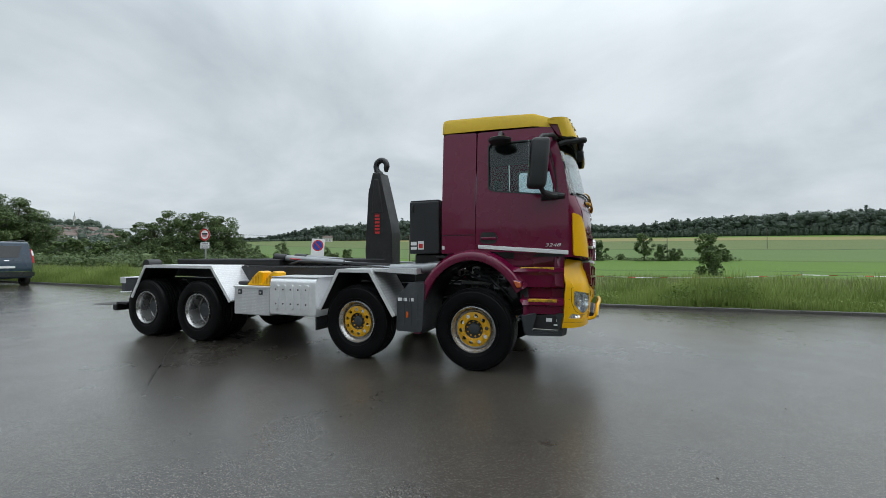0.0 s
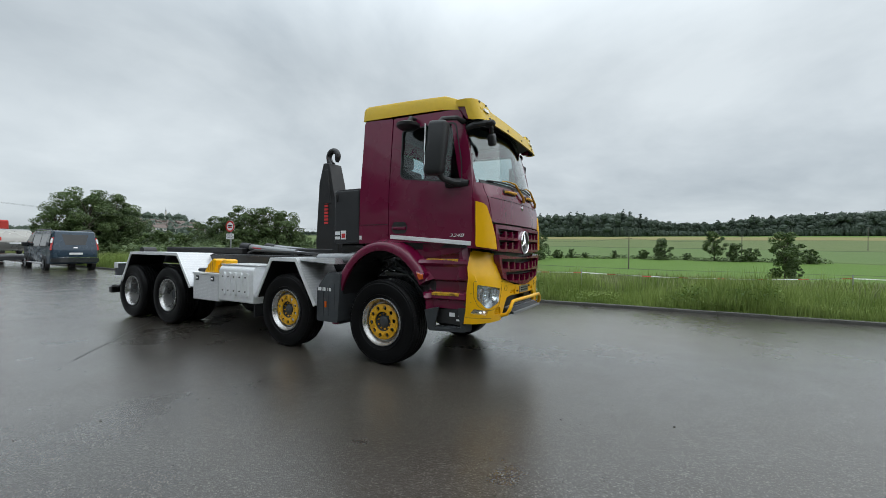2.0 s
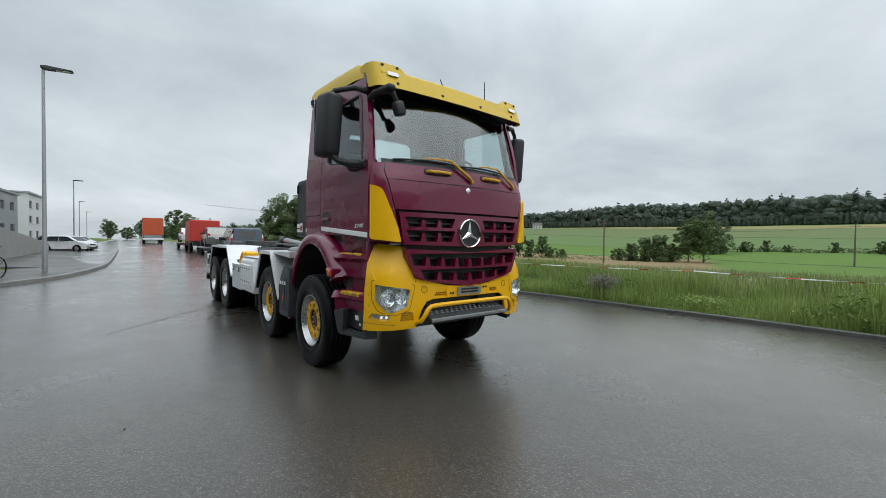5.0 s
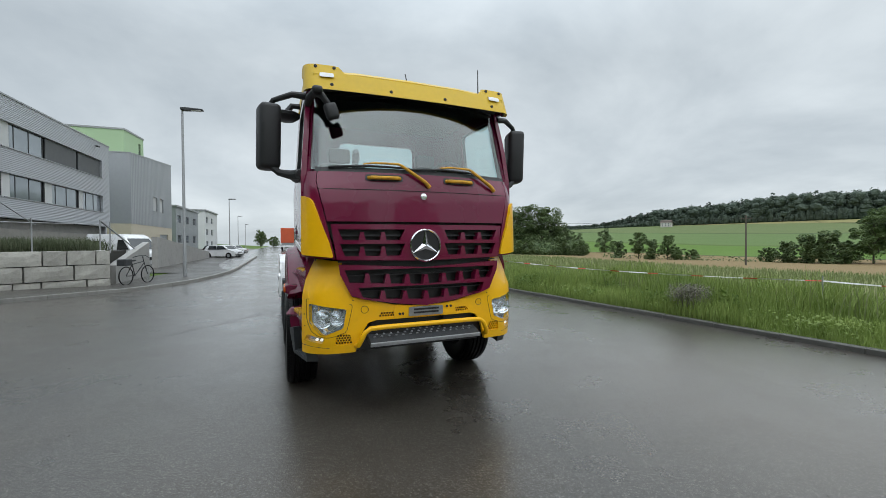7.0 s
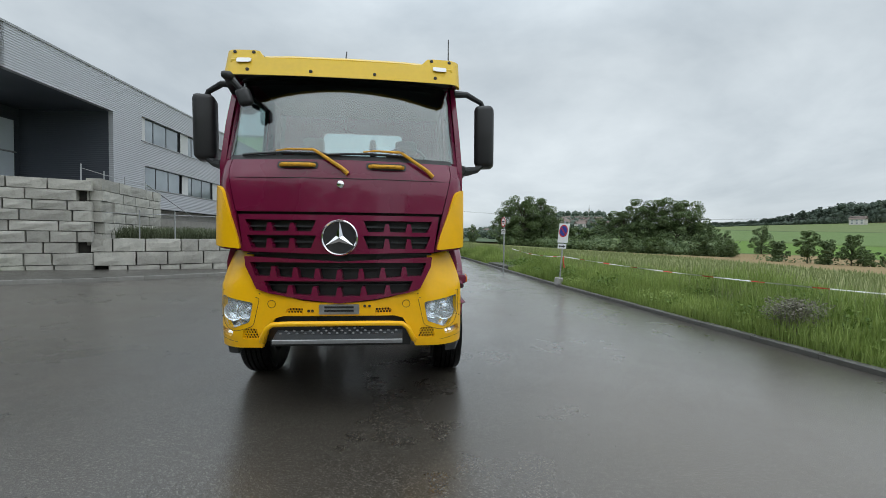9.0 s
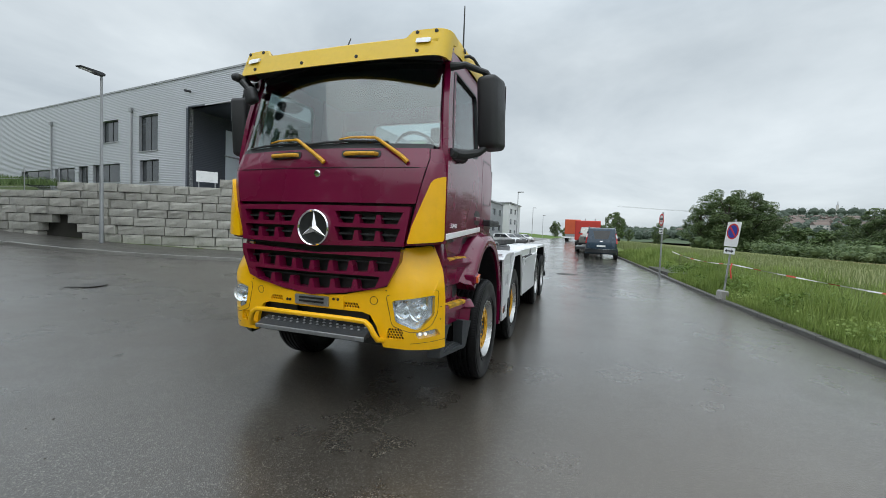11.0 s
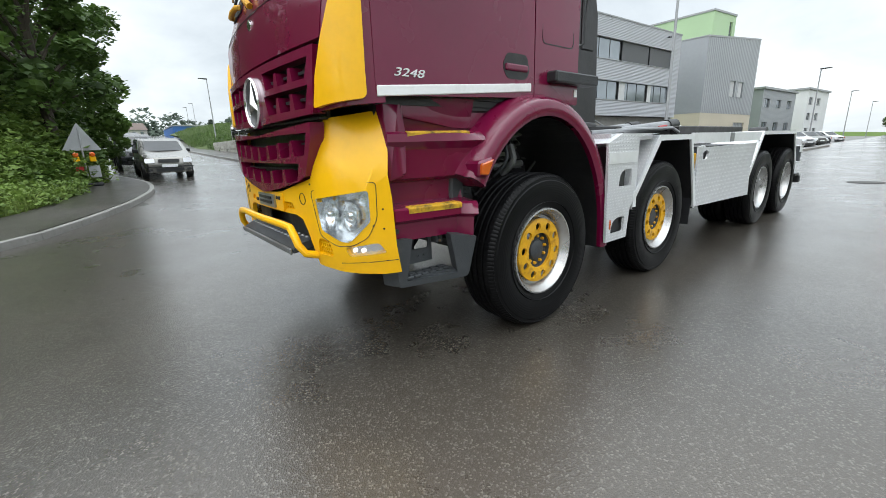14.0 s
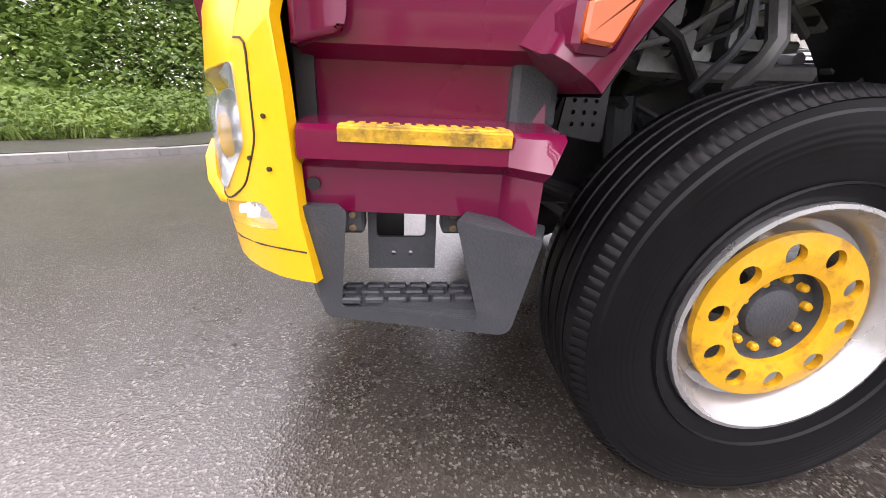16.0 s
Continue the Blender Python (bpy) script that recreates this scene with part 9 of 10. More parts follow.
LEAF = leaf_material("oak_leaves", (0.062, 0.104, 0.042), (0.175, 0.235, 0.100))
LEAF_LIGHT = leaf_material("hazel_leaves", (0.052, 0.104, 0.020), (0.185, 0.275, 0.055))
LEAF_MID = leaf_material("ash_leaves", (0.060, 0.100, 0.036), (0.15, 0.215, 0.075))
LEAF_HEDGE = leaf_material("hedge_leaves", (0.028, 0.060, 0.014), (0.105, 0.180, 0.038))
# distance haze is mixed into these two greens: paler, greyer, with little contrast
LEAF_HAZE = leaf_material("hazed_far_leaves", (0.082, 0.112, 0.086), (0.106, 0.142, 0.106))
NEEDLE_HAZE = leaf_material("hazed_spruce_needles", (0.064, 0.088, 0.070), (0.086, 0.114, 0.088))
GRASS = leaf_material("verge_grass", (0.13, 0.195, 0.040), (0.29, 0.37, 0.105))
STRAW_GRASS = leaf_material("seeding_grass", (0.13, 0.175, 0.062), (0.26, 0.285, 0.13))
BLOSSOM = mat("white_blossom", (0.75, 0.75, 0.68), 0.8, var=0.08)
BARK = mat("bark", (0.07, 0.058, 0.045), 0.9, var=0.3, scale=5, fine=25, bump=0.6)


def leaves(verts, faces, rng, centre, radii, count, size, shell=0.55):
    """Adds leaf clumps as bent quads to a mesh's lists, scattered in an egg-shaped volume, denser near its skin."""
    for _ in range(count):
        z, a = rng.uniform(-1, 1), rng.uniform(0, 2 * math.pi)
        q = math.sqrt(1 - z * z)
        r = shell + (1 - shell) * rng.random() ** 0.5
        r *= 1 + 0.18 * math.sin(3 * a + centre[0]) * q + 0.12 * math.sin(5 * z + centre[1])
        cx, cy, cz = centre[0] + radii[0] * r * q * math.cos(a), centre[1] + radii[1] * r * q * math.sin(a), centre[2] + radii[2] * r * z
        s = size * rng.uniform(0.6, 1.35)
        t = rng.uniform(0, 2 * math.pi)
        ux, uy, uz = math.cos(t), math.sin(t), rng.uniform(-0.5, 0.5)
        vx, vy, vz = -math.sin(t) * 0.6, math.cos(t) * 0.6, rng.uniform(-0.9, 0.9)
        b = len(verts)
        verts += [(cx - ux * s * 0.5, cy - uy * s * 0.5, cz - uz * s * 0.5), (cx + vx * s * 0.4, cy + vy * s * 0.4, cz + vz * s * 0.4 - 0.1 * s), (cx + ux * s * 0.5, cy + uy * s * 0.5, cz + uz * s * 0.5), (cx - vx * s * 0.4, cy - vy * s * 0.4, cz - vz * s * 0.4 - 0.1 * s)]
        faces.append((b, b + 1, b + 2, b + 3))


def core(verts, faces, rng, centre, radii, seg=7, rows=4):
    """A lumpy inner mass below the leaves, which closes the crown against the sky."""
    b = len(verts)
    for i in range(1, rows):
        lat = math.pi * i / rows
        for k in range(seg):
            a = 2 * math.pi * k / seg
            q = rng.uniform(0.8, 1.1)
            verts.append((centre[0] + radii[0] * q * math.sin(lat) * math.cos(a), centre[1] + radii[1] * q * math.sin(lat) * math.sin(a), centre[2] + radii[2] * q * math.cos(lat)))
    verts += [(centre[0], centre[1], centre[2] + radii[2]), (centre[0], centre[1], centre[2] - radii[2])]
    top, low = len(verts) - 2, len(verts) - 1
    for k in range(seg):
        n = (k + 1) % seg
        faces.append((top, b + k, b + n))
        faces.append((low, b + (rows - 2) * seg + n, b + (rows - 2) * seg + k))
        for i in range(rows - 2):
            faces.append((b + i * seg + k, b + (i + 1) * seg + k, b + (i + 1) * seg + n, b + i * seg + n))


def mesh_part(name, verts, faces, material, parent=None, label=""):
    me = bpy.data.meshes.new(name)
    me.from_pydata(verts, [], faces)
    me.materials.append(material)
    ob = new(name, me)
    if parent is not None:
        ob.parent = parent
    return tagged(ob, label)


def make_tree(label, height, spread, seed, material, count=1600, size=0.5, trunk=0.22, low=0.10, inner=0.42):
    """A broadleaf tree: tapered trunk, limbs, and a crown of several leafy masses of uneven size."""
    rng = random.Random(seed)
    ob = thing("tree", label, "tree")
    bm = bmesh.new()
    lean = rng.uniform(-0.04, 0.04) * height
    tube(bm, [(0, 0, -0.4), (0, 0, 0.1), (lean * 0.4, 0, height * 0.3), (lean, 0, height * 0.6), (lean * 1.2, 0.1, height * 0.85)], [trunk * 1.5, trunk, trunk * 0.8, trunk * 0.5, trunk * 0.12], 8)
    masses = []
    for k in range(26):
        a, h = 2.4 * k + rng.uniform(-0.5, 0.5), height * (low + (0.96 - low) * ((k + rng.uniform(0.1, 0.9)) / 26))
        f = h / height
        w = spread * math.sqrt(max(0.05, 1 - ((f - 0.50) / 0.52) ** 2)) * rng.uniform(0.25, 1.0)
        c = (lean * 0.8 + w * math.cos(a), w * math.sin(a), h)
        if f > 0.2:
            tube(bm, [(lean * 0.4, 0, h * 0.62), (c[0] * 0.5 + lean * 0.2, c[1] * 0.5, h * 0.85), c], [trunk * 0.42, trunk * 0.25, trunk * 0.06], 6)
        r = spread * rng.uniform(0.15, 0.34)
        masses.append((c, (r, r, r * rng.uniform(0.65, 0.9))))
    masses.append(((lean * 0.5, 0, height * 0.55), (spread * 0.45, spread * 0.45, height * 0.26)))
    masses.append(((0, 0, height * 0.25), (spread * 0.5, spread * 0.5, height * 0.2)))
    part("trunk", bm, BARK, ob, smooth=True)
    verts, faces = [], []
    for c, r in masses:
        leaves(verts, faces, rng, c, r, count // len(masses), size)
        core(verts, faces, rng, c, tuple(inner * q for q in r))
    mesh_part("crown", verts, faces, material, ob)
    return ob


LABEL_OAK = "broadleaf tree with a dense dark green crown"
oak_a = make_tree(LABEL_OAK, 14, 5.2, 1, LEAF, 19000, 0.27, 0.28, low=0.06, inner=0.30)
oak_b = make_tree(LABEL_OAK, 12, 4.6, 2, LEAF, 17000, 0.26, 0.25, low=0.06, inner=0.30)
ash = make_tree("light green field tree with a loose crown", 11, 3.6, 3, LEAF_MID, 6000, 0.38, 0.2, low=0.24)
bush = make_tree("round green hedgerow bush", 4.5, 2.8, 4, LEAF_MID, 2400, 0.42, 0.12, low=0.02)
bush_d = make_tree("dark green hedgerow bush", 5.5, 2.6, 5, LEAF, 2600, 0.44, 0.12, low=0.02)


def north_at(x, y):
    return north_land(x, y - kerb_y(x))


placed = set()


def plant(src, x, y, scale=1.0, turn=None, z=None):
    m = Matrix.Translation((x, y, north_at(x, y) if z is None else z)) @ Matrix.Rotation(random.uniform(0, 6.28) if turn is None else turn, 4, "Z")
    if src not in placed:
        placed.add(src)
        src.matrix_basis = m @ Matrix.Diagonal((scale, scale, scale, 1))
        return src
    ob = copy_thing(src, m)
    ob.scale = (scale, scale, scale)
    return ob


def polar(eye, az, dist):
    return eye[0] + dist * math.cos(radians(az)), eye[1] + dist * math.sin(radians(az))


E0, E8 = (4.1, -4.1), (4.9, -0.4)
# tree group beside the road, seen past the round sign
for az, d, s, src in ((166.3, 148, 1.10, oak_b), (165.2, 152, 1.24, oak_a), (164.0, 147, 1.46, oak_b), (162.8, 153, 1.34, oak_a), (161.7, 149, 1.26, oak_a), (160.5, 150, 1.22, oak_b), (159.6, 148, 0.80, oak_a), (158.4, 142, 1.5, bush), (157.4, 140, 1.35, bush_d), (156.3, 141, 1.5, bush), (155.2, 140, 1.3, bush_d)):
    plant(src, *polar((4.24, 2.1), az, d), s)
# wooded stream: a long group in the middle distance
for az, d, s, src in ((153.0, 148, 0.90, oak_b), (151.4, 142, 0.93, oak_a), (149.9, 140, 1.12, oak_b), (148.5, 141, 1.20, oak_a), (147.0, 139, 1.30, oak_b), (145.6, 140, 1.17, oak_a), (144.2, 138, 1.35, oak_b), (143.0, 140, 1.15, oak_a), (141.7, 140, 0.85, oak_b), (140.6, 140, 0.62, oak_a), (139.3, 142, 0.56, oak_b), (135.9, 150, 0.68, oak_b), (134.9, 156, 0.45, bush_d)):
    plant(src, *polar(E8, az, d), s)
for az, d, s, src in ((149.4, 122, 1.00, bush_d), (146.3, 122, 1.00, bush), (141.5, 122, 1.00, bush_d), (138.9, 122, 0.88, bush)):
    plant(src, *polar(E8, az, d), s)
# closed undergrowth below the groups
rng = random.Random(18)
verts, faces = [], []
for eye, a0, a1, d0, d1, top, n in (((4.24, 2.1), 159.3, 166.6, 143, 154, 4.6, 150), (E8, 138.8, 153.6, 128, 148, 5.0, 330), (E8, 153, 160, 125, 148, 3.6, 130), (E8, 139, 153, 121, 127, 2.8, 100)):
    for q in range(n):
        az, d = rng.uniform(a0, a1), rng.uniform(d0, d1)
        x, y = polar(eye, az, d)
        h = top * rng.uniform(0.5, 1.15)
        leaves(verts, faces, rng, (x, y, north_at(x, y) + h * 0.42), (h * 0.5 + 0.6, h * 0.5 + 0.6, h * 0.55), 90, 0.5)
        core(verts, faces, rng, (x, y, north_at(x, y) + h * 0.42), (h * 0.25 + 0.2, h * 0.25 + 0.2, h * 0.3), 6, 4)
tagged(mesh_part("undergrowth", verts, faces, LEAF), "dense dark undergrowth along the wooded stream", "undergrowth", kind="stuff")
# lone trees towards the west
for az, d, s, src in ((174.8, 300, 1.75, ash), (168.6, 160, 0.6, oak_b), (172.4, 200, 0.4, oak_a), (176.8, 220, 0.4, oak_b)):
    plant(src, *polar(E0, az, d), s)
# hedgerow and field trees to the north
for az, d, s, src in ((109.6, 140, 0.95, ash), (108.2, 140, 1.0, oak_b), (106.6, 142, 0.75, oak_b), (104.2, 150, 0.7, bush), (102.4, 152, 0.6, bush_d), (100.6, 152, 0.45, bush), (97.0, 152, 0.5, bush_d), (93.6, 152, 0.7, bush), (91.6, 150, 1.25, bush_d), (88.8, 152, 0.5, bush), (86.0, 150, 0.85, ash), (84.0, 150, 1.0, bush_d), (82.6, 152, 0.9, bush), (79.0, 150, 1.0, bush_d), (77.6, 150, 0.9, bush)):
    plant(src, *polar(E0, az, d), s)
for az, d, s, src in ((134.0, 100, 0.7, bush_d), (131.6, 96, 0.52, ash), (130.2, 94, 0.75, bush_d), (128.4, 98, 0.48, ash), (127.4, 96, 0.6, bush), (125.8, 100, 0.5, bush), (118.6, 98, 0.6, bush), (117.0, 96, 0.7, bush_d), (115.4, 94, 0.9, bush_d), (113.8, 94, 1.0, bush_d), (112.6, 96, 0.85, bush), (110.6, 96, 0.72, ash), (109.0, 96, 0.8, ash)):
    plant(src, *polar((4.9, -1.3), az, d), s)
for az, d, s, src in ((78.2, 75, 0.6, ash), (77.6, 74, 0.42, bush_d), (79.0, 75, 0.34, bush)):
    plant(src, *polar((1.55, -6.1), az, d), s)
for x, y, s, src in ((-112, -5, 0.35, ash), (-118, -2, 0.6, bush), (-124, 1.5, 0.45, ash), (-130, 5, 0.8, bush), (-126, 8, 0.7, bush_d), (-135, -6, 0.42, oak_b), (-140, 3, 0.45, oak_b), (-118, 12, 0.6, bush), (-150, 14, 0.6, oak_a)):
    plant(src, x, y, s, z=1.2)

# tall trees east of the crossing, mirrored in the paint
for x, y, k, src in ((40, -13, 0.9, oak_a), (43, -9, 0.8, oak_b), (41, -5, 1.0, oak_b), (46, -1, 0.82, oak_a), (48, 10.5, 0.85, oak_b), (45, 14.5, 0.95, oak_a), (49, 19, 0.8, oak_b)):
    plant(src, x, y, k, z=0.1)

# distant hedges as low leafy bands
rng = random.Random(8)
verts, faces = [], []
for az in np.arange(76, 115, 0.22):
    x, y = polar(E0, az, 152 + 2 * math.sin(az))
    h = 0.9 + 0.5 * noise.noise((az * 0.7, 0, 0))
    leaves(verts, faces, rng, (x, y, north_at(x, y) + h * 0.5), (0.8, 0.8, h), 26, 0.5)
for az in np.arange(113, 136, 0.3):
    x, y = polar((4.9, -1.3), az, 97)
    h = 0.7 + 0.4 * noise.noise((az * 0.7, 4, 0))
    leaves(verts, faces, rng, (x, y, north_at(x, y) + h * 0.4), (0.6, 0.6, h), 14, 0.4)
tagged(mesh_part("field_hedge", verts, faces, LEAF), "low green hedge between the fields", "hedge", kind="stuff")

# far woods on the ridge: crowded crowns, some of them spruces, with a leafy edge down to the field
verts, faces, nv, nf = [], [], [], []


def wood_edge(az):
    """Distance of the wood's edge and height of its trees by direction."""
    d = 392 + 30 * noise.noise((az * 0.06, 2.0, 0.0)) + (0 if az < 122 else (az - 122) * 2)
    h = near_line([(40, 19), (70, 18), (77, 16.5), (81, 15.5), (85, 12), (89, 11), (93, 16), (96, 21), (101, 21.5), (110, 20), (117, 20), (124, 17), (129.5, 14.5), (132, 10), (134, 6.5), (137, 3.5), (142, 3), (170, 3)], az)
    return d, h


for k in range(1800):
    az = 44 + 108 * ((k * 0.61803) % 1.0)
    edge, tall = wood_edge(az)
    back = 60 * rng.random() ** 1.7
    x, y = polar((3, -3), az, edge + back)
    if y - kerb_y(x) < 90:
        continue
    z0 = north_at(x, y)
    h = tall * rng.uniform(0.72, 1.12)
    if rng.random() < 0.13:
        h *= 1.05
        for q in range(7):
            t = q / 6.5
            leaves(nv, nf, rng, (x, y, z0 + h * (0.12 + 0.85 * t)), (h * 0.20 * (1 - t) + 0.8, h * 0.20 * (1 - t) + 0.8, h * 0.09), 20, 1.8)
    else:
        w = h * rng.uniform(0.27, 0.36)
        for q in range(4):
            a = rng.uniform(0, 6.28)
            c, r = (x + 0.5 * w * math.cos(a), y + 0.5 * w * math.sin(a), z0 + h * (0.26 + 0.17 * q)), (w * (1.05 - 0.14 * q), w * (1.05 - 0.14 * q), h * 0.20)
            leaves(verts, faces, rng, c, tuple(0.86 * v for v in r), 85, 1.15, 0.5)
            core(verts, faces, rng, c, tuple(0.68 * v for v in r), 8, 5)
for k in range(1300):
    az = 44 + 108 * k / 1300
    edge, tall = wood_edge(az)
    x, y = polar((3, -3), az, edge - rng.uniform(0, 4))
    if y - kerb_y(x) < 90:
        continue
    h = tall * rng.uniform(0.25, 0.5)
    leaves(verts, faces, rng, (x, y, north_at(x, y) + h * 0.42), (1.8, 1.8, h * 0.52), 40, 1.2)
    core(verts, faces, rng, (x, y, north_at(x, y) + h * 0.42), (1.5, 1.5, h * 0.46), 8, 4)
wood = mesh_part("far_wood", verts, faces, LEAF_HAZE)
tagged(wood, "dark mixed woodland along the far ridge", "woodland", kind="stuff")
tagged(mesh_part("far_spruces", nv, nf, NEEDLE_HAZE), "dark spruces standing among the far wood", "woodland", kind="stuff")

# far town on the western slope
HOUSE_WHITE = mat("pale_house_wall", (0.55, 0.53, 0.50), 0.85, var=0.12, per_object=0.4)
hx = bmesh.new()
box(hx, -5, 5, -4, 4, 0, 6)
hme = part("wall", hx, HOUSE_WHITE)
rx = bmesh.new()
prism(rx, [(-4.6, 6), (4.6, 6), (0, 9.4)], "x", -5.4, 5.4)
rme = part("roof", rx, ROOF_TILE)
wx = bmesh.new()
box(wx, -0.6, 0.6, -0.05, 0.05, -0.7, 0.7)
wme = part("window", wx, FAR_GLASS)
wall_mesh, roof_mesh, win_mesh = hme.data, rme.data, wme.data
for o in (hme, rme, wme):
    bpy.data.objects.remove(o)


def town_hill(az, dist):
    """Height of the slope with the far town, by direction and distance."""
    z = near_line([(300, -2), (380, 12), (620, 34), (900, 60), (1100, 64), (1500, 58)], dist)
    return 0.86 * z * near_line([(147, 0.0), (150, 0.6), (153, 1.0), (158, 1.0), (163, 0.5), (170, 0.28), (180, 0.28)], az)


for k in range(60):
    az = rng.uniform(151.5, 159.5) if k % 4 else rng.uniform(159, 172)
    dist = rng.uniform(400, 640)
    x, y = polar((4, 0), az, dist)
    z = town_hill(az, dist) + rng.uniform(-0.5, 0.5)
    ob = thing("far_house", "small pale house with a tiled roof in the far town", "house", "far town houses", at=(x, y, z), turn=rng.uniform(0, 3.1))
    ob.scale = (rng.uniform(0.7, 1.2), 0.75, rng.uniform(0.5, 0.8))
    for nm, me in (("wall", wall_mesh), ("roof", roof_mesh)):
        c = new(nm, me)
        c.parent = ob
    for wxx in (-3, 0, 3):
        for wz in (1.8, 4.4):
            for side in (-4.03, 4.03):
                c = new("window", win_mesh)
                c.parent = ob
                c.location = (wxx, side, wz)
bm = bmesh.new()
prev = None
for az in np.arange(148, 180, 1.0):
    cols = []
    for dist in (300, 380, 500, 620, 760, 900, 1100, 1500):
        x, y = polar((4, 0), az, dist)
        cols.append(bm.verts.new((x, y, town_hill(az, dist) - 4 * max(0.0, 1 - (az - 147) / 4))))
    if prev:
        for k in range(7):
            bm.faces.new((prev[k], cols[k], cols[k + 1], prev[k + 1]))
    prev = cols
solid("far_slope", bm, mat("far_slope_green", (0.055, 0.085, 0.04), 0.95, var=0.4, scale=0.02, fine=0.3), "green wooded slope behind the far town", "hillside", "structure", smooth=True)
verts, faces = [], []
for k in range(900):
    az, dist = rng.uniform(150, 179), rng.uniform(330, 700) if k % 3 else rng.uniform(820, 1150)
    x, y = polar((4, 0), az, dist)
    z = town_hill(az, dist)
    h = rng.uniform(5, 9) if dist < 800 else rng.uniform(9, 16)
    leaves(verts, faces, rng, (x, y, z + h * 0.45), (h * 0.5, h * 0.5, h * 0.5), 40, 1.5)
    core(verts, faces, rng, (x, y, z + h * 0.42), (h * 0.38, h * 0.38, h * 0.42), 7, 4)
tagged(mesh_part("town_trees", verts, faces, LEAF_HAZE), "green trees between the far town houses", "woodland", kind="stuff")

# church tower on the hill above the town
tx, ty = polar((4, 0), 154.6, 900)
tower = thing("church_tower", "slender pale church tower on the wooded hill", "church tower", at=(tx, ty, town_hill(154.6, 900)))
bm = bmesh.new()
box(bm, -1.2, 1.2, -1.2, 1.2, 0, 15, 0.1)
part("shaft", bm, HOUSE_WHITE, tower)
bm = bmesh.new()
lathe(bm, [(1.5, 15.0), (0.7, 17.5), (0.05, 23.0)], (0, 0, 0), "z", 8)
part("spire", bm, RAIL, tower)

# far blue hall, houses and trees up the side street
bm = bmesh.new()
box(bm, -19, -12.6, -150, -128, 4.0, 8.8)
bh = solid("blue_hall", bm, mat("blue_cladding", (0.03, 0.12, 0.36), 0.5, var=0.06), "blue clad warehouse up the street", "building")
bm = bmesh.new()
box(bm, -19.2, -12.4, -150.2, -127.8, 8.8, 9.1)
part("roof", bm, RAIL, bh)
bm = bmesh.new()
box(bm, -16.5, -15.0, -127.99, -127.9, 6.6, 7.4)
part("sign_panel", bm, WHITE, bh)
verts, faces, nv, nf = [], [], [], []
for k in range(150):
    x, y = rng.uniform(-70, 34), rng.uniform(-240, -152)
    h = rng.uniform(6, 11)
    z = 6.0
    if rng.random() < 0.4:
        for q in range(5):
            t = q / 5
            leaves(nv, nf, rng, (x, y, z + h * (0.2 + 0.75 * t)), (h * 0.17 * (1 - t) + 0.4, h * 0.17 * (1 - t) + 0.4, h * 0.1), 22, 1.5)
    else:
        leaves(verts, faces, rng, (x, y, z + h * 0.5), (h * 0.36, h * 0.36, h * 0.45), 110, 1.5)
tagged(mesh_part("hill_trees", verts, faces, LEAF_HAZE), "trees on the hill top behind the street", "woodland", kind="stuff")
tagged(mesh_part("hill_spruces", nv, nf, NEEDLE_HAZE), "spruces on the hill top behind the street", "woodland", kind="stuff")
# grassy mound beyond the wall
bm = bmesh.new()
rows = []
for k in range(14):
    y = -41 - 4.5 * k
    rows.append([bm.verts.new((x, y, street(y) + h * math.sin(math.pi * min(1, (k + 1.2) / 5) / 2))) for x, h in ((-5.9 if y > -58 else -7.5 - (-58 - y) * 0.08, 0.1), (-8.5, 1.0), (-12, 2.2), (-17, 3.0), (-30, 3.2), (-60, 3.4))])
for a, b in zip(rows, rows[1:]):
    for k in range(5):
        bm.faces.new((a[k], a[k + 1], b[k + 1], b[k]))
solid("grass_mound", bm, mat("mound_turf", (0.07, 0.10, 0.026), 0.9, var=0.4, scale=0.8, fine=9, bump=0.8), "overgrown grassy mound above the street", "mound", "structure", smooth=True)
verts, faces, gv, gf = [], [], [], []
for k in range(15000):
    y = rng.uniform(-98, -41)
    x = rng.uniform(-24, -6.2) - (max(0, -58 - y) * 0.08)
    z = street(y) + near_line([(-30, 3.2), (-17, 3.0), (-12, 2.2), (-8.5, 1.0), (-5.9, 0.1)], x)
    a, h, lean = rng.uniform(0, 6.28), rng.uniform(0.25, 0.6), rng.uniform(0.05, 0.3)
    b = len(gv)
    gv += [(x - 0.05 * math.cos(a), y - 0.05 * math.sin(a), z - 0.2), (x + 0.05 * math.cos(a), y + 0.05 * math.sin(a), z - 0.2), (x + lean * math.sin(a), y - lean * math.cos(a), z + h)]
    gf.append((b, b + 1, b + 2))
tagged(mesh_part("mound_grass", gv, gf, LEAF_MID), "long grass on the mound above the street", "grass", kind="stuff")
for k in range(110):
    y = rng.uniform(-70, -44)
    x = rng.uniform(-11, -6.6) - (max(0, -58 - y) * 0.08)
    z = street(y) + near_line([(-17, 3.0), (-12, 2.2), (-8.5, 1.0), (-5.9, 0.1)], x)
    leaves(verts, faces, rng, (x, y, z + 0.15), (0.8, 0.8, 0.4), 60, 0.16)
tagged(mesh_part("mound_shrubs", verts, faces, LEAF_HEDGE), "low scrub on the grassy mound", "shrubs", kind="stuff")


# dense trees and bushes at the corner east of the side street
def hedge_tree(label, x, y, height, spread, seed, material, count, size):
    ob = make_tree(label, height, spread, seed, material, count, size, 0.16, low=0.0, inner=0.36)
    ob.matrix_basis = Matrix.Translation((x, y, street(y) + 0.9)) @ Matrix.Rotation(seed * 1.3, 4, "Z")
    return ob


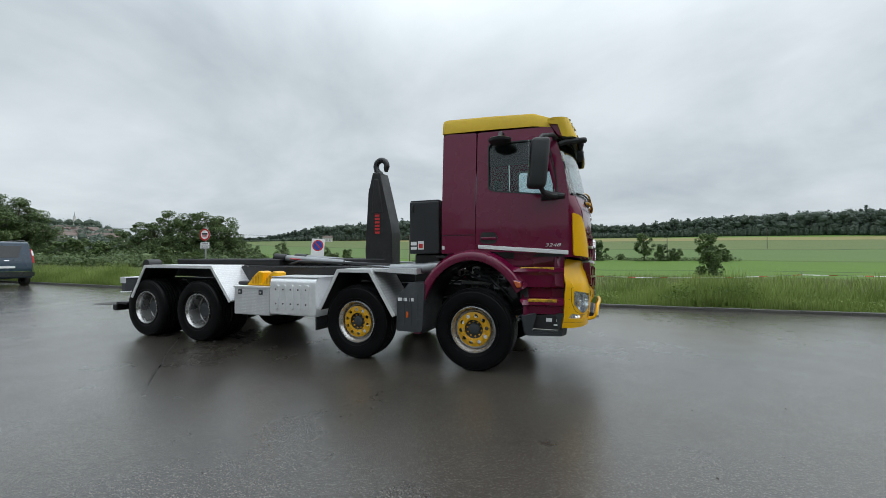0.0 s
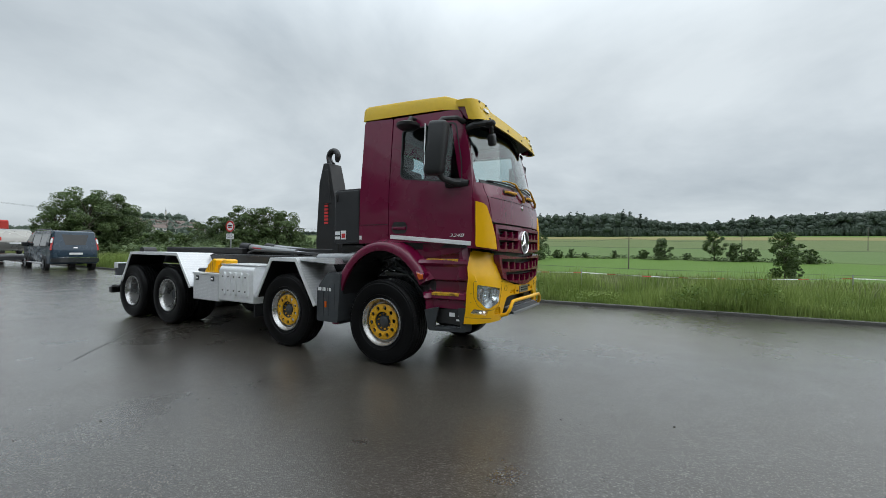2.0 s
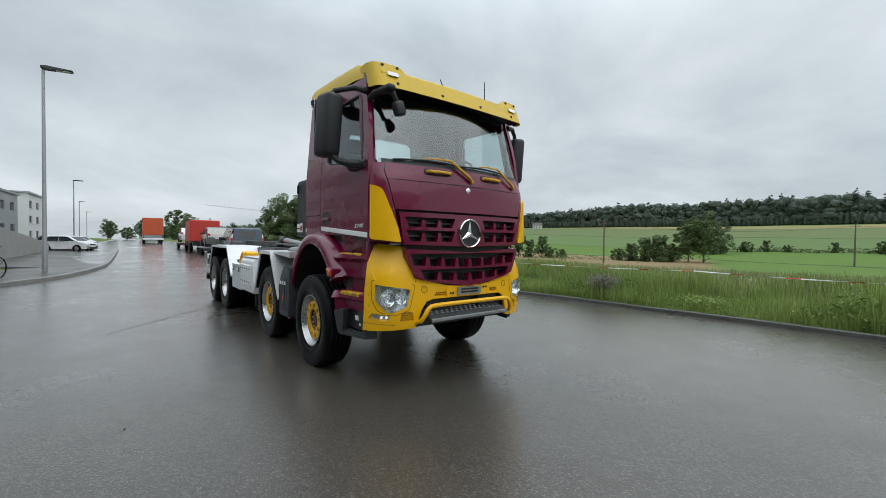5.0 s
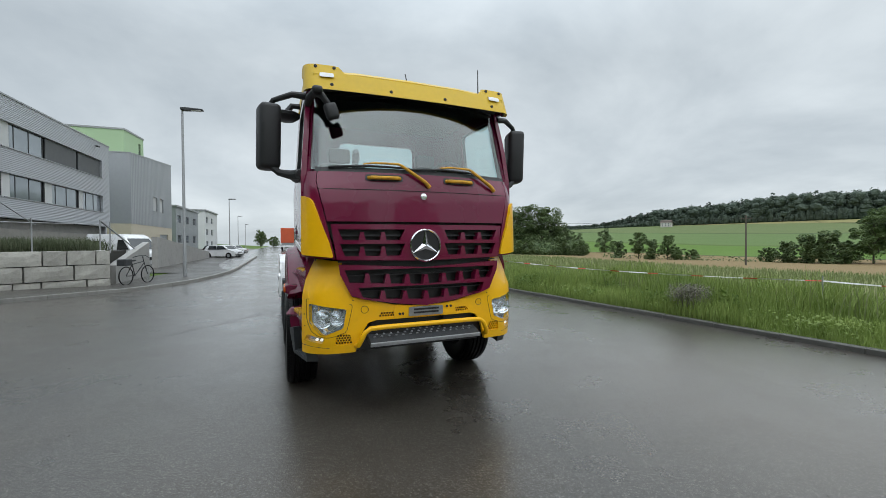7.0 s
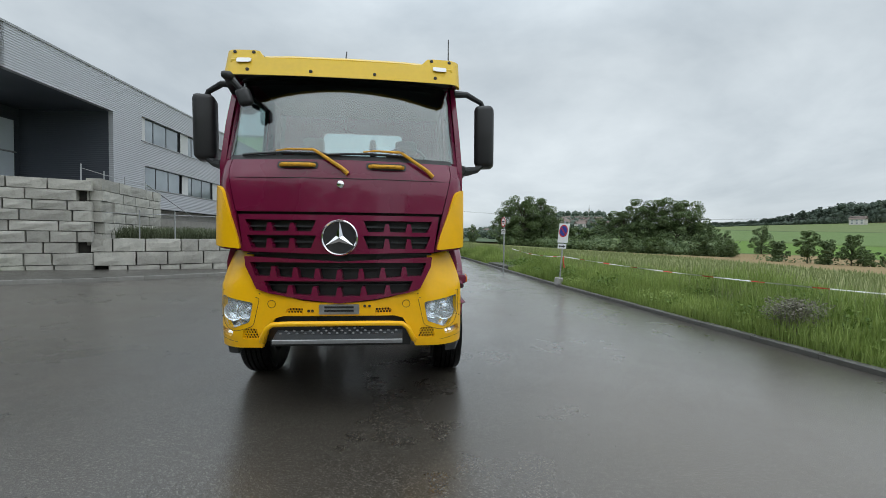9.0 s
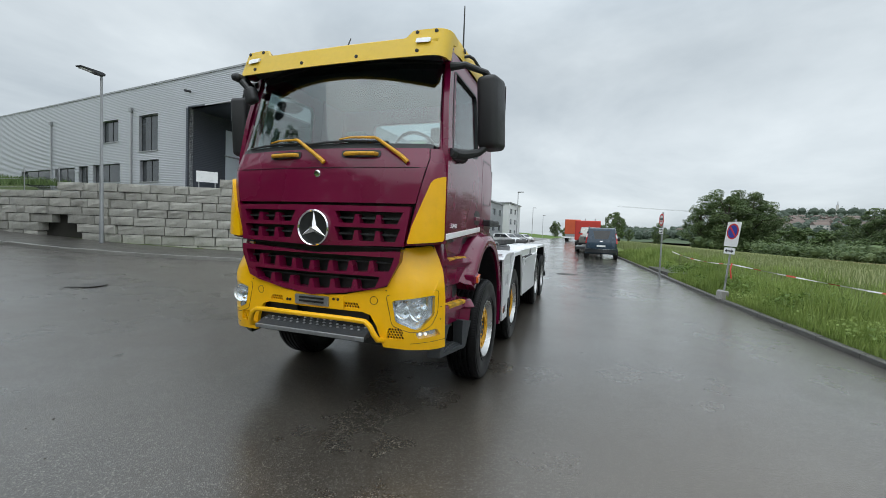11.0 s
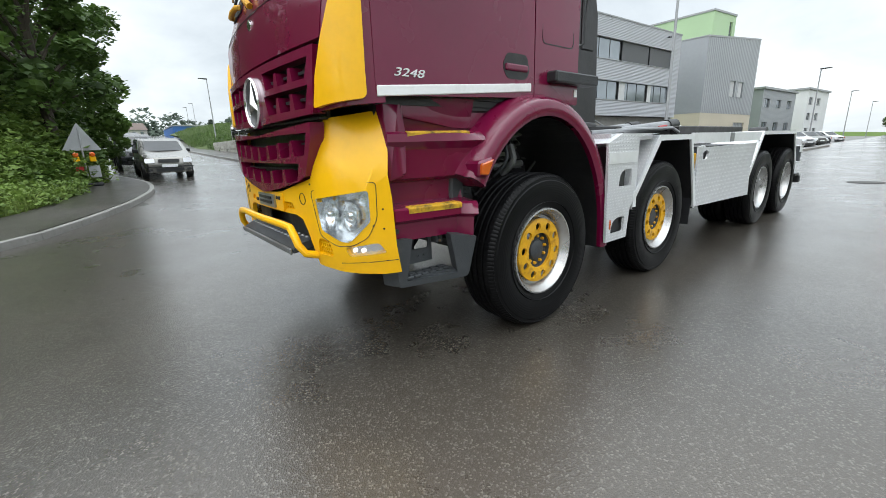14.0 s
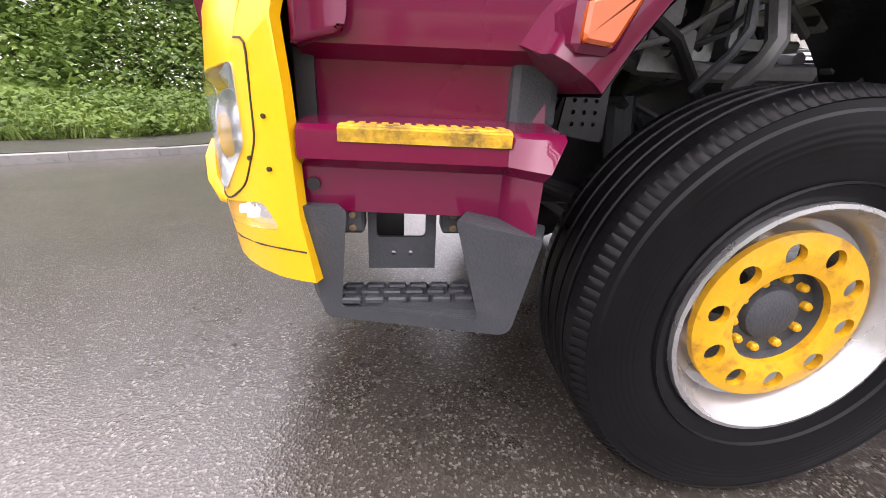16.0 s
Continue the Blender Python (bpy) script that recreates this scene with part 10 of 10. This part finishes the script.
hr = random.Random(31)
spots = [(3.4, -15.0, 9.4), (3.9, -20.4, 9.0), (7.6, -13.6, 8.5), (4.2, -25, 9), (8.3, -19, 9.5), (12.2, -12.4, 8.5), (16.5, -11.4, 8.5), (12.0, -17, 9.5), (5.6, -31, 8), (21, -11.0, 8.0), (26, -11, 8.5), (17, -16, 10), (5.5, -38, 7)]
for k, (x, y, h) in enumerate(spots):
    hedge_tree("dense dark green roadside tree", x, y, h, 3.1 + 0.5 * hr.random(), 40 + k, LEAF_HEDGE, 9000, 0.24)
# lower bushes in front, hawthorn with white blossom
verts, faces, bv, bf, gv, gf = [], [], [], [], [], []
front = smooth_line([(3.0, -44), (2.95, -30), (2.9, -22), (2.35, -16.5), (2.6, -14.0), (3.5, -11.6), (4.6, -9.9), (6.4, -8.9), (9.0, -8.1), (15, -7.2), (26, -6.4)], 3)
for i in range(1500):
    k = hr.random() * (len(front) - 1)
    a, b = front[int(k)], front[min(int(k) + 1, len(front) - 1)]
    t = k - int(k)
    x, y = a[0] + (b[0] - a[0]) * t, a[1] + (b[1] - a[1]) * t
    back = hr.random() ** 0.8 * 2.2
    nx, ny = (0.6, -0.8) if x > 4.5 else (1, -0.1)
    x, y = x + nx * back, y + ny * back
    h = 0.2 + back * 1.2 * hr.uniform(0.5, 1.15)
    leaves(verts, faces, hr, (x, y, street(y) + 0.3 + h * 0.7), (0.55, 0.55, 0.5 + 0.2 * back), 60, 0.15)
    if x > 5 and noise.noise((x * 0.5, y * 0.5, 2)) > 0.05 and hr.random() < 0.3:
        leaves(bv, bf, hr, (x - 0.3 * nx, y - 0.3 * ny, street(y) + 0.4 + h * hr.uniform(0.5, 1.2)), (0.45, 0.45, 0.4), hr.randrange(10, 30), 0.06)
tagged(mesh_part("roadside_bushes", verts, faces, LEAF_LIGHT), "light green bushes and herbs along the footway", "bushes", kind="stuff")
tagged(mesh_part("hawthorn_blossom", bv, bf, BLOSSOM), "white hawthorn blossom among the bushes", "blossom", kind="stuff")


def blades(verts, faces, rng, x, y, z, h, w, lean):
    a = rng.uniform(0, 2 * math.pi)
    dx, dy = math.cos(a), math.sin(a)
    lx, ly = lean * math.cos(a + 1.3), lean * math.sin(a + 1.3)
    b = len(verts)
    verts += [(x - dx * w, y - dy * w, z - 0.02), (x + dx * w, y + dy * w, z - 0.02), (x + dx * w * 0.7 + lx * 0.4, y + dy * w * 0.7 + ly * 0.4, z + h * 0.6), (x - dx * w * 0.7 + lx * 0.4, y - dy * w * 0.7 + ly * 0.4, z + h * 0.6), (x + lx, y + ly, z + h)]
    faces.extend([(b, b + 1, b + 2, b + 3), (b + 3, b + 2, b + 4)])


# tall grass on the northern verge and meadow
gr = random.Random(77)
gv, gf, sv, sf = [], [], [], []
for k in range(84000):
    d = 0.12 + 4.2 * gr.random() ** 1.5
    x = gr.uniform(-30, 17)
    if -17.3 < x < -13.6 and d < 1.7:
        continue
    y = kerb_y(x) + d
    thick = 0.82 + 0.55 * noise.noise((x * 1.1, d * 1.1, 5)) + 0.75 * noise.noise((x * 0.32, d * 0.6, 9))
    h = (0.16 + 0.42 * min(1, d / 0.9)) * thick * gr.uniform(0.55, 1.25)
    blades(gv, gf, gr, x, y, north_land(x, d), h, 0.009 + 0.005 * (d > 2), gr.uniform(0.02, 0.2) * h * 2)
for k in range(26000):
    d = 1.6 + 38 * gr.random() ** 1.7
    x = gr.uniform(-75, 26)
    y = kerb_y(x) + d
    h = gr.uniform(0.35, 0.8) * (1.0 if d < 10 else 0.7)
    blades(sv, sf, gr, x, y, north_land(x, d), h, 0.010 + 0.0007 * d, gr.uniform(0.05, 0.25))
tagged(mesh_part("verge_grass", gv, gf, GRASS), "tall unmown green grass on the road verge", "grass", kind="stuff")
tagged(mesh_part("meadow_grass", sv, sf, STRAW_GRASS), "seeding pale meadow grass behind the verge", "grass", kind="stuff")
# broad weeds by the kerb and a bush of dry flower stalks
verts, faces = [], []
for k in range(1500):
    x, d = gr.uniform(-16, 14), gr.uniform(0.45, 2.4)
    tuft = noise.noise((x * 0.32, d * 0.6, 9)) + 0.5 * noise.noise((x * 1.3, d * 1.3, 2))
    if tuft > 0.08:
        h = min(0.6, 0.2 + 0.7 * tuft) * gr.uniform(0.5, 1.2)
        leaves(verts, faces, gr, (x, kerb_y(x) + d, north_land(x, d) + 0.55 * h), (0.2, 0.2, 0.5 * h), 30, 0.075)
tagged(mesh_part("verge_herbs", verts, faces, LEAF_LIGHT), "leafy green herbs among the verge grass", "herbs", kind="stuff")
verts, faces = [], []
for k in range(260):
    x = gr.uniform(-8, 14)
    d = gr.uniform(0.2, 1.4)
    leaves(verts, faces, gr, (x, kerb_y(x) + d, north_land(x, d) + 0.12), (0.16, 0.16, 0.14), 26, 0.055)
tagged(mesh_part("kerb_weeds", verts, faces, GRASS), "broad-leaved weeds growing along the kerb", "weeds", kind="stuff")
verts, faces = [], []
bx, bd = -0.75, 0.55
by, bz = kerb_y(bx) + bd, north_land(bx, bd)
for k in range(420):
    a, r = gr.uniform(0, 6.28), gr.uniform(0, 0.42)
    blades(verts, faces, gr, bx + r * 0.5 * math.cos(a), by + r * 0.5 * math.sin(a), bz, gr.uniform(0.35, 0.62), 0.004, r)
    leaves(verts, faces, gr, (bx + r * math.cos(a), by + r * math.sin(a), bz + gr.uniform(0.25, 0.55)), (0.05, 0.05, 0.06), 5, 0.035)
tagged(mesh_part("flowering_shrub", verts, faces, leaf_material("lilac_grey_stalks", (0.11, 0.13, 0.07), (0.25, 0.22, 0.19))), "grey-lilac flowering shrub at the kerb", "shrub")
# planted grasses in the wall beds, herbs on the eastern bank
verts, faces = [], []
for k in range(6000):
    t = 0.66 * gr.random()
    x, y = -13.3 + 3.6 * t + gr.uniform(-0.9, 0.5), -7.3 - 4.6 * t + gr.uniform(-0.9, 0.4)
    blades(verts, faces, gr, x - 0.7, y - 0.3, 1.36, gr.uniform(0.25, 0.6), 0.012, gr.uniform(0.05, 0.35))
for k in range(2500):
    t = gr.random()
    blades(verts, faces, gr, -11.0 - 4.6 * t, -11.2 - 0.5 * t + gr.uniform(-0.4, 0.2), 2.6, gr.uniform(0.2, 0.5), 0.012, gr.uniform(0.05, 0.3))
tagged(mesh_part("planter_grass", verts, faces, leaf_material("grey_green_grass", (0.06, 0.08, 0.04), (0.15, 0.17, 0.10))), "ornamental grasses in the wall beds", "grass", kind="stuff")
verts, faces = [], []
foot = offset_line(EAST_LINE, -1.62)
for k in range(9000):
    q = gr.random() * (len(foot) - 1)
    a, b = foot[int(q)], foot[min(int(q) + 1, len(foot) - 1)]
    t = q - int(q)
    x, y = a[0] + (b[0] - a[0]) * t, a[1] + (b[1] - a[1]) * t
    if x > 30 or y < -42:
        continue
    d = Vector((b[0] - a[0], b[1] - a[1])).normalized()
    w = gr.random() ** 1.4 * 2.6
    x, y = x + d.y * w, y - d.x * w
    blades(verts, faces, gr, x, y, street(y) + 0.1 + 0.13 * w, gr.uniform(0.12, 0.42), 0.012, gr.uniform(0.05, 0.3))
herbs, leafs = [], []
for k in range(1500):
    q = gr.random() * (len(foot) - 1)
    a, b = foot[int(q)], foot[min(int(q) + 1, len(foot) - 1)]
    t = q - int(q)
    x, y = a[0] + (b[0] - a[0]) * t, a[1] + (b[1] - a[1]) * t
    if x > 24 or y < -42:
        continue
    d = Vector((b[0] - a[0], b[1] - a[1])).normalized()
    w = gr.random() * 2.4
    x, y, s = x + d.y * w, y - d.x * w, gr.uniform(0.7, 1.5)
    leaves(herbs, leafs, gr, (x, y, street(y) + 0.15 + 0.13 * w + 0.13 * s), (0.26 * s, 0.26 * s, 0.2 * s), 42, 0.10)
tagged(mesh_part("bank_herbs", herbs, leafs, LEAF_LIGHT), "leafy light green herbs on the bank", "herbs", kind="stuff")
tagged(mesh_part("bank_grass", verts, faces, GRASS), "bright green grass and herbs on the bank", "grass", kind="stuff")

# power poles with wires over the fields
pole_list = [(-31, 59.5, 7.0), (-5.5, 96, 7.5), (22, 150, 8.0), (70, 215, 9.0)]
WOOD_POLE = mat("grey_wood_pole", (0.11, 0.095, 0.08), 0.85, var=0.25, fine=30)
for x, y, h in pole_list:
    ob = thing("power_pole", "grey wooden power pole standing in the field", "power pole", "power poles", at=(x, y, north_at(x, y)))
    bm = bmesh.new()
    tube(bm, [(0, 0, -0.5), (0, 0, h)], [0.14, 0.09], 8)
    part("pole", bm, WOOD_POLE, ob)
    bm = bmesh.new()
    box(bm, -0.7, 0.7, -0.05, 0.05, h - 0.5, h - 0.4)
    part("cross_arm", bm, WOOD_POLE, ob)
wires = thing("power_wires", "thin wires strung between the power poles", "power line")
for off in (-0.6, 0.6):
    for (x0, y0, h0), (x1, y1, h1) in zip([(-75, 8, 7.0)] + pole_list, pole_list + [(130, 280, 10)]):
        a, b = Vector((x0 + off, y0, north_at(x0, y0) + h0 - 0.4)), Vector((x1 + off, y1, north_at(x1, y1) + h1 - 0.4))
        bm = bmesh.new()
        tube(bm, [a.lerp(b, t) - Vector((0, 0, 1.2 * 4 * t * (1 - t))) for t in np.linspace(0, 1, 9)], 0.012, 4)
        part("wire", bm, DARK_FRAME, wires)

# farm beyond the fields
farm = thing("farmhouse", "white farmhouse with a brown tiled roof among fields", "house", "far town houses", at=(*polar((4.9, -0.4), 128.6, 372), north_at(*polar((4.9, -0.4), 128.6, 372)) - 0.3), turn=0.4)
for nm, me in (("wall", wall_mesh), ("roof", roof_mesh)):
    c = new(nm, me)
    c.parent = farm
for wxx in (-3, 0, 3):
    for wz in (1.8, 4.4):
        c = new("window", win_mesh)
        c.parent = farm
        c.location = (wxx, -4.03, wz)
farm.scale = (0.75, 0.6, 0.6)
hill = thing("hill_house", "white house with a brown tiled roof up the street", "house", "far town houses", at=(-3.9, -137, 4.9), turn=0.25)
for nm, me in (("wall", wall_mesh), ("roof", roof_mesh)):
    c = new(nm, me)
    c.parent = hill
for wxx in (-3, 0, 3):
    for wz in (1.8, 4.4):
        c = new("window", win_mesh)
        c.parent = hill
        c.location = (wxx, 4.03, wz)
hill.scale = (0.6, 0.6, 0.55)
